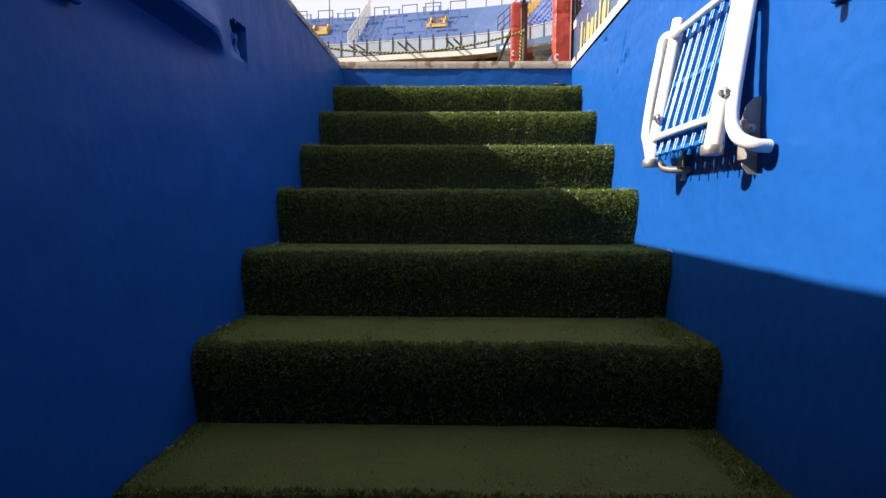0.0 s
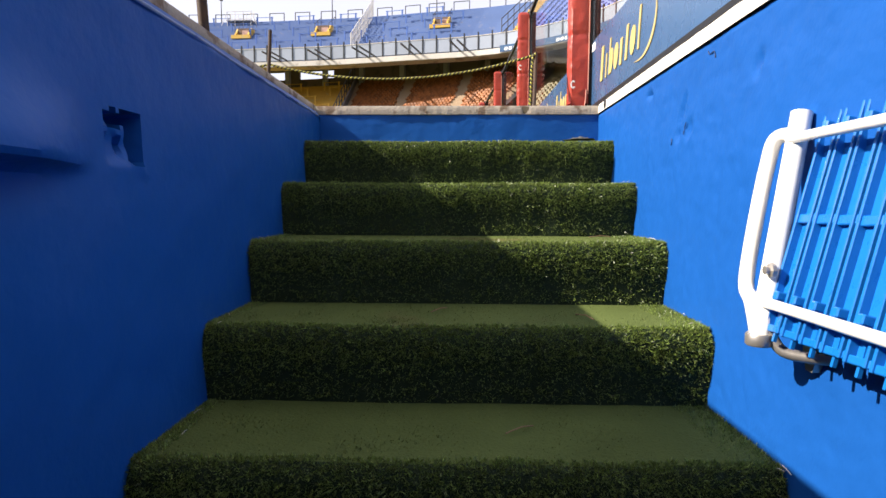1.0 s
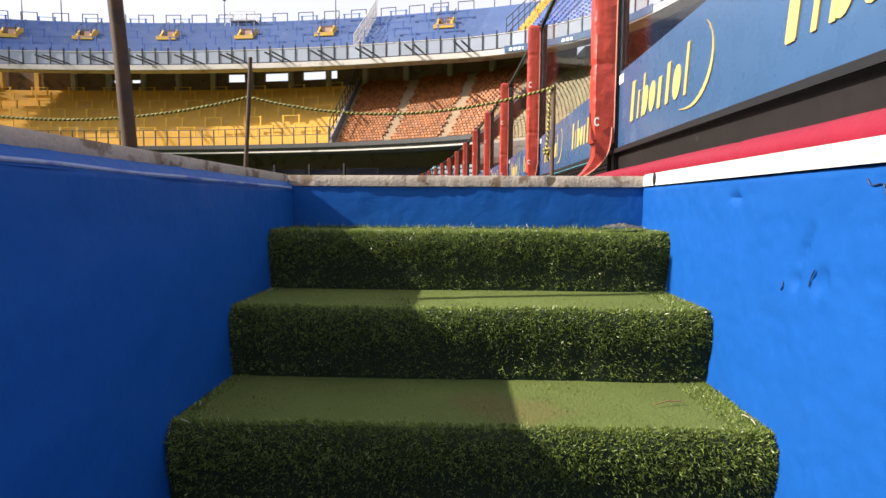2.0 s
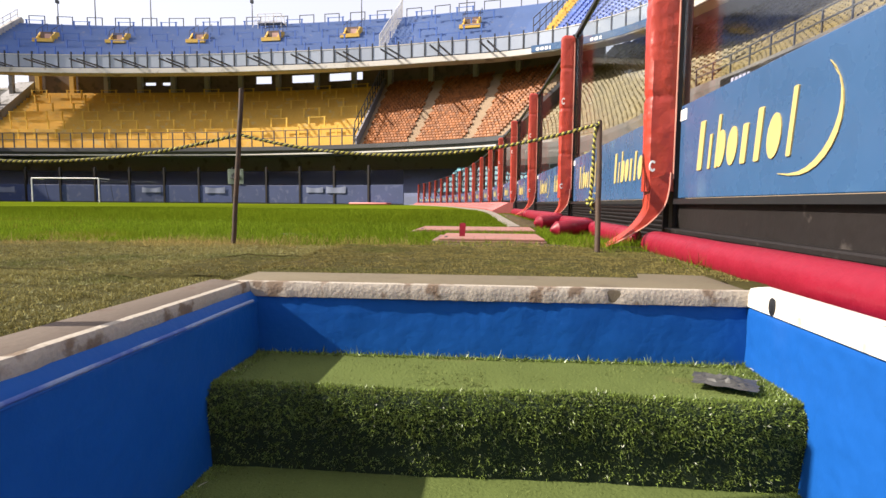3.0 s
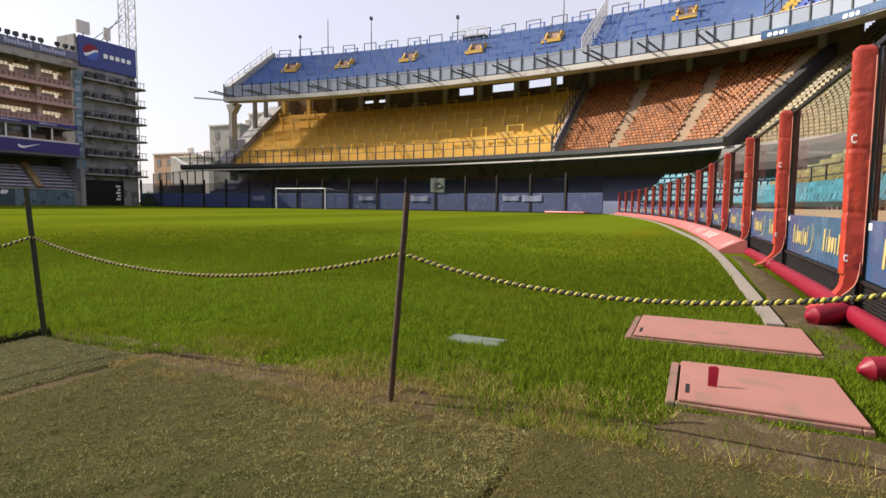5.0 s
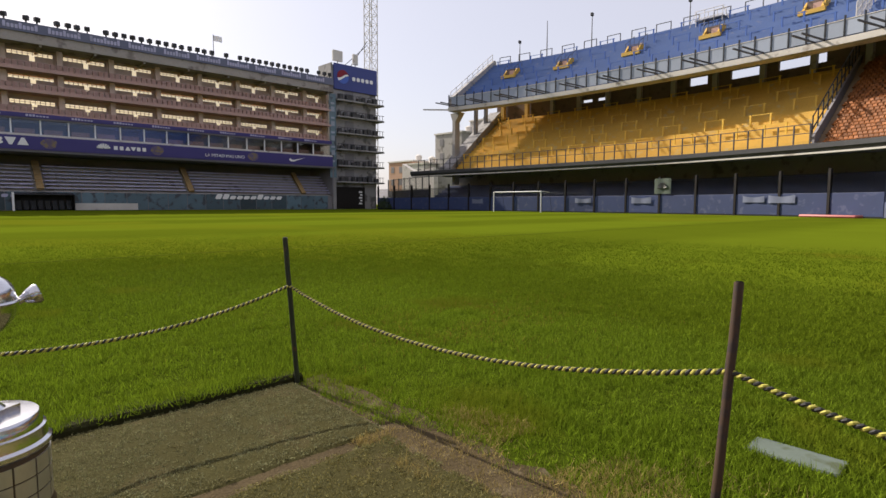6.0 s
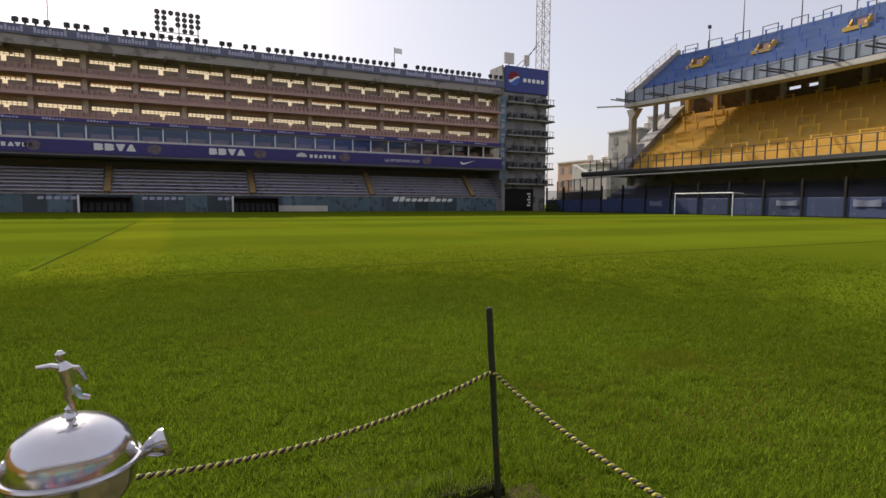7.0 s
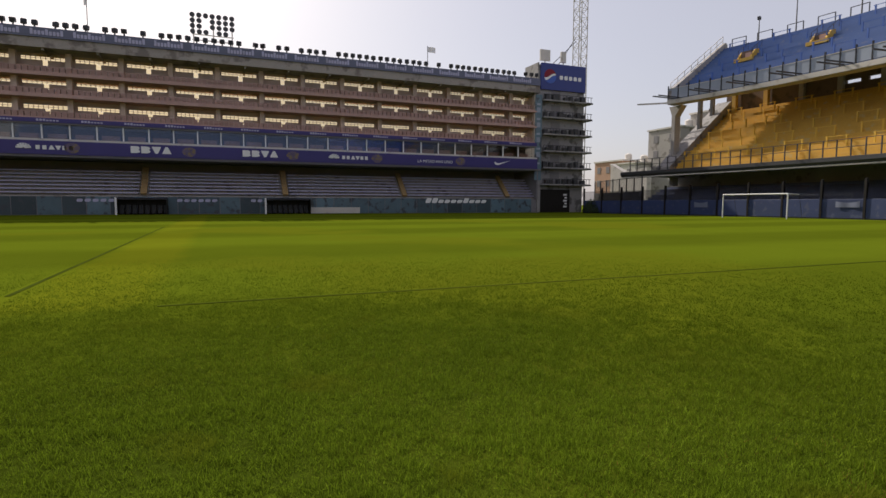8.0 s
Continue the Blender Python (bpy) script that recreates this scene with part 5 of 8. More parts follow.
        if near:
            part("kick_board", Shape().box(0.0, ln, -0.02, 0.0, -0.02, 0.255), M_BLACK, bay, "scuffed black kick board")
            part("batten", Shape().box(0.0, ln, 0.001, 0.05, 0.1, 0.125, bevel=0.006), M_BLACK, bay)
            part("foot_rail", Shape().box(0.0, ln, 0.001, 0.06, -0.02, 0.05, bevel=0.01), M_BLACK, bay)
        else:
            slat = Shape().box(0.06, ln - 0.06, -0.012, 0.012, 0, 0.014)
            me = slat.mesh("slat", M_BLACK)
            for j in range(9):
                part("slat", me, parent=bay, at=Matrix.Translation((0, 0, 0.02 + 0.025 * j)) @ Matrix.Rotation(radians(-30), 4, "X"))
            part("backing", Shape().box(0.04, ln - 0.04, -0.035, -0.028, 0.0, 0.25), M_BLACK, bay)
        board = part("board", Shape().box(0.06, ln - 0.06, -0.012, 0.008, 0.268, 0.70, bevel=0.003), M_BOARD, bay, "blue advertising board with yellow lettering shapes")
        for j in range(2):
            start = (ln - 0.27 if near else ln - 0.4) - (1.42 if near else 1.4) * j
            m_l = Matrix.Translation((start, 0.0085, 0.385)) @ Matrix.Rotation(math.pi, 4, "Z")
            sw = []
            for u in np.linspace(0, 1, 14):
                a = -1.9 + 2.75 * u
                sw.append((0.8 + 0.2 * math.cos(a) * (1 if a > -1.57 else 1.6), 0, 0.11 + 0.17 * math.sin(a)))
            thick = [0.002 + 0.017 * math.sin(math.pi * u) for u in np.linspace(0, 1, 14)]
            back = [(p[0] - t * 0.7, 0, p[2] + t) for p, t in zip(sw, thick)]
            part("swash", Shape().prism(sw + back[::-1], (0, 0, 0), (0, -0.004, 0)), M_BOARD_Y, board, "yellow curved stroke", at=m_l)
            word_blocks(board, 0.8, 0.205, M_BOARD_Y, m_l)
        part("sticker", Shape().box(ln - 0.14, ln - 0.06, 0.009, 0.0105, 0.63, 0.68), M_WHITE, board, "small white label")


build_fence()


def roll(path, r, material, label):
    """A padded vinyl roll with soft creases and rounded ends."""
    pts = []
    for p, q in zip(path, path[1:]):
        n = max(2, int((Vector(q) - Vector(p)).length / 0.04))
        pts += [Vector(p).lerp(Vector(q), k / n) for k in range(n)]
    pts.append(Vector(path[-1]))
    n = len(pts)
    radii = []
    for i, p in enumerate(pts):
        e = min(i, n - 1 - i) * 0.04
        cap = math.sqrt(max(0.05, 1 - max(0, 1 - e / (r * 0.9)) ** 2))
        crease = 1 - 0.06 * max(0, noise.noise(Vector((p.y * 2.7, p.x * 2.7, 0)))) - (0.03 if i % 27 == 13 else 0)
        radii.append(r * cap * crease)
    ob = thing("padded_roll", label, "padding", "padded rolls")
    part("cover", Shape().tube(pts, r, 18, True, radii), material, ob, smooth=True)
    for i in (5, n - 6):
        d = (pts[i + 1] - pts[i]).normalized()
        part("seam", Shape().tube([pts[i] - d * 0.004, pts[i] + d * 0.004], radii[i] * 1.012, 18), material, ob, "stitched seam round the end", smooth=True)


roll([(0.755, -5.2, 0.056), (0.755, -1.2, 0.056), (0.755, 0.5, 0.055), (0.757, 1.36, 0.054)], 0.06, M_ROLL, "crimson vinyl padded roll lying along the fence foot")
roll([(0.77, 1.72, 0.055), (0.75, 2.75, 0.06)], 0.058, M_ROLL, "crimson vinyl padded roll behind the post foot")
roll([(0.76, 2.8, 0.07), (0.55, 2.62, 0.065), (0.42, 2.58, 0.055)], 0.058, M_ROLL, "bent crimson roll end sticking out into the grass")
roll([(0.74, 2.9, 0.075), (0.72, 4.15, 0.065)], 0.06, M_ROLL, "crimson vinyl padded roll along the fence foot")
roll([(0.7, 4.15, 0.07), (0.5, 3.95, 0.06), (0.42, 3.9, 0.06)], 0.07, M_ROLL, "bent crimson roll end beside the grass")
for _a, _b in ((4.3, 7.2), (7.3, 10.2), (10.3, 13.2)):
    roll([(fence_x(_a) - 0.08, _a, 0.08), (fence_x((_a + _b) / 2) - 0.08, (_a + _b) / 2, 0.08), (fence_x(_b) - 0.08, _b, 0.08)], 0.07, M_ROLL, "crimson vinyl padded roll along the fence foot")


def wedge_pads():
    """Sloping printed foam pads along the far part of the fence foot."""
    y = 9.4
    while y < 49:
        y1 = y + 2.4
        sh = Shape()
        for yy in (y, y1 - 0.05):
            x, z = fence_x(yy), ground_z(fence_x(yy), yy)
            for dx, dz in ((-0.12, 0.0), (-0.5, 0.0), (-0.52, 0.05), (-0.2, 0.21), (-0.12, 0.2)):
                sh.v.append((x + dx, yy, z + dz))
        sh.f = [(0, 1, 2, 3, 4), (9, 8, 7, 6, 5)] + [(i, 5 + i, 5 + (i + 1) % 5, (i + 1) % 5) for i in range(5)]
        ob = thing("wedge_pad", "faded red foam wedge with white printing at the fence foot", "padding", "wedge pads")
        part("foam", sh, M_FADED, ob)
        pr = Shape()
        x, z = fence_x(y + 1.2), ground_z(0, y)
        for j in range(6):
            ya = y + 0.3 + 0.3 * j
            xx = fence_x(ya)
            pr.add([(xx - 0.46, ya, z + 0.086), (xx - 0.46, ya + 0.17, z + 0.086), (xx - 0.27, ya + 0.17, z + 0.181), (xx - 0.27, ya, z + 0.181)], [(0, 1, 2, 3)])
        part("printing", pr, M_WHITE, ob, "white printed shapes")
        y = y1


wedge_pads()


def kerb_strip():
    sh = Shape()
    n = 60
    for k in range(n + 1):
        y = 3.65 + (50 - 3.65) * k / n
        x = fence_x(y) - 0.62 - 0.25 * smooth_step(8, 20, y)
        z = ground_z(x, y)
        sh.v += [(x, y, z - 0.02), (x, y, z + 0.035), (x + 0.1, y, z + 0.035), (x + 0.1, y, z - 0.02)]
    sh.f = [(4 * k + a, 4 * k + a + 1, 4 * k + a + 5, 4 * k + a + 4) for k in range(n) for a in range(3)] + [(0, 1, 2, 3)]
    solid("trim_kerb", sh, M_KERB, "narrow grey concrete kerb edging the grass", kind="structure")


kerb_strip()

# ---- the folding seat on the pit wall ----


def folding_seat():
    ob = thing("folding_seat", "folded wall seat of white steel tube with blue plastic slats", "folding seat")
    # corners: bottom sticks out from the wall, the top leans back to it
    def at(u, v, out=0.0):
        y = -1.482 - 0.332 * u + 0.045 * v
        x = 0.487 + 0.075 * v - out
        z = -0.60 + 0.365 * v
        return Vector((x, y, z))
    for u in (0.0, 1.0):
        part("side_tube", Shape().tube([at(u, -0.02), at(u, 0.1), at(u, 0.5), at(u, 1.0)], 0.0165, 14), M_WHITE_TUBE, ob, smooth=True)
        part("end_cap", Shape().lathe([(0.019, -0.006), (0.0205, -0.004), (0.0205, 0.012), (0.019, 0.014)], 14), M_ZINC, ob, "grey end cap", smooth=True, at=Matrix.Translation(at(u, -0.02)))
    for v, r in ((0.16, 0.0085), (0.88, 0.0085)):
        part("cross_bar", Shape().tube([at(0.0, v, 0.012), at(1.0, v, 0.012)], r, 10), M_WHITE_TUBE, ob, smooth=True)
    # bent rods beside the side tubes, both ends turning to the wall
    for u, top, mid in ((0.0, 0.022, 0.05), (1.0, -0.022, -0.05)):
        p, q = at(u, 0.9), at(u, 0.06)
        m1, m2 = at(u, 0.76) + Vector((0.0, mid * 0.8, 0)), at(u, 0.22) + Vector((0, mid, 0))
        if u:
            rod = [Vector((PIT_R, p.y + top - 0.05, p.z)), p + Vector((0.02, top - 0.02, 0)), p + Vector((0, top, -0.03)), m1, m2, q + Vector((0.01, mid - 0.01, 0)), q + Vector((0.03, mid - 0.03, -0.022)), q + Vector((0.062, mid - 0.028, -0.026))]
        else:
            out = Vector((-0.016, 0.004, 0))
            rod = [p + Vector((0.0, 0, 0.0)), p + Vector((-0.02, mid * 0.5, -0.004)), m1 + out, (m1 + m2) / 2 + out * 0.95, m2 + out * 0.6, q + Vector((-0.008, mid * 0.35, 0.03)), q + Vector((-0.002, 0.008, -0.02))]
        part("bent_rod", Shape().tube(rounded(rod), 0.0125, 12), M_WHITE_TUBE, ob, smooth=True)
    q = at(1.0, 0.18) + Vector((0, 0.03, -0.05))
    part("hinge", Shape().lathe([(0.012, -0.02), (0.014, -0.016), (0.014, 0.016), (0.012, 0.02)], 14), M_ZINC, ob, "galvanised hinge barrel", smooth=True, at=Matrix.Translation((q.x + 0.06, q.y - 0.052, q.z - 0.005)) @ Matrix.Rotation(radians(90), 4, "Y"))
    # bent bracket that carries the rod: a rounded cheek out from the wall with its fold
    wall = pit_r(-0.6)
    ring = [(wall, -0.505), (wall - 0.012, -0.507), (wall - 0.026, -0.522), (wall - 0.034, -0.55), (wall - 0.035, -0.60), (wall - 0.03, -0.635), (wall - 0.018, -0.65), (wall, -0.653)]
    part("cheek", Shape().prism([(x, -1.832, z) for x, z in ring], (0, 0, 0), (0, -0.004, 0)), M_BRACKET, ob, "pale weathered bracket plate")
    part("bracket_fold", Shape().box(wall - 0.038, wall - 0.0345, -1.862, -1.83, -0.625, -0.55, bevel=0.0015), M_BRACKET, ob, "bent flange of the bracket")
    part("bracket_bolt", Shape().lathe([(0.009, 0), (0.009, 0.006), (0.005, 0.008), (0.005, 0.013)], 6), M_ZINC, ob, at=Matrix.Translation((wall - 0.018, -1.836, -0.565)) @ Matrix.Rotation(radians(90), 4, "X"))
    part("nut", Shape().lathe([(0.011, 0), (0.011, 0.007), (0.007, 0.009), (0.007, 0.014)], 6), M_ZINC, ob, at=Matrix.Translation(at(1.0, 0.27, 0.014) + Vector((0, -0.048, 0))) @ Matrix.Rotation(radians(-90), 4, "Y"))
    low = [at(0.02, -0.0) + Vector((0.01, 0, 0.01)), at(0.06, -0.05) + Vector((0.03, 0, 0)), at(0.14, -0.06) + Vector((0.07, 0, 0)), at(0.2, -0.05) + Vector((0.1, 0, 0))]
    part("stay_tube", Shape().tube(rounded(low), 0.009, 10), M_ZINC, ob, smooth=True)
    ex = (at(1, 0.5) - at(0, 0.5)).normalized()
    ez = (at(0.5, 1) - at(0.5, 0)).normalized()
    ey = ez.cross(ex)
    slat = Shape()
    ln = 0.385
    for sx in (-1, 1):
        slat.box(min(sx * 0.0195, sx * 0.0145), max(sx * 0.0195, sx * 0.0145), -0.004, 0.012, 0, ln, bevel=0.001)
    slat.box(-0.0144, 0.0144, 0.0085, 0.0118, 0.001, ln - 0.001)
    for z0, z1 in ((0.0, 0.012), (ln * 0.46, ln * 0.5), (ln - 0.012, ln)):
        slat.box(-0.0222, 0.0222, -0.0005, 0.0112, z0 + 0.0005, z1 - 0.0005, bevel=0.0015)
    for z0 in (0.05, 0.325):
        slat.box(-0.006, 0.006, -0.012, 0.0085, z0, z0 + 0.014, bevel=0.002)
    slat.box(-0.0025, 0.0025, 0.004, 0.0095, -0.014, 0.04)
    me = slat.mesh("slat", M_SLAT)
    for i in range(7):
        p = at(0.09 + 0.136 * i, 0.04)
        m = Matrix(((ex.x, ey.x, ez.x, p.x), (ex.y, ey.y, ez.y, p.y), (ex.z, ey.z, ez.z, p.z), (0, 0, 0, 1)))
        part("slat", me, parent=ob, at=m)
    for u in (0.12,):
        p = at(u, -0.02)
        br = Shape()
        br.prism([(0, 0, 0.02), (0, 0, 0.075), (0, -0.03, 0.075), (0, -0.036, 0.02), (0, -0.026, -0.01), (0, -0.01, -0.01)], (pit_r(p.z) - 0.015, p.y + 0.03, p.z - 0.03), (pit_r(p.z) + 0.005, p.y + 0.03, p.z - 0.03))
        part("bracket", br, M_ZINC, ob, "galvanised wall bracket", smooth=True)
        bolt = Shape().lathe([(0.012, 0), (0.012, 0.006), (0.007, 0.008), (0.007, 0.014)], 8)
        part("bolt", bolt, M_ZINC, ob, at=Matrix.Translation(at(u - 0.06, 0.3, 0.01)) @ Matrix.Rotation(radians(-90), 4, "Y"))


folding_seat()


def wall_hook(x, y, z, side):
    ob = thing("wall_hook", "small painted steel hook block on the wall", "hook", "wall hooks", at=Matrix.Translation((x, y, z)))
    part("plate", Shape().box(-0.006, 0.006, -0.03, 0.03, -0.04, 0.04, bevel=0.003), M_WALL, ob)
    part("hook", Shape().tube([(0, 0, 0.02), (side * 0.03, 0, 0.015), (side * 0.045, 0, -0.01), (side * 0.04, 0, -0.035)], 0.008, 8), M_STEEL, ob, smooth=True)


wall_hook(pit_r(-0.36) - 0.004, -2.04, -0.36, -1)
wall_hook(pit_l(-0.37) + 0.004, -2.08, -0.37, 1)

# ---- the trophy ----


def trophy():
    ob = thing("trophy", "large polished silver cup on a tiered base with engraved plaques", "trophy", at=Matrix.Translation((-3.012, -0.008, 0.037)))
    part("pedestal", Shape().lathe([(0.19, -0.025), (0.195, -0.018), (0.195, 0.008), (0.19, 0.02), (0.183, 0.03), (0.183, 0.205), (0.18, 0.215)], 48), M_WOOD, ob, "dark wooden drum of the base", smooth=True)
    for row in range(3):
        z0 = 0.032 + 0.057 * row
        for j in range(16):
            a0, a1 = 2 * math.pi * (j + 0.04) / 16, 2 * math.pi * (j + 0.96) / 16
            q = Shape()
            for a in np.linspace(a0, a1, 5):
                for r in (0.1825, 0.1865):
                    q.v += [(r * math.cos(a), r * math.sin(a), z0), (r * math.cos(a), r * math.sin(a), z0 + 0.052)]
            for k in range(4):
                b = 4 * k
                q.f += [(b + 2, b + 6, b + 7, b + 3), (b + 3, b + 7, b + 5, b + 1), (b, b + 4, b + 6, b + 2), (b + 1, b + 5, b + 4, b)]
            q.f += [(0, 2, 3, 1), (17, 19, 18, 16)]
            part("plaque", q, M_PLAQUE, ob)
    part("tier", Shape().lathe([(0.185, 0.214), (0.192, 0.222), (0.192, 0.236), (0.182, 0.244), (0.178, 0.27), (0.178, 0.278), (0.17, 0.282), (0.168, 0.31), (0.16, 0.322), (0.1, 0.324)], 56), M_SILVER, ob, "stepped silver tiers", smooth=True)
    base = Shape()
    ring = []
    for j in range(4):
        for u in (-0.8, -0.35, 0.0, 0.35, 0.8):
            a = math.pi / 2 * j + math.pi / 4
            r = 0.084 - 0.012 * (1 - u * u)
            ex, ey = math.cos(a), math.sin(a)
            ring.append((r * ex - u * 0.098 * ey, r * ey + u * 0.098 * ex, 0))
    base.prism(ring, (0, 0, 0.323), (0, 0, 0.345))
    part("square_plate", base, M_SILVER, ob, "four-sided silver plate with curved edges")
    part("cone", Shape().lathe([(0.075, 0.345), (0.06, 0.36), (0.042, 0.385), (0.036, 0.4), (0.034, 0.42)], 24), M_SILVER, ob, smooth=True)
    drop = Matrix.Translation((0, 0, -0.03))
    part("stem", Shape().lathe([(0.034, 0.415), (0.034, 0.53), (0.038, 0.535), (0.044, 0.542), (0.04, 0.55), (0.03, 0.556)], 24), M_SILVER, ob, smooth=True)
    for j in range(8):
        a = 2 * math.pi * j / 8
        part("fillet", Shape().tube([(0.035 * math.cos(a), 0.035 * math.sin(a), 0.4), (0.035 * math.cos(a), 0.035 * math.sin(a), 0.535)], 0.006, 8), M_SILVER, ob, smooth=True)
    part("collar", Shape().lathe([(0.03, 0.58), (0.05, 0.59), (0.052, 0.595), (0.04, 0.602)], 28), M_SILVER, ob, smooth=True, at=drop)
    part("bowl", Shape().lathe([(0.035, 0.6)] + [(0.125 * math.sin(a), 0.71 - 0.115 * math.cos(a)) for a in np.linspace(0.35, 1.5, 14)] + [(0.127, 0.712)], 56), M_SILVER, ob, smooth=True, at=drop)
    part("rim", Shape().lathe([(0.126, 0.709), (0.129, 0.711), (0.1305, 0.715), (0.128, 0.72), (0.12, 0.722)], 56), M_SILVER, ob, smooth=True, at=drop)
    part("lid", Shape().lathe([(0.122, 0.722), (0.121, 0.73)] + [(0.12 * math.cos(a), 0.732 + 0.085 * math.sin(a)) for a in np.linspace(0.12, 1.5, 12)] + [(0.004, 0.8175)], 56), M_SILVER, ob, "domed silver lid", smooth=True, at=drop)
    for sgn in (1, -1):
        h = Shape().tube([(0, sgn * 0.118, 0.706), (0, sgn * 0.13, 0.712), (0, sgn * 0.14, 0.718)], 0.012, 12, True, [0.012, 0.012, 0.014])
        h.lathe([(0.016, 0), (0.024, 0.012), (0.034, 0.036), (0.031, 0.046), (0.016, 0.05)], 10, (0, 0, 0))
        m = Matrix.Translation((0, sgn * 0.137, 0.716)) @ Matrix.Rotation(-sgn * radians(70), 4, "X")
        k = len(h.v) - 50
        h.v[k:] = [tuple(m @ Vector(p)) for p in h.v[k:]]
        part("handle", h, M_SILVER, ob, "ribbed silver knob handle", smooth=True, at=drop)
    fig = Shape()
    fig.lathe([(0.018, 0.812), (0.016, 0.82), (0.009, 0.826), (0.011, 0.836), (0.004, 0.842)], 14)
    hip, chest, neck = Vector((0, 0.004, 0.888)), Vector((0, -0.004, 0.932)), Vector((0, -0.009, 0.948))
    fig.tube([hip, hip.lerp(chest, 0.5), chest, neck], 0.013, 10, True, [0.013, 0.0145, 0.019, 0.008])
    fig.tube([neck, Vector((0, -0.012, 0.958)), Vector((0, -0.013, 0.968)), Vector((0, -0.013, 0.976))], 0.008, 10, True, [0.006, 0.0105, 0.0115, 0.005])
    fig.tube([hip, Vector((0, -0.002, 0.864)), Vector((0, 0.004, 0.85)), Vector((0, 0.008, 0.83))], 0.007, 8, True, [0.013, 0.0105, 0.009, 0.008])
    fig.tube([hip, Vector((0, 0.018, 0.876)), Vector((0, 0.024, 0.862)), Vector((0, 0.042, 0.856))], 0.007, 8, True, [0.012, 0.01, 0.008, 0.006])
    fig.tube([chest, Vector((0, -0.032, 0.941)), Vector((0, -0.06, 0.94))], 0.005, 8, True, [0.01, 0.0075, 0.005])
    fig.tube([chest, Vector((0, 0.02, 0.93)), Vector((0, 0.03, 0.912)), Vector((0, 0.036, 0.9))], 0.005, 8, True, [0.01, 0.0075, 0.0065, 0.005])
    part("finial", fig, M_SILVER, ob, "small cast silver finial", smooth=True, at=Matrix.Translation((0, 0, 0.782)) @ Matrix.Scale(0.88, 4) @ Matrix.Translation((0, 0, -0.812)))


trophy()

# ---- the goal ----


def goal():
    ob = thing("goal", "white football goal with bare bars and rear stays", "goal")
    x0, x1, y, z = -47.03, -39.71, 51.85, 0.07
    for x in (x0, x1):
        part("goalpost", Shape().tube([(x, y, z - 0.1), (x, y, z + 2.44)], 0.06, 12), M_WHITE, ob, smooth=True)
        part("stay", Shape().tube([(x, y, z + 2.44), (x, y + 1.6, z + 2.38)], 0.03, 8), M_WHITE, ob)
        part("back_leg", Shape().tube([(x, y + 1.6, z + 2.38), (x, y + 2.2, z)], 0.02, 8), M_STEEL, ob)
    part("crossbar", Shape().tube([(x0, y, z + 2.44), (x1, y, z + 2.44)], 0.06, 12), M_WHITE, ob, smooth=True)


goal()

# ---- the curved stand: plan lines of its two upper tiers ----
LEDGE = Line([(-69, 56.6), (-54, 57.5), (-38, 57.6), (-26, 56.8), (-14, 54.2), (-6.3, 51.3), (0.4, 47.6), (6, 42.5), (9.4, 38.4), (11.1, 34.5), (12.1, 29.5), (12.7, 24.5), (13.2, 17.5), (13.5, 0), (13.5, -25), (13.5, -50)])
UPPER = Line([(-62, 58.2), (-54, 59.6), (-46, 60.4), (-38, 60.7), (-28, 60.5), (-15, 59.2), (-6, 57.4), (2, 55.6), (8.5, 52.3), (13, 47.5), (16, 40), (17.4, 31), (18, 16), (18, -50)])
ROWS, GO, UP = 20, 0.70, 0.47
FINE, F_GO, F_UP = 28, 0.5, 0.336
SLANT = -0.23
U_ROWS, U_GO, U_UP = 18, 0.66, 0.455
U_OFF, U_TOP = 12.4, 24.05
S_DIV = LEDGE.near_x(-14.05)
S_END = LEDGE.near_x(0.4)
S_TURN = LEDGE.near_x(5.6)
S_WEST = LEDGE.near_x(8.2)


def west_lift(s):
    """The side tier starts lower at the turn and climbs to its full height."""
    return -1.7 * (1 - smooth_step(S_TURN, S_TURN + 13, s))


def terrace_profile(off, z, rows, go, up, drop=1.2):
    prof = [(off, z - drop)]
    for k in range(rows):
        prof += [(off + go * k, z + up * k), (off + go * (k + 1), z + up * k)]
    prof += [(off + go * rows, z + up * (rows - 1) - drop)]
    return prof


def seat_rows(line, name, material, label, s0, s1, off, z, rows, go, up, pitch=0.52, aisles=(), parent=None, lift=None, start=None, size=1.0):
    """Bucket seats in rows along a terrace, a joined field of small seats."""
    sh = Shape()
    g = random.Random(5)
    for r in range(rows):
        n = int((s1 - s0) / pitch)
        for k in range(n):
            s = s0 + pitch * (k + 0.5)
            if any(abs(s - (a + b * r)) < w for a, b, w in aisles) or (start and s < start[0] + start[1] * r):
                continue
            m = line.place(s, off + go * (r + 0.55), z + up * r + (lift(s) if lift else 0.0)) @ Matrix.Rotation(g.uniform(-0.05, 0.05), 4, "Z") @ Matrix.Scale(size, 4)
            pts = [(-0.22, -0.2, 0.36), (0.22, -0.2, 0.36), (0.22, 0.14, 0.33), (-0.22, 0.14, 0.33), (-0.2, 0.22, 0.66), (0.2, 0.22, 0.66), (-0.22, -0.2, 0.28), (0.22, -0.2, 0.28), (-0.18, 0.1, 0.1), (0.18, 0.1, 0.1)]
            sh.add([m @ Vector(p) for p in pts], [(0, 1, 2, 3), (3, 2, 5, 4), (0, 6, 7, 1), (6, 8, 9, 7)])
    ob = part(name, sh, material, parent, label)
    ob["kind"] = "stuff"
    return ob


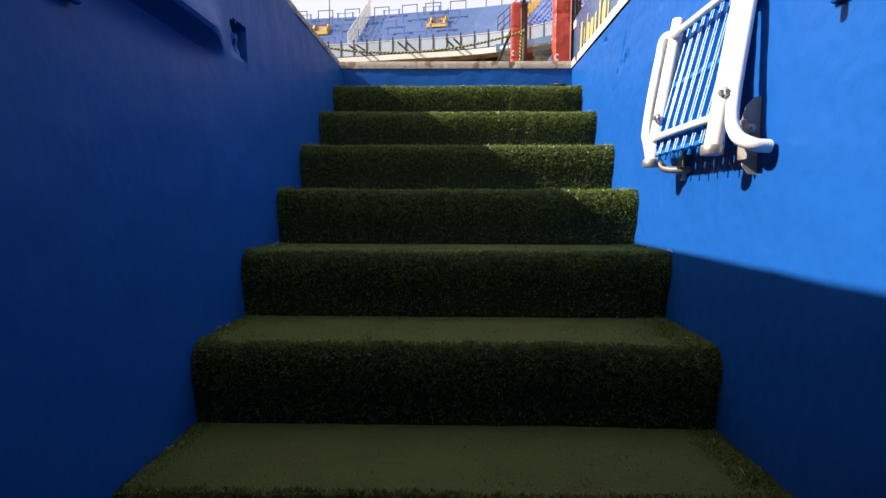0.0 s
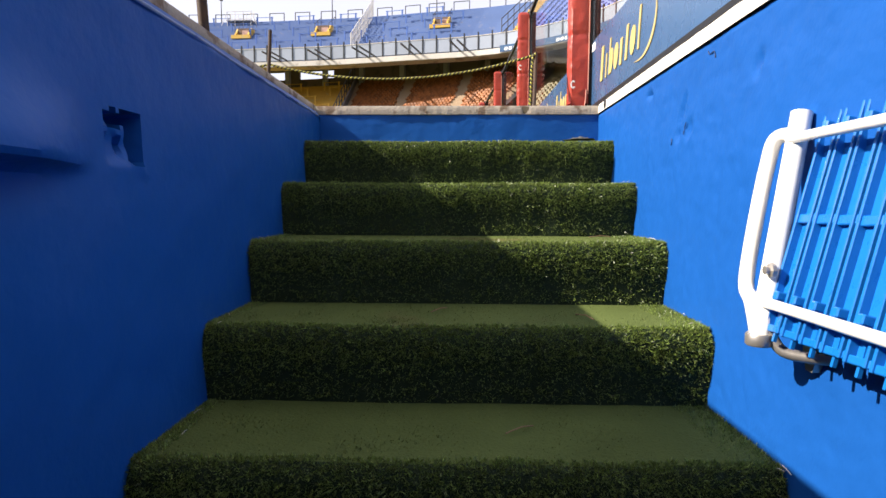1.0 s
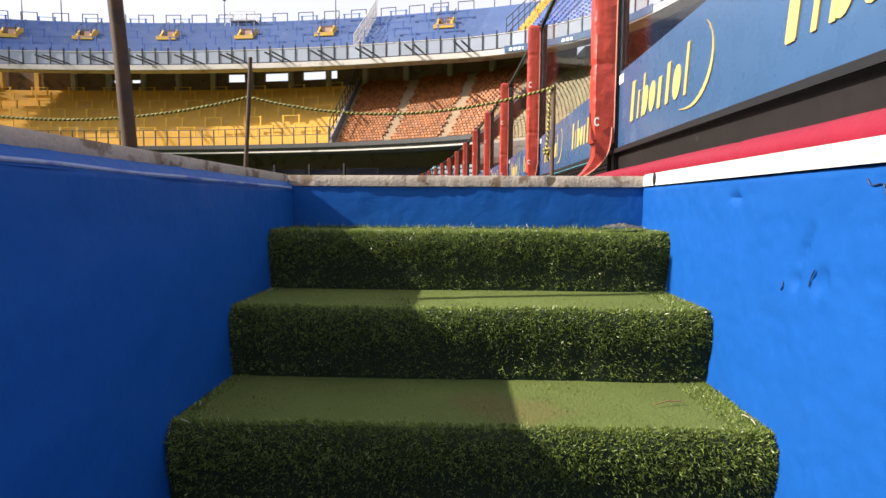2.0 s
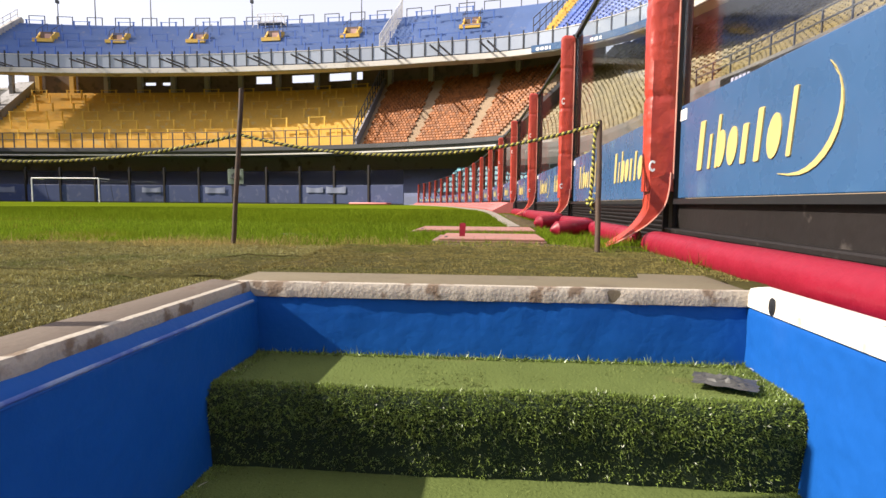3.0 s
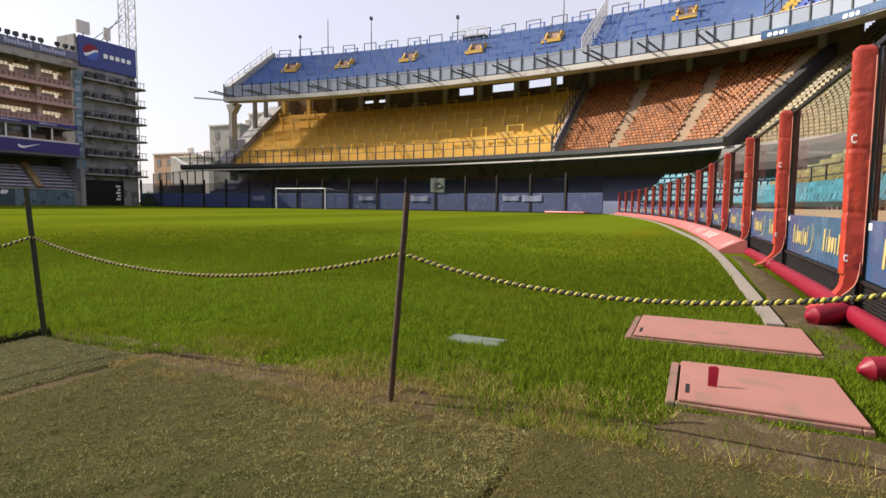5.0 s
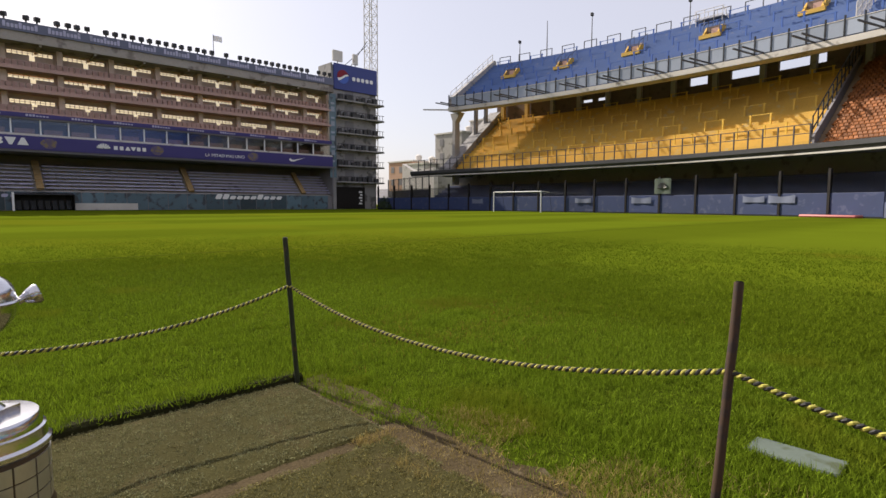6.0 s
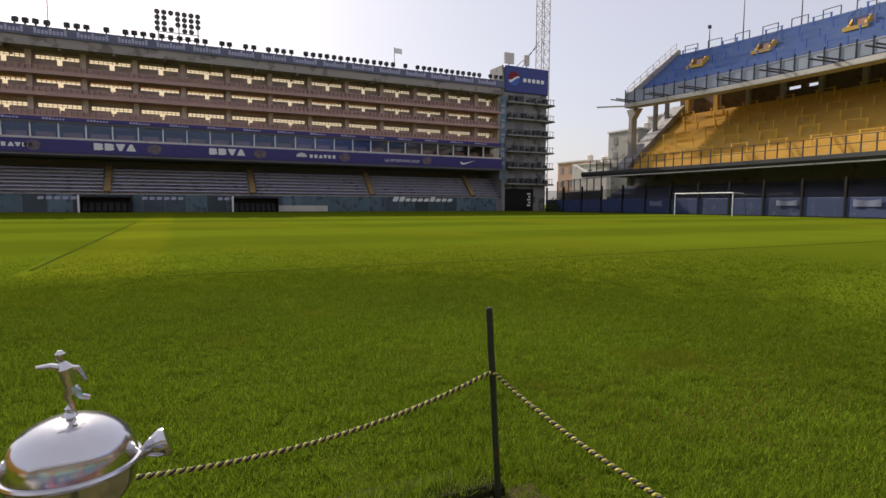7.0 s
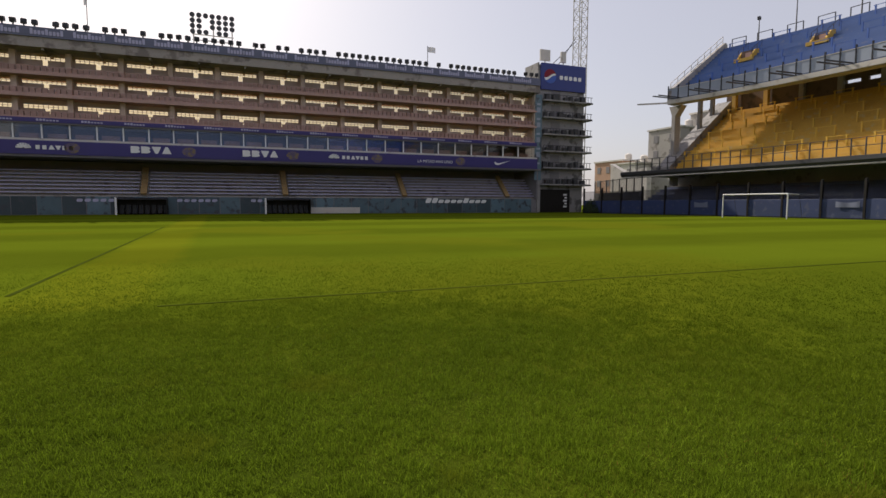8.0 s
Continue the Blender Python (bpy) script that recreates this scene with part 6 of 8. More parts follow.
def crush_barrier(material, label, group):
    ob = thing("crush_barrier", label, "barrier", group)
    for x in (-1.0, 1.0):
        part("leg", Shape().box(x - 0.085, x + 0.085, -0.06, 0.06, -0.1, 1.14), material, ob)
    part("rail", Shape().box(-1.2, 1.2, -0.03, 0.03, 1.05, 1.11), material, ob)
    return ob


def railing_on(line, s0, s1, off, z, height, pitch, material, name, label, parent, r=0.035):
    ob = thing(name, label, "railing") if parent is None else None
    holder = ob or parent
    post = Shape().box(-r, r, -r, r, 0, height).mesh("post", material)
    n = int((s1 - s0) / pitch)
    for k in range(n + 1):
        part("railing_post", post, parent=holder, at=line.place(s0 + (s1 - s0) * k / n, off, z))
    for zz in (height, height * 0.55):
        sh = Shape()
        line.sweep(sh, [(off - r, z + zz - 0.03), (off - r, z + zz + 0.03), (off + r, z + zz + 0.03), (off + r, z + zz - 0.03)], s0, s1, 1.5)
        part("rail", sh, material, holder)
    return ob


def south_stand():
    st = thing("grandstand", "steep curved concrete stand with a yellow terrace below a blue one", "grandstand")
    # middle tier: ledge beam, terraces
    beam = Shape()
    LEDGE.sweep(beam, [(0.0, 5.45), (-0.25, 5.75), (-0.25, 6.15), (0.1, 6.2), (0.6, 6.2), (1.2, 5.3)], 0, S_END + 1)
    part("ledge_beam", beam, M_LAMP, st, "dark steel edged front beam of the tier")
    lip = Shape()
    LEDGE.sweep(lip, [(-0.1, 5.3), (-0.1, 5.44), (0.3, 5.44), (0.3, 5.3)], 0, S_END + 1)
    part("beam_lip", lip, M_PALE, st, "pale drip edge under the beam")
    t = Shape()
    LEDGE.sweep(t, terrace_profile(0.55, 6.1, ROWS, GO, UP, 0.4), 8.6, S_DIV, 2.0, skew=(-0.12, SLANT))
    part("yellow_terrace", t, M_YEL, st, "stepped terrace painted golden yellow")
    t = Shape()
    LEDGE.sweep(t, terrace_profile(0.55, 6.1, FINE, F_GO, F_UP, 0.4), S_DIV + 0.31, S_END, 1.5, skew=(SLANT, 0.0))
    part("seated_terrace", t, M_AISLE, st, "stepped concrete terrace with bare aisles")
    seat_rows(LEDGE, "orange_seating", M_SEAT_O, "faded orange plastic bucket seats", S_DIV - 2.2, S_END - 0.3, 0.55, 6.1, FINE, F_GO, F_UP, 0.36, aisles=((S_DIV + 6.1, SLANT * F_GO, 0.55), (S_DIV + 12.5, SLANT * F_GO, 0.55)), parent=st, start=(S_DIV + 0.65, SLANT * F_GO), size=0.74)
    for s, w, sk in ((S_DIV + 0.2, 0.22, SLANT), (S_END + 0.5, 0.5, 0.0)):
        d = Shape()
        low = 0.0 if s < S_END else 2.6
        LEDGE.sweep(d, [(0.4, 5.6 - low), (0.4, 6.9 - 0.3 * low), (0.55 + GO * ROWS, 6.7 - 0.3 * low + UP * ROWS), (0.55 + GO * ROWS, 5.6 - low + UP * ROWS)], s - w * 0.5, s + w * 0.5, 0.4, skew=(sk, sk))
        part("divider", d, M_DARK if s < S_END else M_LAMP, st, "raking dividing wall")
    dr = Shape()

    def on_div(u, z):
        off = 0.55 + GO * ROWS * u
        q, _ = LEDGE.at(S_DIV + 0.05 + SLANT * off, off)
        return (q.x, q.y, z + UP * ROWS * u)
    for k in range(12):
        u = k / 11
        dr.tube([on_div(u, 6.4), on_div(u, 8.5)], 0.06, 6)
    for h in (1.0, 2.1):
        dr.tube([on_div(0, 6.4 + h), on_div(1, 6.4 + h)], 0.06, 6)
    part("divider_fence", dr, M_STEEL, st, "dark raking fence between the sectors")
    # back of the middle tier: wall with slots to the daylight, and columns
    off_b, zb = 0.55 + GO * ROWS, 6.1 + UP * ROWS
    slots = [(36.6, 38.6), (41.0, 43.8), (45.4, 49.6), (21.6, 23.2), (24.0, 25.6)]
    cuts = sorted(slots)
    s = 0.0
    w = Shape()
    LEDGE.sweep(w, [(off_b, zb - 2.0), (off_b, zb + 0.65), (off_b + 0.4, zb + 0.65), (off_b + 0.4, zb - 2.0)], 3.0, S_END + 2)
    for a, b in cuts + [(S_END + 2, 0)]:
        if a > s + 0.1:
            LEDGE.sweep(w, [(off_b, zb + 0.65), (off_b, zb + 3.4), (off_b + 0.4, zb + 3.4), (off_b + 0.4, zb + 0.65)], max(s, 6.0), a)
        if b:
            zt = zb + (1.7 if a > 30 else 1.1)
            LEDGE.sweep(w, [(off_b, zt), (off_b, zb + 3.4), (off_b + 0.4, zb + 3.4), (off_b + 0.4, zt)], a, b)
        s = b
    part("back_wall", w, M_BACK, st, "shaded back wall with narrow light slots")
    for k in range(15):
        ss = 7.6 + k * (S_END - 7.6) / 14
        c = Shape().box(-0.3, 0.3, -0.3, 0.25, zb - 0.6, zb + 3.3)
        part("column", c, M_YEL if k < 2 else M_CONC, st, at=LEDGE.place(ss, off_b - 0.35, 0))
    # upper tier
    so = Shape()
    UPPER.sweep(so, [(0.0, 15.0), (-0.15, 15.55), (0.5, 15.6), (U_OFF + 0.3, 23.75), (U_OFF + 0.3, 22.75), (1.4, 15.0)], 0, UPPER.length)
    part("raking_slab", so, M_CONC, st, "raking concrete slab of the upper tier")
    edge = Shape()
    UPPER.sweep(edge, [(-0.2, 15.05), (-0.2, 15.6), (-0.16, 15.6), (-0.16, 15.05)], 0, UPPER.length)
    part("edge_beam", edge, M_PALE, st, "weathered pale front edge")
    t = Shape()
    UPPER.sweep(t, terrace_profile(0.5, 16.35, U_ROWS, U_GO, U_UP, 0.9), 0.4, UPPER.near_x(4.0), 2.0)
    part("blue_terrace", t, M_BLU, st, "stepped terrace painted blue")
    t = Shape()
    UPPER.sweep(t, terrace_profile(0.5, 16.35, U_ROWS, U_GO, U_UP, 0.9), UPPER.near_x(5.0), UPPER.length, 2.0)
    part("west_upper_terrace", t, M_BLU, st)
    t = Shape()
    UPPER.sweep(t, terrace_profile(0.5, 16.35, U_ROWS, U_GO, U_UP, 0.9), UPPER.near_x(4.0), UPPER.near_x(5.0), 0.6)
    part("aisle_steps", t, M_YEL, st, "worn yellow aisle steps")
    panel = Shape().box(-0.70, 0.70, -0.04, 0.04, 0, 1.35, bevel=0.02).mesh("parapet_panel", M_PANEL)
    post = Shape().box(-0.06, 0.06, -0.1, 0.06, -0.1, 1.75).mesh("parapet_post", M_STEEL)
    n = int(UPPER.near_x(15.5) / 1.5)
    for k in range(n):
        part("parapet_panel", panel, parent=st, at=UPPER.place(0.75 + 1.5 * k, 0.05, 15.75))
        part("parapet_post", post, parent=st, at=UPPER.place(1.5 * k, 0.05, 15.75))
    cap = Shape()
    UPPER.sweep(cap, [(-0.02, 17.1), (-0.02, 17.17), (0.1, 17.17), (0.1, 17.1)], 0, UPPER.near_x(15.5))
    part("parapet_rail", cap, M_PALE, st)
    top = Shape()
    UPPER.sweep(top, [(U_OFF, U_TOP - 0.6), (U_OFF, U_TOP + 0.25), (U_OFF + 0.25, U_TOP + 0.25), (U_OFF + 0.25, U_TOP - 0.6)], 0.5, UPPER.near_x(16))
    part("rear_parapet", top, M_PALE, st, "low pale parapet along the top")
    # top railings in short frames
    fr = Shape()
    for x in (-1.0, 1.0):
        fr.box(x - 0.05, x + 0.05, -0.05, 0.05, 0, 1.1)
    fr.box(-1.05, 1.05, -0.04, 0.04, 1.02, 1.1)
    frm = fr.mesh("top_rail", M_LAMP)
    for k in range(26):
        part("top_rail", frm, parent=st, at=UPPER.place(2.5 + 3.4 * k, U_OFF + 0.1, U_TOP + 0.25))
    # vomitories with yellow frames
    for x in (-55.7, -47.2, -37.5, -27.8, -17.9, -3.9):
        m = UPPER.place(UPPER.near_x(x), 6.5, 20.8) @ Matrix.Scale(0.7, 4)
        sh = Shape().box(-1.75, 1.75, -0.55, -0.05, -0.75, -0.15)
        for sx in (-1, 1):
            sh.prism([(sx * 1.05, -0.05, -0.75), (sx * 1.05, 2.4, 0.9), (sx * 1.05, 2.4, 1.75), (sx * 1.05, 1.2, 1.45), (sx * 1.05, -0.05, 0.1)], (0.32 * min(0, sx), 0, 0), (0.32 * max(0, sx), 0, 0))
        v = part("vomitory", sh, M_YEL, st, "yellow framed stair opening", at=m)
        # dark panel in place of the shade inside the opening
        part("opening", Shape().box(-1.04, 1.04, 0.75, 1.0, -0.7, 1.35), M_BACK, v, "dark panel standing in for the shaded opening")
        part("door_leaf", Shape().box(-0.2, 1.0, 0.6, 0.72, -0.7, 0.95), M_BROWN, v, "brown steel door leaf")
        for sx in (-1.3, 1.3):
            part("guard_rail", Shape().tube([(sx, 0.2, 0.2), (sx, 0.2, 1.5), (sx, 3.4, 3.6), (sx, 3.4, 2.3)], 0.05, 6), M_STEEL, v)
            part("guard_rail", Shape().tube([(sx, 1.8, 1.2), (sx, 1.8, 2.5)], 0.05, 6), M_STEEL, v)
    # sector fence across the blue tier
    sf = Shape()
    s = UPPER.near_x(-13.6)
    for k in range(10):
        u = k / 9
        q, _ = UPPER.at(s + 1.3 - 1.4 * u, 0.2 + (U_OFF - 0.2) * u)
        z = 16.0 + 8.2 * u
        sf.tube([(q.x, q.y, z), (q.x, q.y, z + 2.4)], 0.05, 6)
    for h in (0.8, 1.6, 2.4):
        sf.tube([(*UPPER.at(s + 1.3, 0.2)[0], 16.0 + h), (*UPPER.at(s - 0.1, U_OFF)[0], 24.2 + h)], 0.05, 6)
    part("sector_fence", sf, M_PALE, st, "pale raking mesh fence")
    rk = Shape()
    s2 = UPPER.near_x(3.7)
    for k in range(8):
        u = k / 7
        q, _ = UPPER.at(s2 + 0.4 * u, 0.2 + (U_OFF - 0.2) * u)
        rk.tube([(q.x, q.y, 16.2 + 7.8 * u), (q.x, q.y, 18.6 + 7.8 * u)], 0.05, 6)
    for h in (0.9, 1.6, 2.4):
        rk.tube([(*UPPER.at(s2, 0.2)[0], 16.2 + h), (*UPPER.at(s2 + 0.4, U_OFF)[0], 24.0 + h)], 0.05, 6)
    part("aisle_fence", rk, M_STEEL, st, "dark raking fence beside the aisle")
    mesh_bar = Shape()
    for k in range(60):
        u = k / 59
        q, _ = UPPER.at(s + 1.3 - 1.4 * u, 0.2 + (U_OFF - 0.2) * u)
        mesh_bar.box(q.x - 0.015, q.x + 0.015, q.y - 0.015, q.y + 0.015, 16.0 + 8.2 * u, 18.3 + 8.2 * u)
    ob = part("fence_mesh", mesh_bar, M_PALE, st)
    ob["kind"] = "stuff"
    # twin struts below the parapet
    strut = Shape().box(-0.06, 0.06, -4.3, 0.2, -0.07, 0.07).mesh("strut", M_LAMP)
    s = 1.2
    while s < UPPER.near_x(2.5):
        for dx in (-0.42, 0.42):
            part("strut", strut, parent=st, at=UPPER.place(s + dx, 0.0, 15.75) @ Matrix.Rotation(radians(2), 4, "X"))
        s += 5.15
    # blue seats at the far turn
    seat_rows(UPPER, "blue_seating", M_SEAT_B, "blue plastic bucket seats", UPPER.near_x(5.2), UPPER.near_x(17), 0.5, 16.35, U_ROWS, U_GO, U_UP, 0.55, parent=st)
    ad = Shape()
    UPPER.sweep(ad, [(-0.3, 15.15), (-0.3, 15.8), (-0.24, 15.8), (-0.24, 15.15)], UPPER.near_x(3.9), UPPER.near_x(15.0), 1.0)
    b = part("banner", ad, M_BOARD, st, "blue banner with white lettering shapes")
    for j in range(2):
        letter_bars(b, 8, 3.6, 0.46, M_WHITE, UPPER.place(UPPER.near_x(4.2) + 5.6 * j, -0.31, 15.25), 0.1, 0.02, 0.25)
    # end wall of the stand with its stepped concrete flank
    fl = Shape()
    LEDGE.sweep(fl, [(0.3, 5.2), (0.3, 6.5), (0.55 + GO * ROWS, 7.3 + UP * ROWS), (0.55 + GO * ROWS, 5.0 + UP * ROWS), (6.0, 5.2)], 6.2, 8.5, 0.6, skew=(-0.12, -0.12))
    part("flank_wall", fl, M_TOWER, st, "raking pale concrete end wall")
    fl = Shape()
    UPPER.sweep(fl, [(0.0, 15.0), (0.0, 16.9), (U_OFF, 25.1), (U_OFF + 0.5, 24.9), (U_OFF + 0.5, 23.4)], -0.0, 0.5, 0.4)
    part("upper_flank", fl, M_CONC, st, "raking pale concrete edge of the upper tier")
    hr = Shape()
    a, b = UPPER.at(0.2, 0.2)[0], UPPER.at(0.2, U_OFF - 0.3)[0]
    for k in range(9):
        u = k / 8
        q = a.lerp(b, u)
        hr.tube([(q.x, q.y, 16.7 + 8.1 * u), (q.x, q.y, 17.9 + 8.1 * u)], 0.05, 6)
    for h in (17.3, 17.9):
        hr.tube([(a.x, a.y, h), (b.x, b.y, h + 8.1)], 0.05, 6)
    part("flank_rail", hr, M_PALE, st)
    col = Shape()
    q = UPPER.at(0.3, 0.5)[0]
    col.prism([(0.2, 0, 4.0), (0.8, 0, 4.0), (0.8, 0, 13.6), (1.9, 0, 15.0), (-0.3, 0, 15.0), (0.2, 0, 13.8)], (q.x - 1.2, q.y + 1.0, 0), (q.x - 1.2, q.y + 2.0, 0))
    part("end_column", col, M_CONC, st, "bent grey concrete end column")
    for dy in (7.5, 10.5):
        part("end_column", Shape().box(-0.25, 0.25, -0.25, 0.25, 9, 15.0 + 0.66 * dy), M_TOWER, st, at=UPPER.place(-0.4, dy, 0))
    jib = Shape().box(-5.2, 0, -0.1, 0.1, -0.1, 0.1)
    part("jib", jib, M_PALE, st, "thin pale beam sticking out", at=UPPER.place(0.0, 0.3, 15.3) @ Matrix.Rotation(radians(6), 4, "Y"))
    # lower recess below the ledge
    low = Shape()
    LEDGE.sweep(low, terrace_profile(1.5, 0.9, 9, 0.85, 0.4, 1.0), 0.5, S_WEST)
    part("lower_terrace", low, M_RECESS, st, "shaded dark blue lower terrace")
    bk = Shape()
    LEDGE.sweep(bk, [(9.5, 0), (9.5, 6.0), (9.9, 6.0), (9.9, 0)], 0.5, S_WEST)
    LEDGE.sweep(bk, [(0.4, 5.3), (10, 5.9), (10, 6.1), (0.4, 5.5)], 0.5, S_WEST)
    part("recess_wall", bk, M_CONC, st, "shaded wall and ceiling of the recess")
    railing_on(LEDGE, 1.5, S_DIV, 0.15, 6.15, 1.7, 1.35, M_LAMP, "", "", st, 0.05)
    # barriers as things of their own
    proto = crush_barrier(M_YEL_RAIL, "yellow steel crush barrier standing on the yellow terrace", "yellow crush barriers")
    first = True
    for r, shift in ((3, 0.0), (6, 2.3), (9, 0.8), (12, 3.0), (15, 1.4), (17, 0.2)):
        s = 9.8 + shift - 0.08 * r
        while s < S_DIV - 1.6 + SLANT * GO * r:
            m = LEDGE.place(s, 0.55 + GO * (r + 0.5), 6.1 + UP * r)
            if first:
                proto.matrix_basis, first = m, False
            else:
                copy_thing(proto, m)
            s += 4.6
    proto = crush_barrier(M_BLU_RAIL, "blue steel crush barrier standing on the blue terrace", "blue crush barriers")
    first = True
    for r, shift in ((3, 0.5), (6, 2.6), (9, 1.0), (12, 3.2), (15, 0.2)):
        s = 3.0 + shift
        while s < UPPER.near_x(-1.0):
            m = UPPER.place(s, 0.5 + U_GO * (r + 0.5), 16.35 + U_UP * r)
            if first:
                proto.matrix_basis, first = m, False
            else:
                copy_thing(proto, m)
            s += 5.4


south_stand()


def skyline_poles():
    for s, h, lamp in ((5.1, 2.9, True), (9.4, 5.4, False), (16.3, 4.6, True), (29.5, 3.0, True), (43.8, 3.8, True), (56.9, 3.4, True)):
        ob = thing("lamp_mast", "thin mast with a small lamp on the stand roofline" if lamp else "thin bare mast on the stand roofline", "mast", "roofline masts", at=UPPER.place(s, U_OFF + 0.1, U_TOP + 0.25))
        part("pole", Shape().tube([(0, 0, 0), (0, 0, h)], 0.07, 6, True, [0.09, 0.05]), M_LAMP, ob)
        if lamp:
            part("lamp_head", Shape().box(-0.18, 0.18, -0.3, 0.2, h - 0.1, h + 0.35, bevel=0.05), M_LAMP, ob)
    s = UPPER.near_x(-30.0)
    cage = thing("platform_cage", "small pale steel camera platform on the stand top", "platform", at=UPPER.place(s, U_OFF - 1.4, U_TOP - 0.9) @ Matrix.Scale(0.8, 4))
    f = Shape()
    for x in (-2, -0.7, 0.7, 2):
        for y in (-0.6, 0.6):
            f.tube([(x, y, 0), (x, y, 2.4)], 0.05, 6)
    for z in (1.2, 2.4):
        for y in (-0.6, 0.6):
            f.tube([(-2.2, y, z), (2.2, y, z)], 0.05, 6)
    part("cage_frame", f, M_PALE, cage)
    part("cage_deck", Shape().box(-2.2, 2.2, -0.7, 0.7, 0.9, 1.0), M_CONC, cage)
    part("cage_brace", Shape().tube([(-2.0, -0.6, 2.4), (-3.0, -0.6, 0.2)], 0.05, 6).tube([(2.0, -0.6, 2.4), (3.0, -0.6, 0.2)], 0.05, 6), M_PALE, cage)


skyline_poles()

# ---- far wall behind the goal ----


def far_wall():
    wl = Line([(-76, 55.2), (-60, 56.2), (-38, 56.6), (-26, 55.8), (-15, 53.3), (-6.9, 50.3)])
    n = int(wl.length / 4.05)
    for k in range(n):
        s = 4.05 * k
        m = wl.place(s + 2.0, 0, 0.05)
        ob = thing("far_board", "navy board wall with a dark glazed fence on top", "board wall", "boards behind the goal", at=m)
        part("board", Shape().box(-1.98, 1.98, -0.05, 0.05, 0, 1.95, bevel=0.02), M_NAVY, ob)
        part("pane", Shape().box(-1.95, 1.95, -0.012, 0.012, 1.96, 3.4), G_BOX, ob)
        part("fence_post", Shape().box(-2.11, -1.9, -0.14, 0.1, 0, 3.9), M_BLACK, ob)
        part("kick_line", Shape().box(-1.9, 1.9, -0.075, -0.055, 0.06, 0.14), M_STEEL, ob)
    for x, z0, z1, w, mat in ((-27.2, 2.15, 3.75, 1.9, M_TILE), (-30.0, 1.15, 1.85, 2.4, M_CLOTHS), (-15.6, 1.2, 1.9, 2.3, M_CLOTHS), (-18.0, 1.25, 1.85, 2.0, M_CLOTHS), (-54.2, 1.1, 1.8, 2.0, M_CLOTHS), (-37.5, 1.2, 1.8, 2.2, M_CLOTHS)):
        s = wl.near_x(x)
        ob = thing("hung_banner", "pale cloth banner tied to the board wall", "banner", "wall banners", at=wl.place(s, -0.13, 0))
        sh = Shape()
        cols = 10
        for i in range(cols + 1):
            u = i / cols
            for j in range(4):
                v = j / 3
                sag = (0.25 if mat is M_CLOTHS else 0.0) * (1 - (2 * u - 1) ** 2)
                sh.v.append((-w / 2 + w * u, -0.03 * math.sin(u * 9), z0 + (z1 - z0) * v - sag * v * 0.6))
        sh.f = [(4 * i + j, 4 * i + 4 + j, 4 * i + 5 + j, 4 * i + 1 + j) for i in range(cols) for j in range(3)]
        part("cloth", sh, mat, ob)
        if mat is M_TILE:
            for j in range(7):
                a = math.pi * (j + 0.5) / 7
                part("petal", Shape().tube([(0.12 * math.cos(a), -0.06, z0 + 0.55 + 0.12 * math.sin(a)), (0.55 * math.cos(a), -0.06, z0 + 0.55 + 0.62 * math.sin(a))], 0.08, 6, True, [0.05, 0.11]), M_LAMP, ob, "dark petal of the emblem")
    ob = solid("red_mat", Shape().box(-2.2, 2.2, -0.5, 0.5, 0, 0.22, bevel=0.08), M_FADED, "folded red pad lying by the far boards", "padding", smooth=True, at=wl.place(wl.near_x(-11.5), -0.9, 0.06))


far_wall()

# ---- the stand behind the fence ----


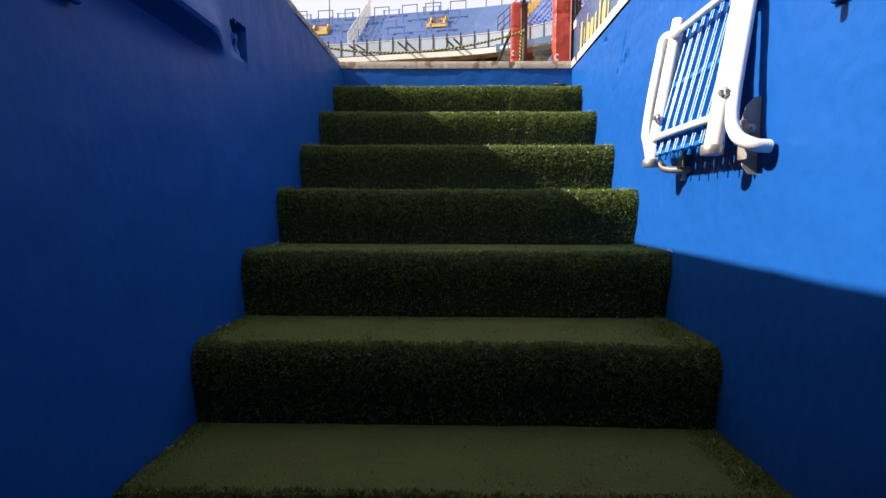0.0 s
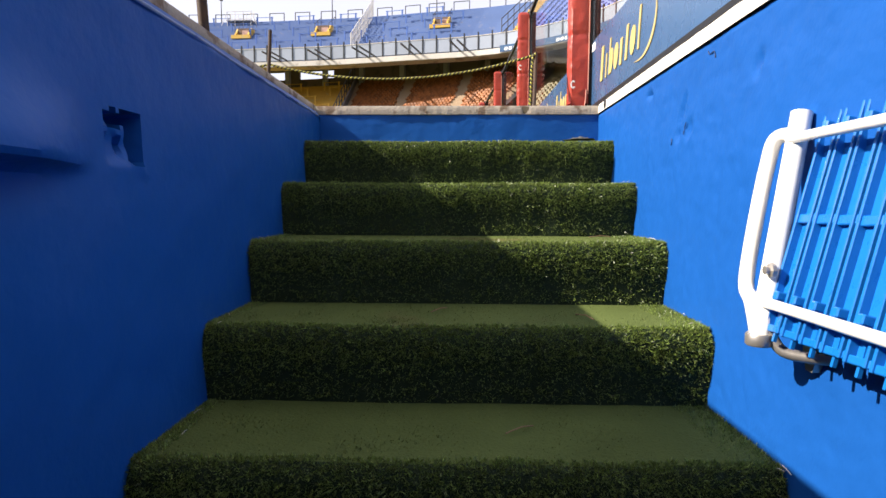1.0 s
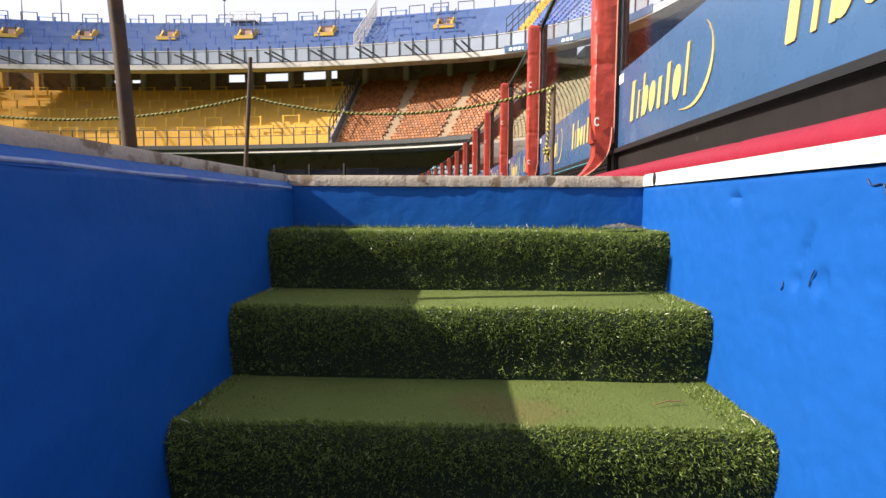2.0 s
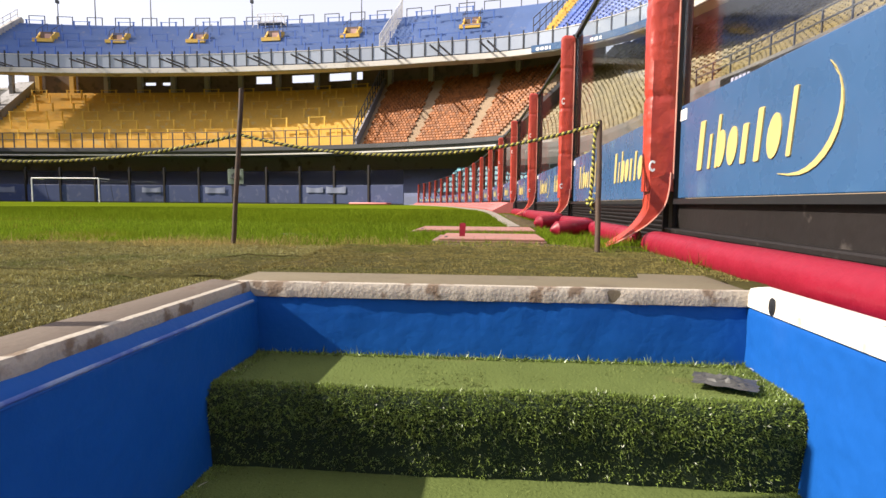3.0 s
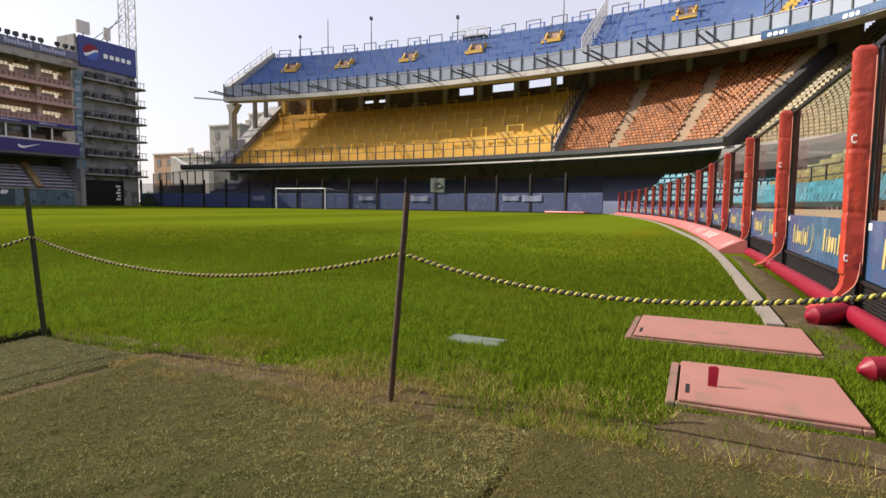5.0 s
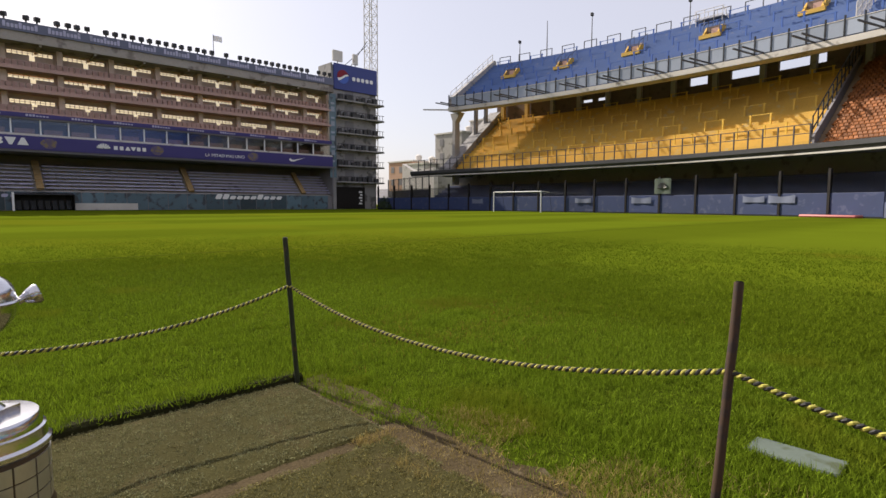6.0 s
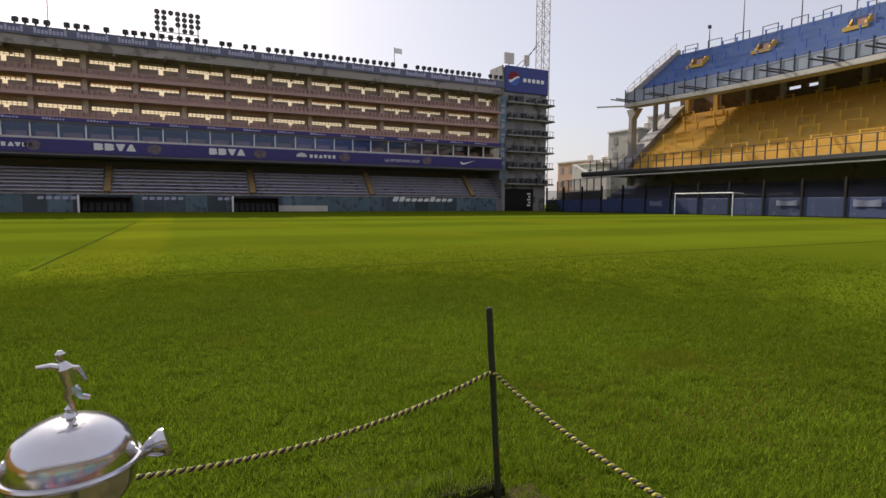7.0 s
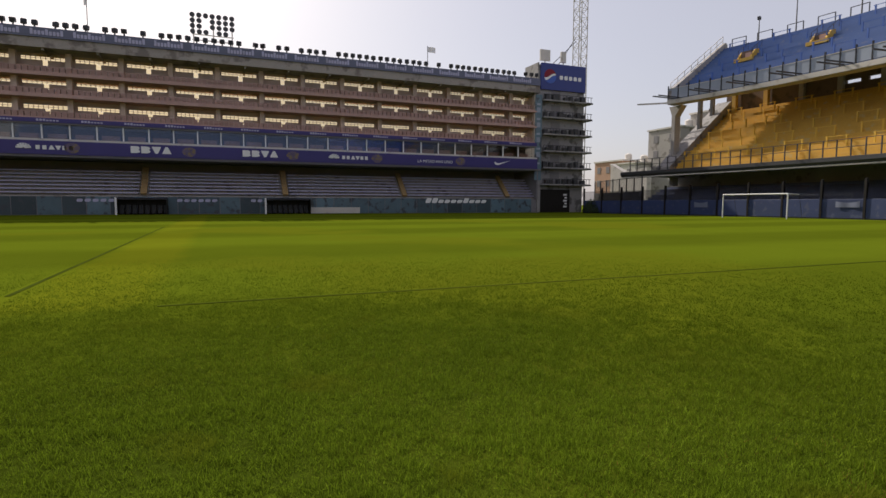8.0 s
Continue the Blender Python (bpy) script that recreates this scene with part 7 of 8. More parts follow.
def west_stand():
    st = thing("side_stand", "seated stand behind the fence with a pale ledge", "grandstand")
    s0 = S_END + 0.8
    t = Shape()
    LEDGE.sweep(t, terrace_profile(0.55, 6.6, FINE + 12, F_GO, F_UP, 2.4), s0, LEDGE.length, 2.0, True, west_lift)
    part("middle_terrace", t, M_STEP_Y, st)
    seat_rows(LEDGE, "yellow_seating", M_SEAT_Y, "faded yellow plastic bucket seats", s0 + 0.6, s0 + 48, 0.55, 6.6, FINE + 11, F_GO, F_UP, 0.38, aisles=((s0 + 14, 0.07, 0.4), (s0 + 26, 0.07, 0.4), (s0 + 37, 0.0, 0.4)), parent=st, lift=west_lift, size=0.78)
    led = Shape()
    LEDGE.sweep(led, [(1.6, 4.4), (0.4, 4.75), (-0.2, 5.2), (-0.42, 5.7), (-0.42, 6.5), (-0.3, 6.9), (0.0, 6.95), (0.5, 6.9), (1.9, 5.6)], S_END + 1, LEDGE.length, 2.0, True, west_lift)
    part("ledge", led, M_LEDGE, st, "rounded pale concrete ledge")
    ad = Shape()
    LEDGE.sweep(ad, [(-0.46, 6.2), (-0.46, 6.68), (-0.43, 6.68), (-0.43, 6.2)], LEDGE.near_x(12.2), LEDGE.length, 2.0)
    b = part("ad_strip", ad, M_BLACK, st, "dark advertising strip with white lettering shapes")
    s = LEDGE.near_x(12.2) + 1
    for j in range(10):
        letter_bars(b, 8, 2.6, 0.34, M_BENCH, LEDGE.place(s + 4.4 * j, -0.47, 6.3), 0.2, 0.02, 0.3)
    # lower tier under the ledge
    lo, zz, rows, go, up = -9.4, 0.75, 10, 0.82, 0.33
    s1 = LEDGE.near_x(-4.0)
    t = Shape()
    LEDGE.sweep(t, terrace_profile(lo, zz, rows, go, up, 0.9), S_WEST, LEDGE.length, 2.0)
    part("lower_terrace", t, M_AISLE, st)
    seat_rows(LEDGE, "turquoise_seating", M_SEAT_T, "turquoise plastic bucket seats", S_WEST, LEDGE.length - 28, lo, zz, 3, go, up, 0.52, parent=st)
    seat_rows(LEDGE, "olive_seating", M_SEAT_G, "dull olive yellow bucket seats", S_WEST, LEDGE.length - 28, lo + 3 * go, zz + 3 * up, 7, go, up, 0.44, aisles=((S_WEST + 14, 0, 0.5), (S_WEST + 26, 0, 0.5)), parent=st, size=0.86)
    low = Shape()
    LEDGE.sweep(low, terrace_profile(-2.5, 1.0, 6, 0.8, 0.5, 1.0), s1, S_WEST, 1.5)
    part("corner_terrace", low, M_NAVY, st)
    seat_rows(LEDGE, "corner_seating", M_SEAT_T, "turquoise plastic bucket seats", s1, S_WEST, -2.5, 1.0, 5, 0.8, 0.5, 0.55, parent=st)
    bk = Shape()
    LEDGE.sweep(bk, [(0.9, 0), (0.9, 5.2), (1.2, 5.2), (1.2, 0)], S_WEST - 2, LEDGE.length, 3.0)
    part("recess_wall", bk, M_BROWN, st, "shaded back wall of the lower tier")
    ub = Shape()
    LEDGE.sweep(ub, [(21.0, 5), (21.0, 20.9), (21.4, 20.9), (21.4, 5)], S_END + 2, LEDGE.length, 3.0)
    part("back_wall", ub, M_CONC, st)
    railing_on(LEDGE, S_TURN + 13, S_WEST + 40, -0.1, 6.9, 1.0, 1.6, M_LAMP, "", "", st, 0.03)
    railing_on(LEDGE, S_WEST + 2, S_WEST + 40, lo + 3.3 * go, zz + 3 * up, 1.1, 2.2, M_LAMP, "", "", st, 0.03)


west_stand()

# ---- the flat stand with boxes across the pitch ----


def box_stand():
    st = thing("box_stand", "tall flat stand with glazed boxes and amber galleries", "grandstand")
    y0, y1, y2, X = -52.0, 49.6, 50.28, -82.0
    part("roof", Shape().box(X - 3.6, X + 1.4, y0, y1, 19.35, 19.75).box(X - 3.6, X + 1.2, y0, y1, 19.75, 20.7), M_ROOF, st, "streaked concrete cantilevered roof slab")
    rib = Shape().box(X - 3.4, X + 1.15, -0.12, 0.12, 19.1, 19.35).mesh("roof_rib", M_ROOF)
    for k in range(19):
        part("roof_rib", rib, parent=st, at=Matrix.Translation((0, -50.5 + 5.52 * k, 0)))
    fas = part("fascia", Shape().box(X + 1.2, X + 1.4, y0, y1, 20.5, 21.6), M_SIGN, st, "dark blue fascia with pale lettering shapes")
    y = y0
    while y < y1 - 4:
        letter_bars(fas, 9, 3.3, 0.66, M_BENCH, Matrix.Translation((X + 1.41, y, 20.75)) @ Matrix.Rotation(radians(90), 4, "Z"), 0, 0.03, 0.25, (0, 4, 8))
        y += 4.2
    # gallery floors
    for z in (11.2, 13.9, 16.4):
        part("gallery_floor", Shape().box(X - 3.5, X + 0.5, y0, y1, z, z + 0.26), M_BROWN, st, "brown gallery floor edge")
        part("gallery_front", Shape().box(X + 0.25, X + 0.33, y0, y1, z + 0.98, z + 1.06).box(X + 0.27, X + 0.31, y0, y1, z + 0.78, z + 0.82).box(X + 0.27, X + 0.31, y0, y1, z + 0.56, z + 0.6).box(X + 0.26, X + 0.32, y0, y1, z + 0.26, z + 0.46), M_BROWN, st, "brown slatted gallery front")
        po = Shape().box(X + 0.26, X + 0.32, -0.03, 0.03, z + 0.46, z + 0.98).mesh("rail_post", M_BROWN)
        for k in range(int((y1 - y0) / 1.84)):
            part("rail_post", po, parent=st, at=Matrix.Translation((0, y0 + 0.9 + 1.84 * k, 0)))
        sh = Shape()
        LN = int((y1 - y0) / 0.62)
        for k in range(LN):
            yy = y0 + 0.62 * k
            sh.box(X - 0.6, X - 0.2, yy + 0.06, yy + 0.5, z + 0.3, z + 1.12)
        ob = part("gallery_seating", sh, M_BROWN, st, "rows of brown chairs")
        ob["kind"] = "stuff"
    nb = 18
    pitch = 5.52
    for k in range(nb + 1):
        y = -20.8 + pitch * (k - 6)
        if y < y0 or y > y1:
            continue
        part("gallery_column", Shape().box(X - 1.3, X - 0.7, y - 0.3, y + 0.3, 11.2, 19.4), M_OCHRE, st)
        for z0, z1 in ((18.62, 19.05), (15.83, 16.25), (12.87, 13.3)):
            if y + 2 > y1:
                continue
            ye = min(y + 5.0, y1 - 0.35)
            win = part("gallery_window", Shape().box(X - 2.02, X - 1.98, y + 0.5, ye, z0, z1), G_GOLD, st, "strip window with amber daylight")
            mu = Shape().box(X - 1.97, X - 1.92, -0.03, 0.03, z0, z1).mesh("mullion", M_BROWN)
            for j in range(int((ye - y - 0.5) / 0.5) + 1):
                part("mullion", mu, parent=win, at=Matrix.Translation((0, y + 0.5 + 0.5 * j, 0)))
            part("sash_bar", Shape().box(X - 1.97, X - 1.93, y + 0.5, ye, (z0 + z1) / 2 - 0.02, (z0 + z1) / 2 + 0.02), M_BROWN, win)
            part("door_pane", Shape().box(X - 2.02, X - 1.98, y + 2.66, y + 3.19, z0 - 0.62, z0 - 0.02), G_GOLD, win)
    # back wall pieces between the windows
    bw = Shape()
    for a, b in ((11.2, 12.0), (13.32, 15.0), (16.27, 17.75), (19.07, 19.4)):
        bw.box(X - 2.1, X - 1.95, y0, y1, a, b)
    for k in range(nb + 1):
        y = -20.8 + pitch * (k - 6)
        if y < y0 - 4 or y > y1:
            continue
        for z0, z1 in ((17.75, 19.07), (15.0, 16.27), (12.0, 13.32)):
            bw.box(X - 2.1, X - 1.95, y - 0.5, min(y + 0.49, y1), z0, z1)
            if y + 2 < y1:
                bw.box(X - 2.1, X - 1.95, y + 0.5, y + 2.65, z0, z1 - 0.46).box(X - 2.1, X - 1.95, y + 3.2, min(y + 5.01, y1), z0, z1 - 0.46).box(X - 2.1, X - 1.95, y + 2.66, y + 3.19, z0, z1 - 1.09)
    part("gallery_wall", bw, M_OCHRE, st, "ochre gallery back wall")
    part("end_wall", Shape().box(X - 2.09, X - 0.4, y1 - 0.34, y1 - 0.02, 11.46, 19.34), M_OCHRE, st, "end wall of the galleries")
    # hospitality boxes
    sb = part("small_banner", Shape().box(X + 0.5, X + 0.6, y0, y1, 10.95, 11.45), M_PURPLE, st, "narrow indigo banner")
    for k in range(22):
        letter_bars(sb, 7, 2.3, 0.26, M_BENCH, Matrix.Translation((X + 0.61, y0 + 2 + 4.5 * k, 11.08)) @ Matrix.Rotation(radians(90), 4, "Z"), 0, 0.02, 0.25, (0, 1, 2))
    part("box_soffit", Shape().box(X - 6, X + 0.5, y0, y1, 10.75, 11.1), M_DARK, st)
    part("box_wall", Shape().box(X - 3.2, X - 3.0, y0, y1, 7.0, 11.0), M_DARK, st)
    y = y0 + 0.3
    while y < y1 - 2.8:
        w = part("box_window", Shape().box(X + 0.1, X + 0.14, y + 0.08, y + 2.72, 9.1, 10.75), G_BOX, st, "dark glazed hospitality box")
        part("window_frame", Shape().box(X + 0.1, X + 0.3, y - 0.07, y + 0.07, 9.0, 10.8), M_WHITE, w, "white mullion")
        part("seat_row", Shape().box(X - 0.9, X - 0.4, y + 0.4, y + 2.3, 9.0, 9.75), M_BROWN, w)
        y += 2.8
    part("box_sill", Shape().box(X - 3, X + 0.75, y0, y1, 8.75, 9.05), M_PALE, st, "pale sill")
    ban = part("banner", Shape().box(X + 0.76, X + 0.84, y0, y1, 7.2, 8.8), M_PURPLE, st, "long indigo advertising banner")
    y = y1 - 3.8
    def text_shape(words, size):
        cu = bpy.data.curves.new("words", "FONT")
        cu.body, cu.size, cu.extrude = words, size, 0.01
        tmp = new("words", cu)
        me = bpy.data.meshes.new_from_object(tmp.evaluated_get(bpy.context.evaluated_depsgraph_get()))
        bpy.data.objects.remove(tmp)
        me.materials.clear()
        me.materials.append(M_WHITE)
        return me
    spots = [(41.6, "swoosh"), (28.7, "words"), (15.4, "eight"), (4.1, "four"), (-8.9, "four"), (-20.6, "eight"), (-36.0, "four")]
    base = Matrix.Rotation(radians(90), 4, "Z")
    for y, what in spots:
        m = Matrix.Translation((X + 0.86, y, 7.65)) @ base
        if what == "swoosh":
            p = [(0, 0, 0.3), (0.3, 0, 0.02), (0.8, 0, 0.0), (2.9, 0, 0.75), (0.9, 0, 0.28), (0.45, 0, 0.3), (0.2, 0, 0.5)]
            part("emblem", Shape().prism(p, (0, 0, 0), (0, -0.02, 0)), M_WHITE, ban, "white swoosh shape", at=m)
        elif what == "words":
            part("lettering", text_shape("LA MITAD MAS UNO", 0.62), None, ban, "white lettering", at=m @ Matrix.Rotation(radians(90), 4, "X"))
        elif what == "four":
            block_word(ban, "DDv^", 1.15, 0.85, M_WHITE, m @ Matrix.Translation((0, 0, 0.03)))
        else:
            block_word(ban, "||^v||", 0.66, 0.48, M_WHITE, m @ Matrix.Translation((1.9, 0, 0.12)))
            for j in range(7):
                a = math.pi * (j + 0.5) / 7
                part("petal", Shape().tube([(0.1 * math.cos(a), -0.02, 0.2 + 0.1 * math.sin(a)), (0.75 * math.cos(a), -0.02, 0.2 + 0.6 * math.sin(a))], 0.1, 6, True, [0.06, 0.13]), M_WHITE, ban, "white petal of the emblem", at=m @ Matrix.Translation((0.8, 0, 0)))
    for y in (-15.0, -2.3, 10.6, 22.5, 35.8):
        crest = [(0.9 * math.cos(a) * (1 if math.sin(a) > 0 else 0.85), 0, 0.62 * math.sin(a)) for a in np.linspace(0, 2 * math.pi, 11)[:-1]]
        part("crest", Shape().prism(crest, (0, 0, 0), (0, -0.02, 0)), M_CREST, ban, "dull blue and ochre crest shape", at=Matrix.Translation((X + 0.86, y, 8.0)) @ base)
    # lower benches
    for k in range(8):
        part("bench_step", Shape().box(X - 0.9 - 0.5 * k, X - 0.4 - 0.5 * k, y0, y2, 0.0, 2.45 + 0.46 * k), M_CONC, st)
    for k in range(7):
        for a, b in ((y0, -8.4), (-7.2, 9.0), (10.2, 26.4), (27.6, 44.0), (45.2, y2)):
            part("bench", Shape().box(X - 0.8 - 0.5 * k, X - 0.42 - 0.5 * k, a, b, 2.72 + 0.46 * k, 2.86 + 0.46 * k), M_BENCH, st)
    for y in (-7.8, 9.6, 27.0, 44.6):
        part("aisle", Shape().box(X - 5.2, X - 0.1, y - 0.36, y + 0.36, 0, 0.3), M_AISLE_Y, st, "ochre aisle between the benches", at=Matrix.Translation((0, 0, 2.6)) @ Matrix.Translation((X - 0.2, 0, 0)) @ Matrix.Rotation(radians(42.6), 4, "Y") @ Matrix.Translation((-X + 0.2, 0, 0)))
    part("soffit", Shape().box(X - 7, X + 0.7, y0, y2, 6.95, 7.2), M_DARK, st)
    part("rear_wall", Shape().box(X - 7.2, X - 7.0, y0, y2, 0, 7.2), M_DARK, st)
    part("bench_end_wall", Shape().box(X - 6.98, X + 0.5, 49.74, 49.96, 2.3, 6.94), M_DARK, st, "wall closing the end of the benches")
    fw = part("front_wall", Shape().box(X - 0.15, X + 0.12, y0, y2, 0, 2.26), M_DARK, st, "front wall with teal panels")
    pl = Shape().box(X + 0.12, X + 0.15, 0.04, 2.48, 0.12, 2.3).mesh("front_panel", M_TEAL)
    for k in range(int((y2 - y0) / 2.52)):
        part("front_panel", pl, parent=fw, at=Matrix.Translation((0, y0 + 0.2 + 2.52 * k, 0)))
    for y, w in ((-7.9, 5.6), (9.8, 6.0)):
        sh = part("shelter", Shape().box(X + 0.16, X + 0.3, y - w / 2, y + w / 2, 0.0, 2.15), M_BLACK, st, "dark substitutes shelter")
        part("shelter_roof", Shape().prism([(X + 0.2, 0, 2.2), (X + 1.5, 0, 2.0), (X + 1.5, 0, 1.92), (X + 0.2, 0, 2.1)], (0, y - w / 2, 0), (0, y + w / 2, 0)), M_STEEL, sh)
        for yy in (y - w / 2, y + w / 2 - 0.1):
            part("shelter_side", Shape().box(X + 0.3, X + 1.4, yy, yy + 0.1, 0, 2.0), M_BLACK, sh)
        part("shelter_post", Shape().box(X + 1.4, X + 1.52, y - w / 2 - 0.1, y - w / 2 + 0.12, 0, 2.2), M_WHITE, sh)
        seat = Shape().box(X + 0.4, X + 0.9, 0.0, 0.5, 0.2, 0.6).box(X + 0.32, X + 0.45, 0.0, 0.5, 0.6, 1.25).mesh("seat", M_STEEL)
        for k in range(int(w / 0.7)):
            part("seat", seat, parent=sh, at=Matrix.Translation((0, y - w / 2 + 0.3 + 0.7 * k, 0)))
    part("pale_panel", Shape().box(X + 0.16, X + 0.24, 12.9, 20.0, 0.1, 0.95), M_PALE, st, "pale low panel")
    letter_bars(st, 10, 10.5, 0.75, M_WHITE, Matrix.Translation((X + 0.17, 30.2, 1.6)) @ base, 0.3, 0.02, 0.2, (0, 1, 6))
    for y in (-12.5, -1.5, 7.5):
        letter_bars(st, 6, 5.0, 0.55, M_BENCH, Matrix.Translation((X + 0.17, y - 2.5, 1.65)) @ base, 0.1, 0.02, 0.25)
    # floodlights on the roof edge
    lamp = thing("roof_floodlight", "dark floodlight on the front edge of the roof", "floodlight", "roof floodlights")
    hd = part("lamp_head", Shape().box(-0.3, 0.3, -0.2, 0.25, 0.3, 0.85, bevel=0.06), M_LAMP, lamp)
    part("yoke", Shape().box(-0.08, 0.08, -0.06, 0.06, 0.0, 0.32), M_LAMP, lamp)
    part("lens", Shape().box(-0.24, 0.24, -0.23, -0.205, 0.36, 0.8), M_STEEL, hd)
    rr = random.Random(4)
    y, first = -48.0, True
    while y < y1 - 0.3:
        m = Matrix.Translation((X + 1.1, y, 21.6)) @ Matrix.Rotation(radians(90 + rr.uniform(-35, 35)), 4, "Z") @ Matrix.Rotation(radians(rr.uniform(-12, 12)), 4, "X")
        if rr.random() > 0.08:
            if first:
                lamp.matrix_basis, first = m, False
            else:
                copy_thing(lamp, m)
        y += 1.0


box_stand()


def lamp_board():
    ob = thing("floodlight_board", "rack of round floodlights on a pale frame above the roof", "floodlight rack", at=Matrix.Translation((-83.5, -1.6, 20.2)))
    fr = Shape()
    for y in (0.2, 2.6, 4.9):
        fr.tube([(0, y, 0), (0, y, 5.6)], 0.08, 6)
    for z in (2.6, 3.3):
        fr.tube([(0, 0, z), (0, 5.1, z)], 0.07, 6)
    part("rack", fr, M_PALE, ob)
    me = Shape().lathe([(0.2, 0), (0.3, 0.12), (0.33, 0.3), (0.3, 0.32)], 12).mesh("lamp", M_LAMP)
    for i in range(7):
        for j in range(4):
            if (i, j) in ((2, 1), (2, 2), (3, 0), (6, 0)):
                continue
            part("lamp", me, parent=ob, at=Matrix.Translation((0.1, 0.1 + 0.8 * i, 3.55 + 0.7 * j)) @ Matrix.Rotation(radians(90), 4, "Y"))


lamp_board()


def flag(x, y, z, h, turn):
    ob = thing("flag", "small pale flag on a thin roof pole", "flag", "roof flags", at=pose(x, y, z, 0, 0, turn))
    part("pole", Shape().tube([(0, 0, 0), (0, 0, h)], 0.05, 6), M_LAMP, ob)
    sh = Shape()
    for i in range(9):
        for j in range(4):
            sh.v.append((0.15 * i, 0.12 * math.sin(i * 0.9), h - 0.1 - 0.27 * j - 0.03 * i))
    sh.f = [(4 * i + j, 4 * i + 4 + j, 4 * i + 5 + j, 4 * i + 1 + j) for i in range(8) for j in range(3)]
    part("cloth", sh, M_WHITE, ob)


flag(-84.5, 31.6, 20.2, 5.6, 60)
flag(-84.5, -13.4, 20.2, 7.0, 200)

# ---- the corner tower ----


def tower():
    st = thing("tower", "tall pale concrete tower with balconies and a blue sign", "tower")
    x0, x1, ya, yb = -86.2, -82.2, 50.3, 59.3
    part("wall", Shape().box(x0, x1, ya, yb, 0, 24.3), M_TOWER, st, "grey concrete tower body")
    part("side_wall", Shape().box(x0, x1 + 0.1, ya - 0.25, ya - 0.01, 0, 24.6), M_TOWER, st, "pale flank of the tower")
    vb = part("vertical_banner", Shape().box(x1 + 0.6, x1 + 0.68, ya - 1.0, ya + 0.25, 5.4, 19.3), M_TEAL, st, "dark teal vertical banner")
    part("banner_frame", Shape().box(x1 + 0.02, x1 + 0.6, ya - 0.4, ya + 0.2, 0.0, 19.2), M_TOWER, st)
    for j in range(9):
        part("letter_bar", Shape().box(x1 + 0.69, x1 + 0.71, ya - 0.72, ya - 0.05, 8.0 + 1.2 * j, 8.3 + 0.5 * (j % 2) + 1.2 * j), M_PANEL, vb, "pale lettering shape")
    sg = part("sign", Shape().box(x1 + 0.02, x1 + 0.3, ya + 0.2, yb + 0.1, 20.3, 24.6, bevel=0.05), pm("navy_sign", (0.02, 0.035, 0.2), 0.4, 0.1, 0.6, 5, 0.05), st, "dark blue sign with a round emblem")
    cy, cz, r = ya + 1.95, 22.5, 1.15
    xs = x1 + 0.31

    def lens(z_low, z_high):
        """A slice of the round emblem between two wavy lines."""
        us = np.linspace(-0.97, 0.97, 15)
        top = [(xs, cy + r * u, cz + r * min(z_high(u), math.sqrt(1 - u * u))) for u in us]
        low = [(xs, cy + r * u, cz + r * max(z_low(u), -math.sqrt(1 - u * u))) for u in us]
        return Shape().prism(top + low[::-1], (0, 0, 0), (0.03, 0, 0))
    part("emblem_red", lens(lambda u: 0.12 + 0.3 * u + 0.12 * math.sin(3 * u), lambda u: 1.0), M_ROLL, sg, "red upper part of the round emblem")
    part("emblem_white", lens(lambda u: -0.22 + 0.42 * u + 0.1 * math.sin(3 * u), lambda u: 0.1 + 0.3 * u + 0.12 * math.sin(3 * u)), M_WHITE, sg, "white wave across the round emblem")
    part("emblem_blue", lens(lambda u: -1.0, lambda u: -0.25 + 0.42 * u + 0.1 * math.sin(3 * u)), M_SEAT_B, sg, "blue lower part of the round emblem")
    letter_bars(sg, 5, 4.6, 0.95, M_WHITE, Matrix.Translation((x1 + 0.32, ya + 3.8, 22.1)) @ Matrix.Rotation(radians(90), 4, "Z"), 0, 0.02, 0.3)
    for k in range(6):
        z = 4.6 + 2.75 * k
        b = part("balcony", Shape().box(x1 + 0.0, x1 + 1.2, ya + 0.3, yb + 0.9, z, z + 0.22), M_TOWER, st, "balcony slab")
        rl = Shape().box(x1 + 1.12, x1 + 1.18, ya + 0.3, yb + 0.9, z + 1.0, z + 1.08)
        for j in range(16):
            rl.box(x1 + 1.12, x1 + 1.18, ya + 0.3 + 0.62 * j, ya + 0.36 + 0.62 * j, z + 0.2, z + 1.05)
        part("balcony_rail", rl, M_LAMP, b)
        cl = Shape()
        rr = random.Random(k)
        for j in range(7):
            yy = ya + 0.8 + 1.2 * j + rr.uniform(-0.3, 0.3)
            cl.box(x1 + 0.3, x1 + 0.9, yy, yy + rr.uniform(0.4, 0.8), z + 0.22, z + rr.uniform(0.7, 1.3))
        ob = part("balcony_clutter", cl, M_LAMP, b)
        ob["kind"] = "stuff"
        part("doorway", Shape().box(x1 - 0.1, x1 + 0.03, ya + 2.4, ya + 4.2, z + 0.25, z + 2.3), M_DARK, b, "dark doorway")
        part("side_rail", Shape().box(x1 - 2.5, x1 + 1.2, yb + 0.05, yb + 1.0, z - 0.05, z + 0.1), M_LAMP, b)
    part("gate", Shape().box(x1 + 0.02, x1 + 0.12, ya + 0.4, ya + 6.4, 0.1, 3.9), M_BLACK, st, "dark gateway")
    e = Shape()
    for j in range(5):
        e.box(x1 + 0.13, x1 + 0.16, ya + 5.1 + 0.25 * (j % 2), ya + 5.8, 0.9 + 0.5 * j, 1.2 + 0.5 * j)
    part("emblem", e, M_WHITE, st, "white emblem shapes")
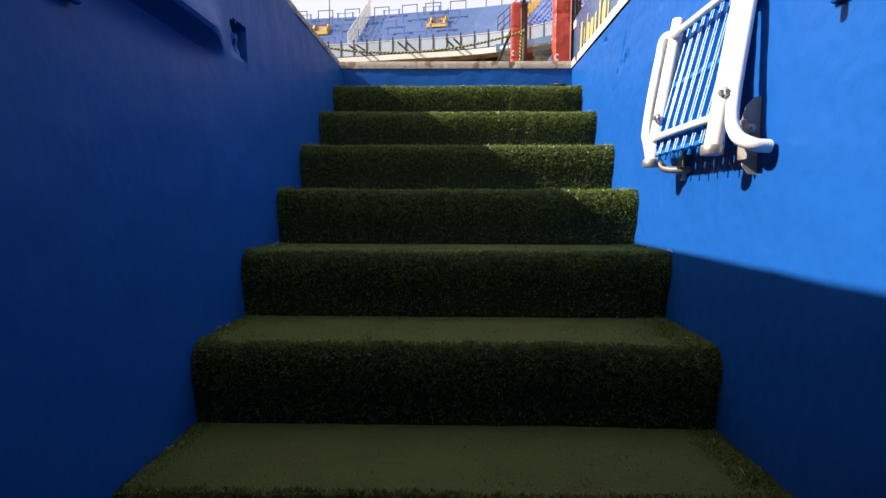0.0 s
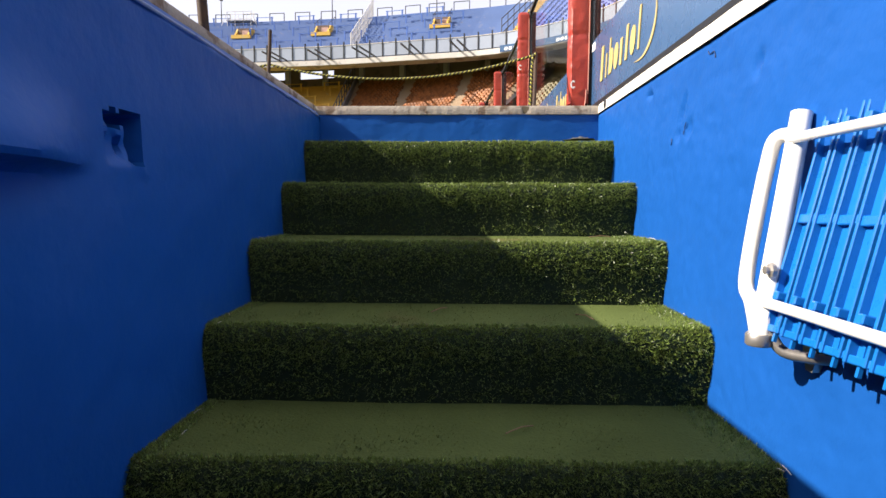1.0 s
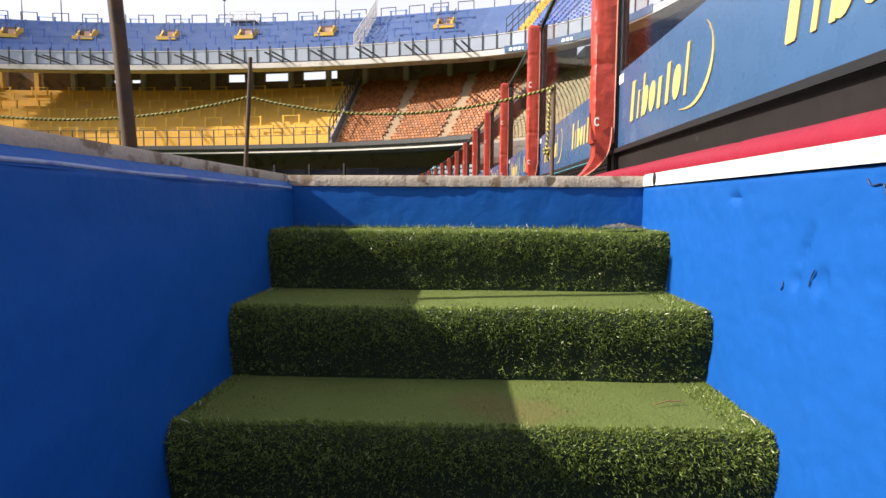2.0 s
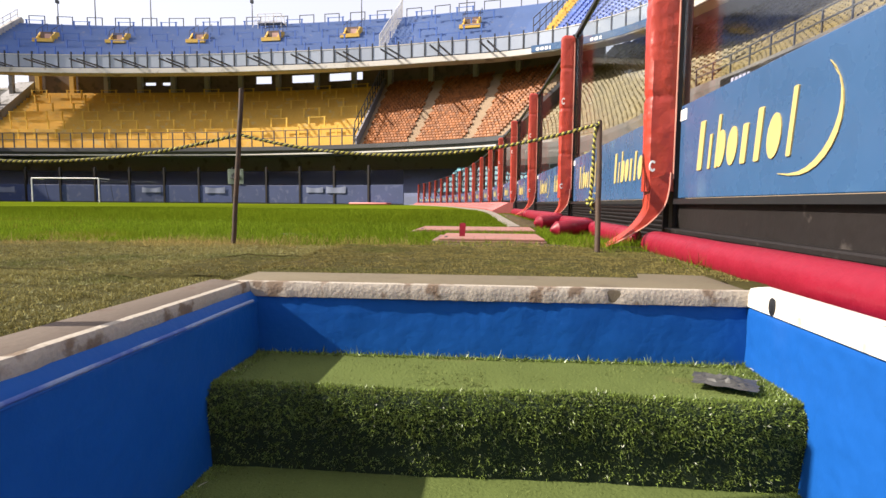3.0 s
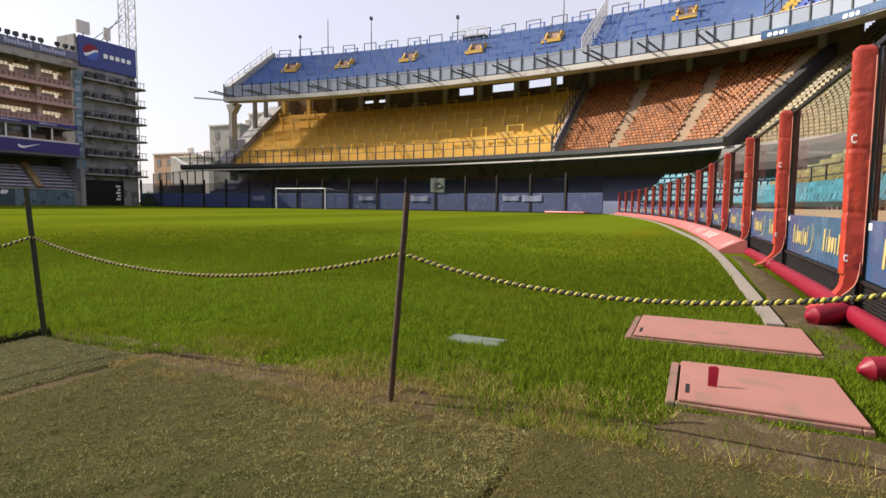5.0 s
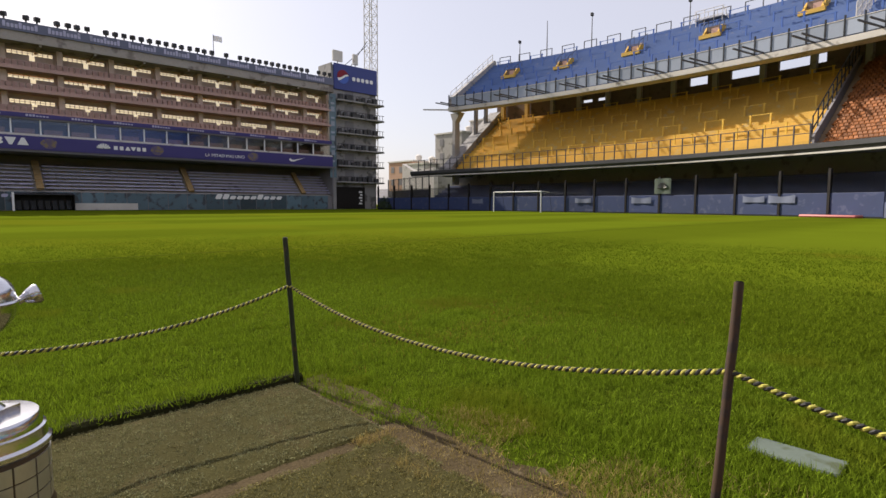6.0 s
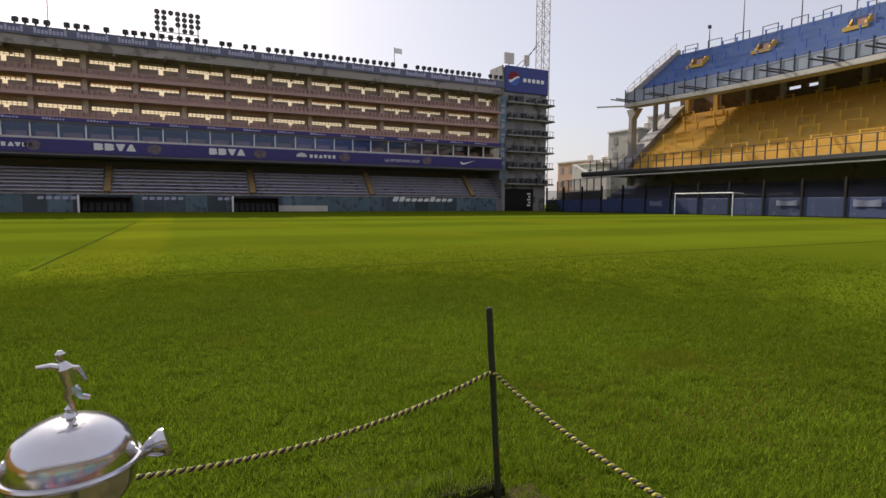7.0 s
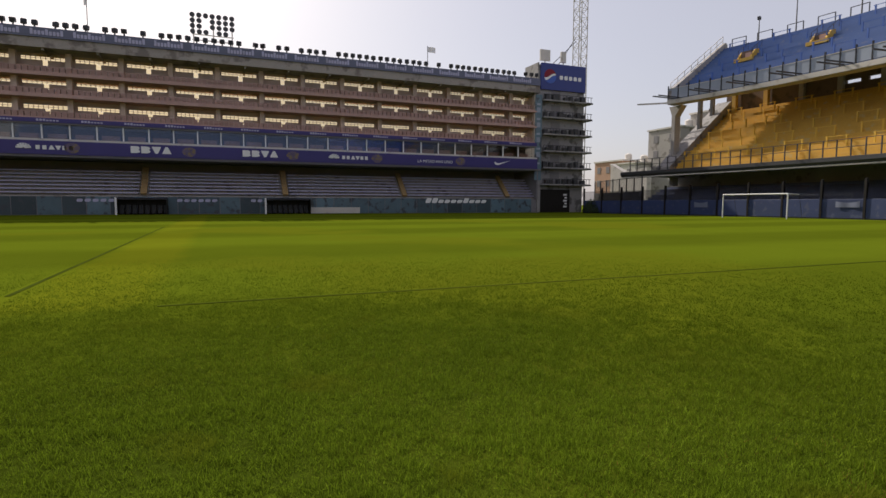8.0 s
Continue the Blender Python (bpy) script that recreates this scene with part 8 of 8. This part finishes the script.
    # roof lamps
    for yy, w in ((ya + 1.6, 1.9), (ya + 5.2, 1.0)):
        lb = part("roof_lamp", Shape().box(-0.2, 0.2, -w / 2, w / 2, 0.9, 2.7, bevel=0.06), M_PALE, st, "pale roof floodlight box", at=Matrix.Translation((x1 - 0.8, yy, 24.3)))
        part("lamp_leg", Shape().box(-0.06, 0.06, -0.06, 0.06, 0, 0.92), M_LAMP, lb)


tower()


def mast():
    ob = thing("lattice_mast", "pale lattice steel mast with stay wires", "mast", at=Matrix.Translation((-85.0, 60.3, 0)))
    w = 0.85
    for sx in (-1, 1):
        for sy in (-1, 1):
            part("leg", Shape().tube([(sx * w, sy * w, 0), (sx * w, sy * w, 48)], 0.09, 6), M_PALE, ob)
    for k in range(30):
        z = 1.6 * k
        for a, b in (((-w, -w), (w, -w)), ((w, -w), (w, w)), ((w, w), (-w, w)), ((-w, w), (-w, -w))):
            p, q = (a, b) if k % 2 else (b, a)
            part("diagonal", Shape().tube([(*p, z), (*q, z + 1.6)], 0.045, 5), M_PALE, ob)
            part("crossbar", Shape().tube([(*a, z), (*b, z)], 0.04, 5), M_PALE, ob)
    for dy in (-6.5, -5.0):
        part("stay_wire", Shape().tube([(0, dy, 24.6), (0, -0.8, 33.0 + 0.5 * dy)], 0.06, 5), M_LAMP, ob)


mast()

# ---- between the stands: houses, fence, shrub ----


def house(x, y, w, d, h, material, label, rows):
    ob = thing("house", label, "house", "far houses", at=Matrix.Translation((x, y, 0)))
    part("wall", Shape().box(-w / 2, w / 2, -d / 2, d / 2, 0, h), material, ob)
    part("roof", Shape().box(-w / 2 - 0.2, w / 2 + 0.2, -d / 2 - 0.2, d / 2 + 0.2, h, h + 0.3), M_PALE, ob)
    me = Shape().box(-0.55, 0.55, -0.06, 0.06, 0, 1.4).mesh("window", M_DARK)
    for r in range(rows):
        n = max(1, int(w / 3))
        for k in range(n):
            part("window", me, parent=ob, at=Matrix.Translation((-w / 2 + w * (k + 0.5) / n, -d / 2, h - 2.4 - 2.9 * r)))
    part("tank", Shape().lathe([(0.7, h + 0.3), (0.75, h + 1.6), (0.3, h + 1.9)], 12, (w * 0.2, 0, 0)), M_PALE, ob, smooth=True)


house(-101, 84, 9, 8, 10.6, M_HOUSE, "reddish rendered house behind the ground", 2)
house(-91.5, 80, 7, 8, 9.4, M_PALE, "pale low house behind the ground", 1)
house(-84.5, 84, 8, 9, 15.6, M_CONC, "grey block of flats behind the stand", 3)
house(-80.0, 90, 8, 9, 18.6, M_CONC, "grey block of flats with flat roof", 3)


def corner_bits():
    solid("ramp_wall", Shape().prism([(0, 0, 0), (9, 0, 0), (9, 0, 7.5), (3.5, 0, 7.0), (0, 0, 8.6)], (-83.0, 66.0, 0), (-83.0, 67.0, 0)), M_PALE, "pale curved ramp wall beside the stand", kind="structure")
    fn = thing("corner_fence", "tall dark mesh fence in the corner of the ground", "fence")
    me = Shape().box(-0.06, 0.06, -0.06, 0.06, 0, 5.4).mesh("fence_post", M_LAMP)
    for k in range(8):
        part("fence_post", me, parent=fn, at=Matrix.Translation((-81.5 + 2.4 * k, 61.5 - 0.7 * k, 0)))
    part("fence_board", Shape().box(0, 17.5, -0.04, 0.04, 0.0, 3.3), M_LAMP, fn, "dark boarding on the lower fence", at=Matrix.Translation((-81.5, 61.4, 0)) @ Matrix.Rotation(math.atan2(-4.9, 16.8), 4, "Z"))
    for z in (0.1, 2.7, 5.3):
        part("fence_rail", Shape().tube([(-81.5, 61.5, z), (-64.7, 56.6, z)], 0.05, 6), M_LAMP, fn)
    wires = Shape()
    for k in range(70):
        u = k / 69
        wires.tube([(-81.5 + 16.8 * u, 61.5 - 4.9 * u, 0.1), (-81.5 + 16.8 * u, 61.5 - 4.9 * u, 5.3)], 0.018, 4)
    ob = part("wire_mesh", wires, M_LAMP, fn)
    ob["kind"] = "stuff"
    rr = random.Random(8)
    sh = Shape()
    for k in range(1400):
        a, b = rr.uniform(0, 6.28), rr.random() ** 0.5
        p = Vector((1.7 * b * math.cos(a), 1.1 * b * math.sin(a), 0.3 + 2.0 * (1 - b * b) * rr.random() + 0.3 * noise.noise(Vector((a, b * 3, 0)))))
        q = Euler((rr.uniform(0, 6), rr.uniform(0, 6), rr.uniform(0, 6))).to_matrix()
        sh.add([p + q @ Vector(c) for c in ((-0.12, 0, 0), (0, -0.05, 0), (0.12, 0, 0), (0, 0.05, 0))], [(0, 1, 2, 3)])
    t = thing("shrub", "dark low shrub in the corner of the ground", "shrub", at=Matrix.Translation((-74.0, 55.0, 0.05)))
    part("crown", sh, M_LEAF, t)
    part("trunk", Shape().tube([(0, 0, 0), (0.05, 0.02, 0.8)], 0.08, 8), M_WOOD, t)


corner_bits()

# ---- plain closing stand behind the camera ----


def north_side():
    # never in view: added to give bounce light and something to reflect
    sh = Shape()
    for k in range(24):
        sh.box(-90, 30, -64.0 - 0.9 * (k + 1), -64.0 - 0.9 * k, 0, 3.0 + 0.75 * k)
    solid("wall_north", sh, M_YEL, "unseen plain yellow terrace added for bounce and reflections", kind="structure")


north_side()
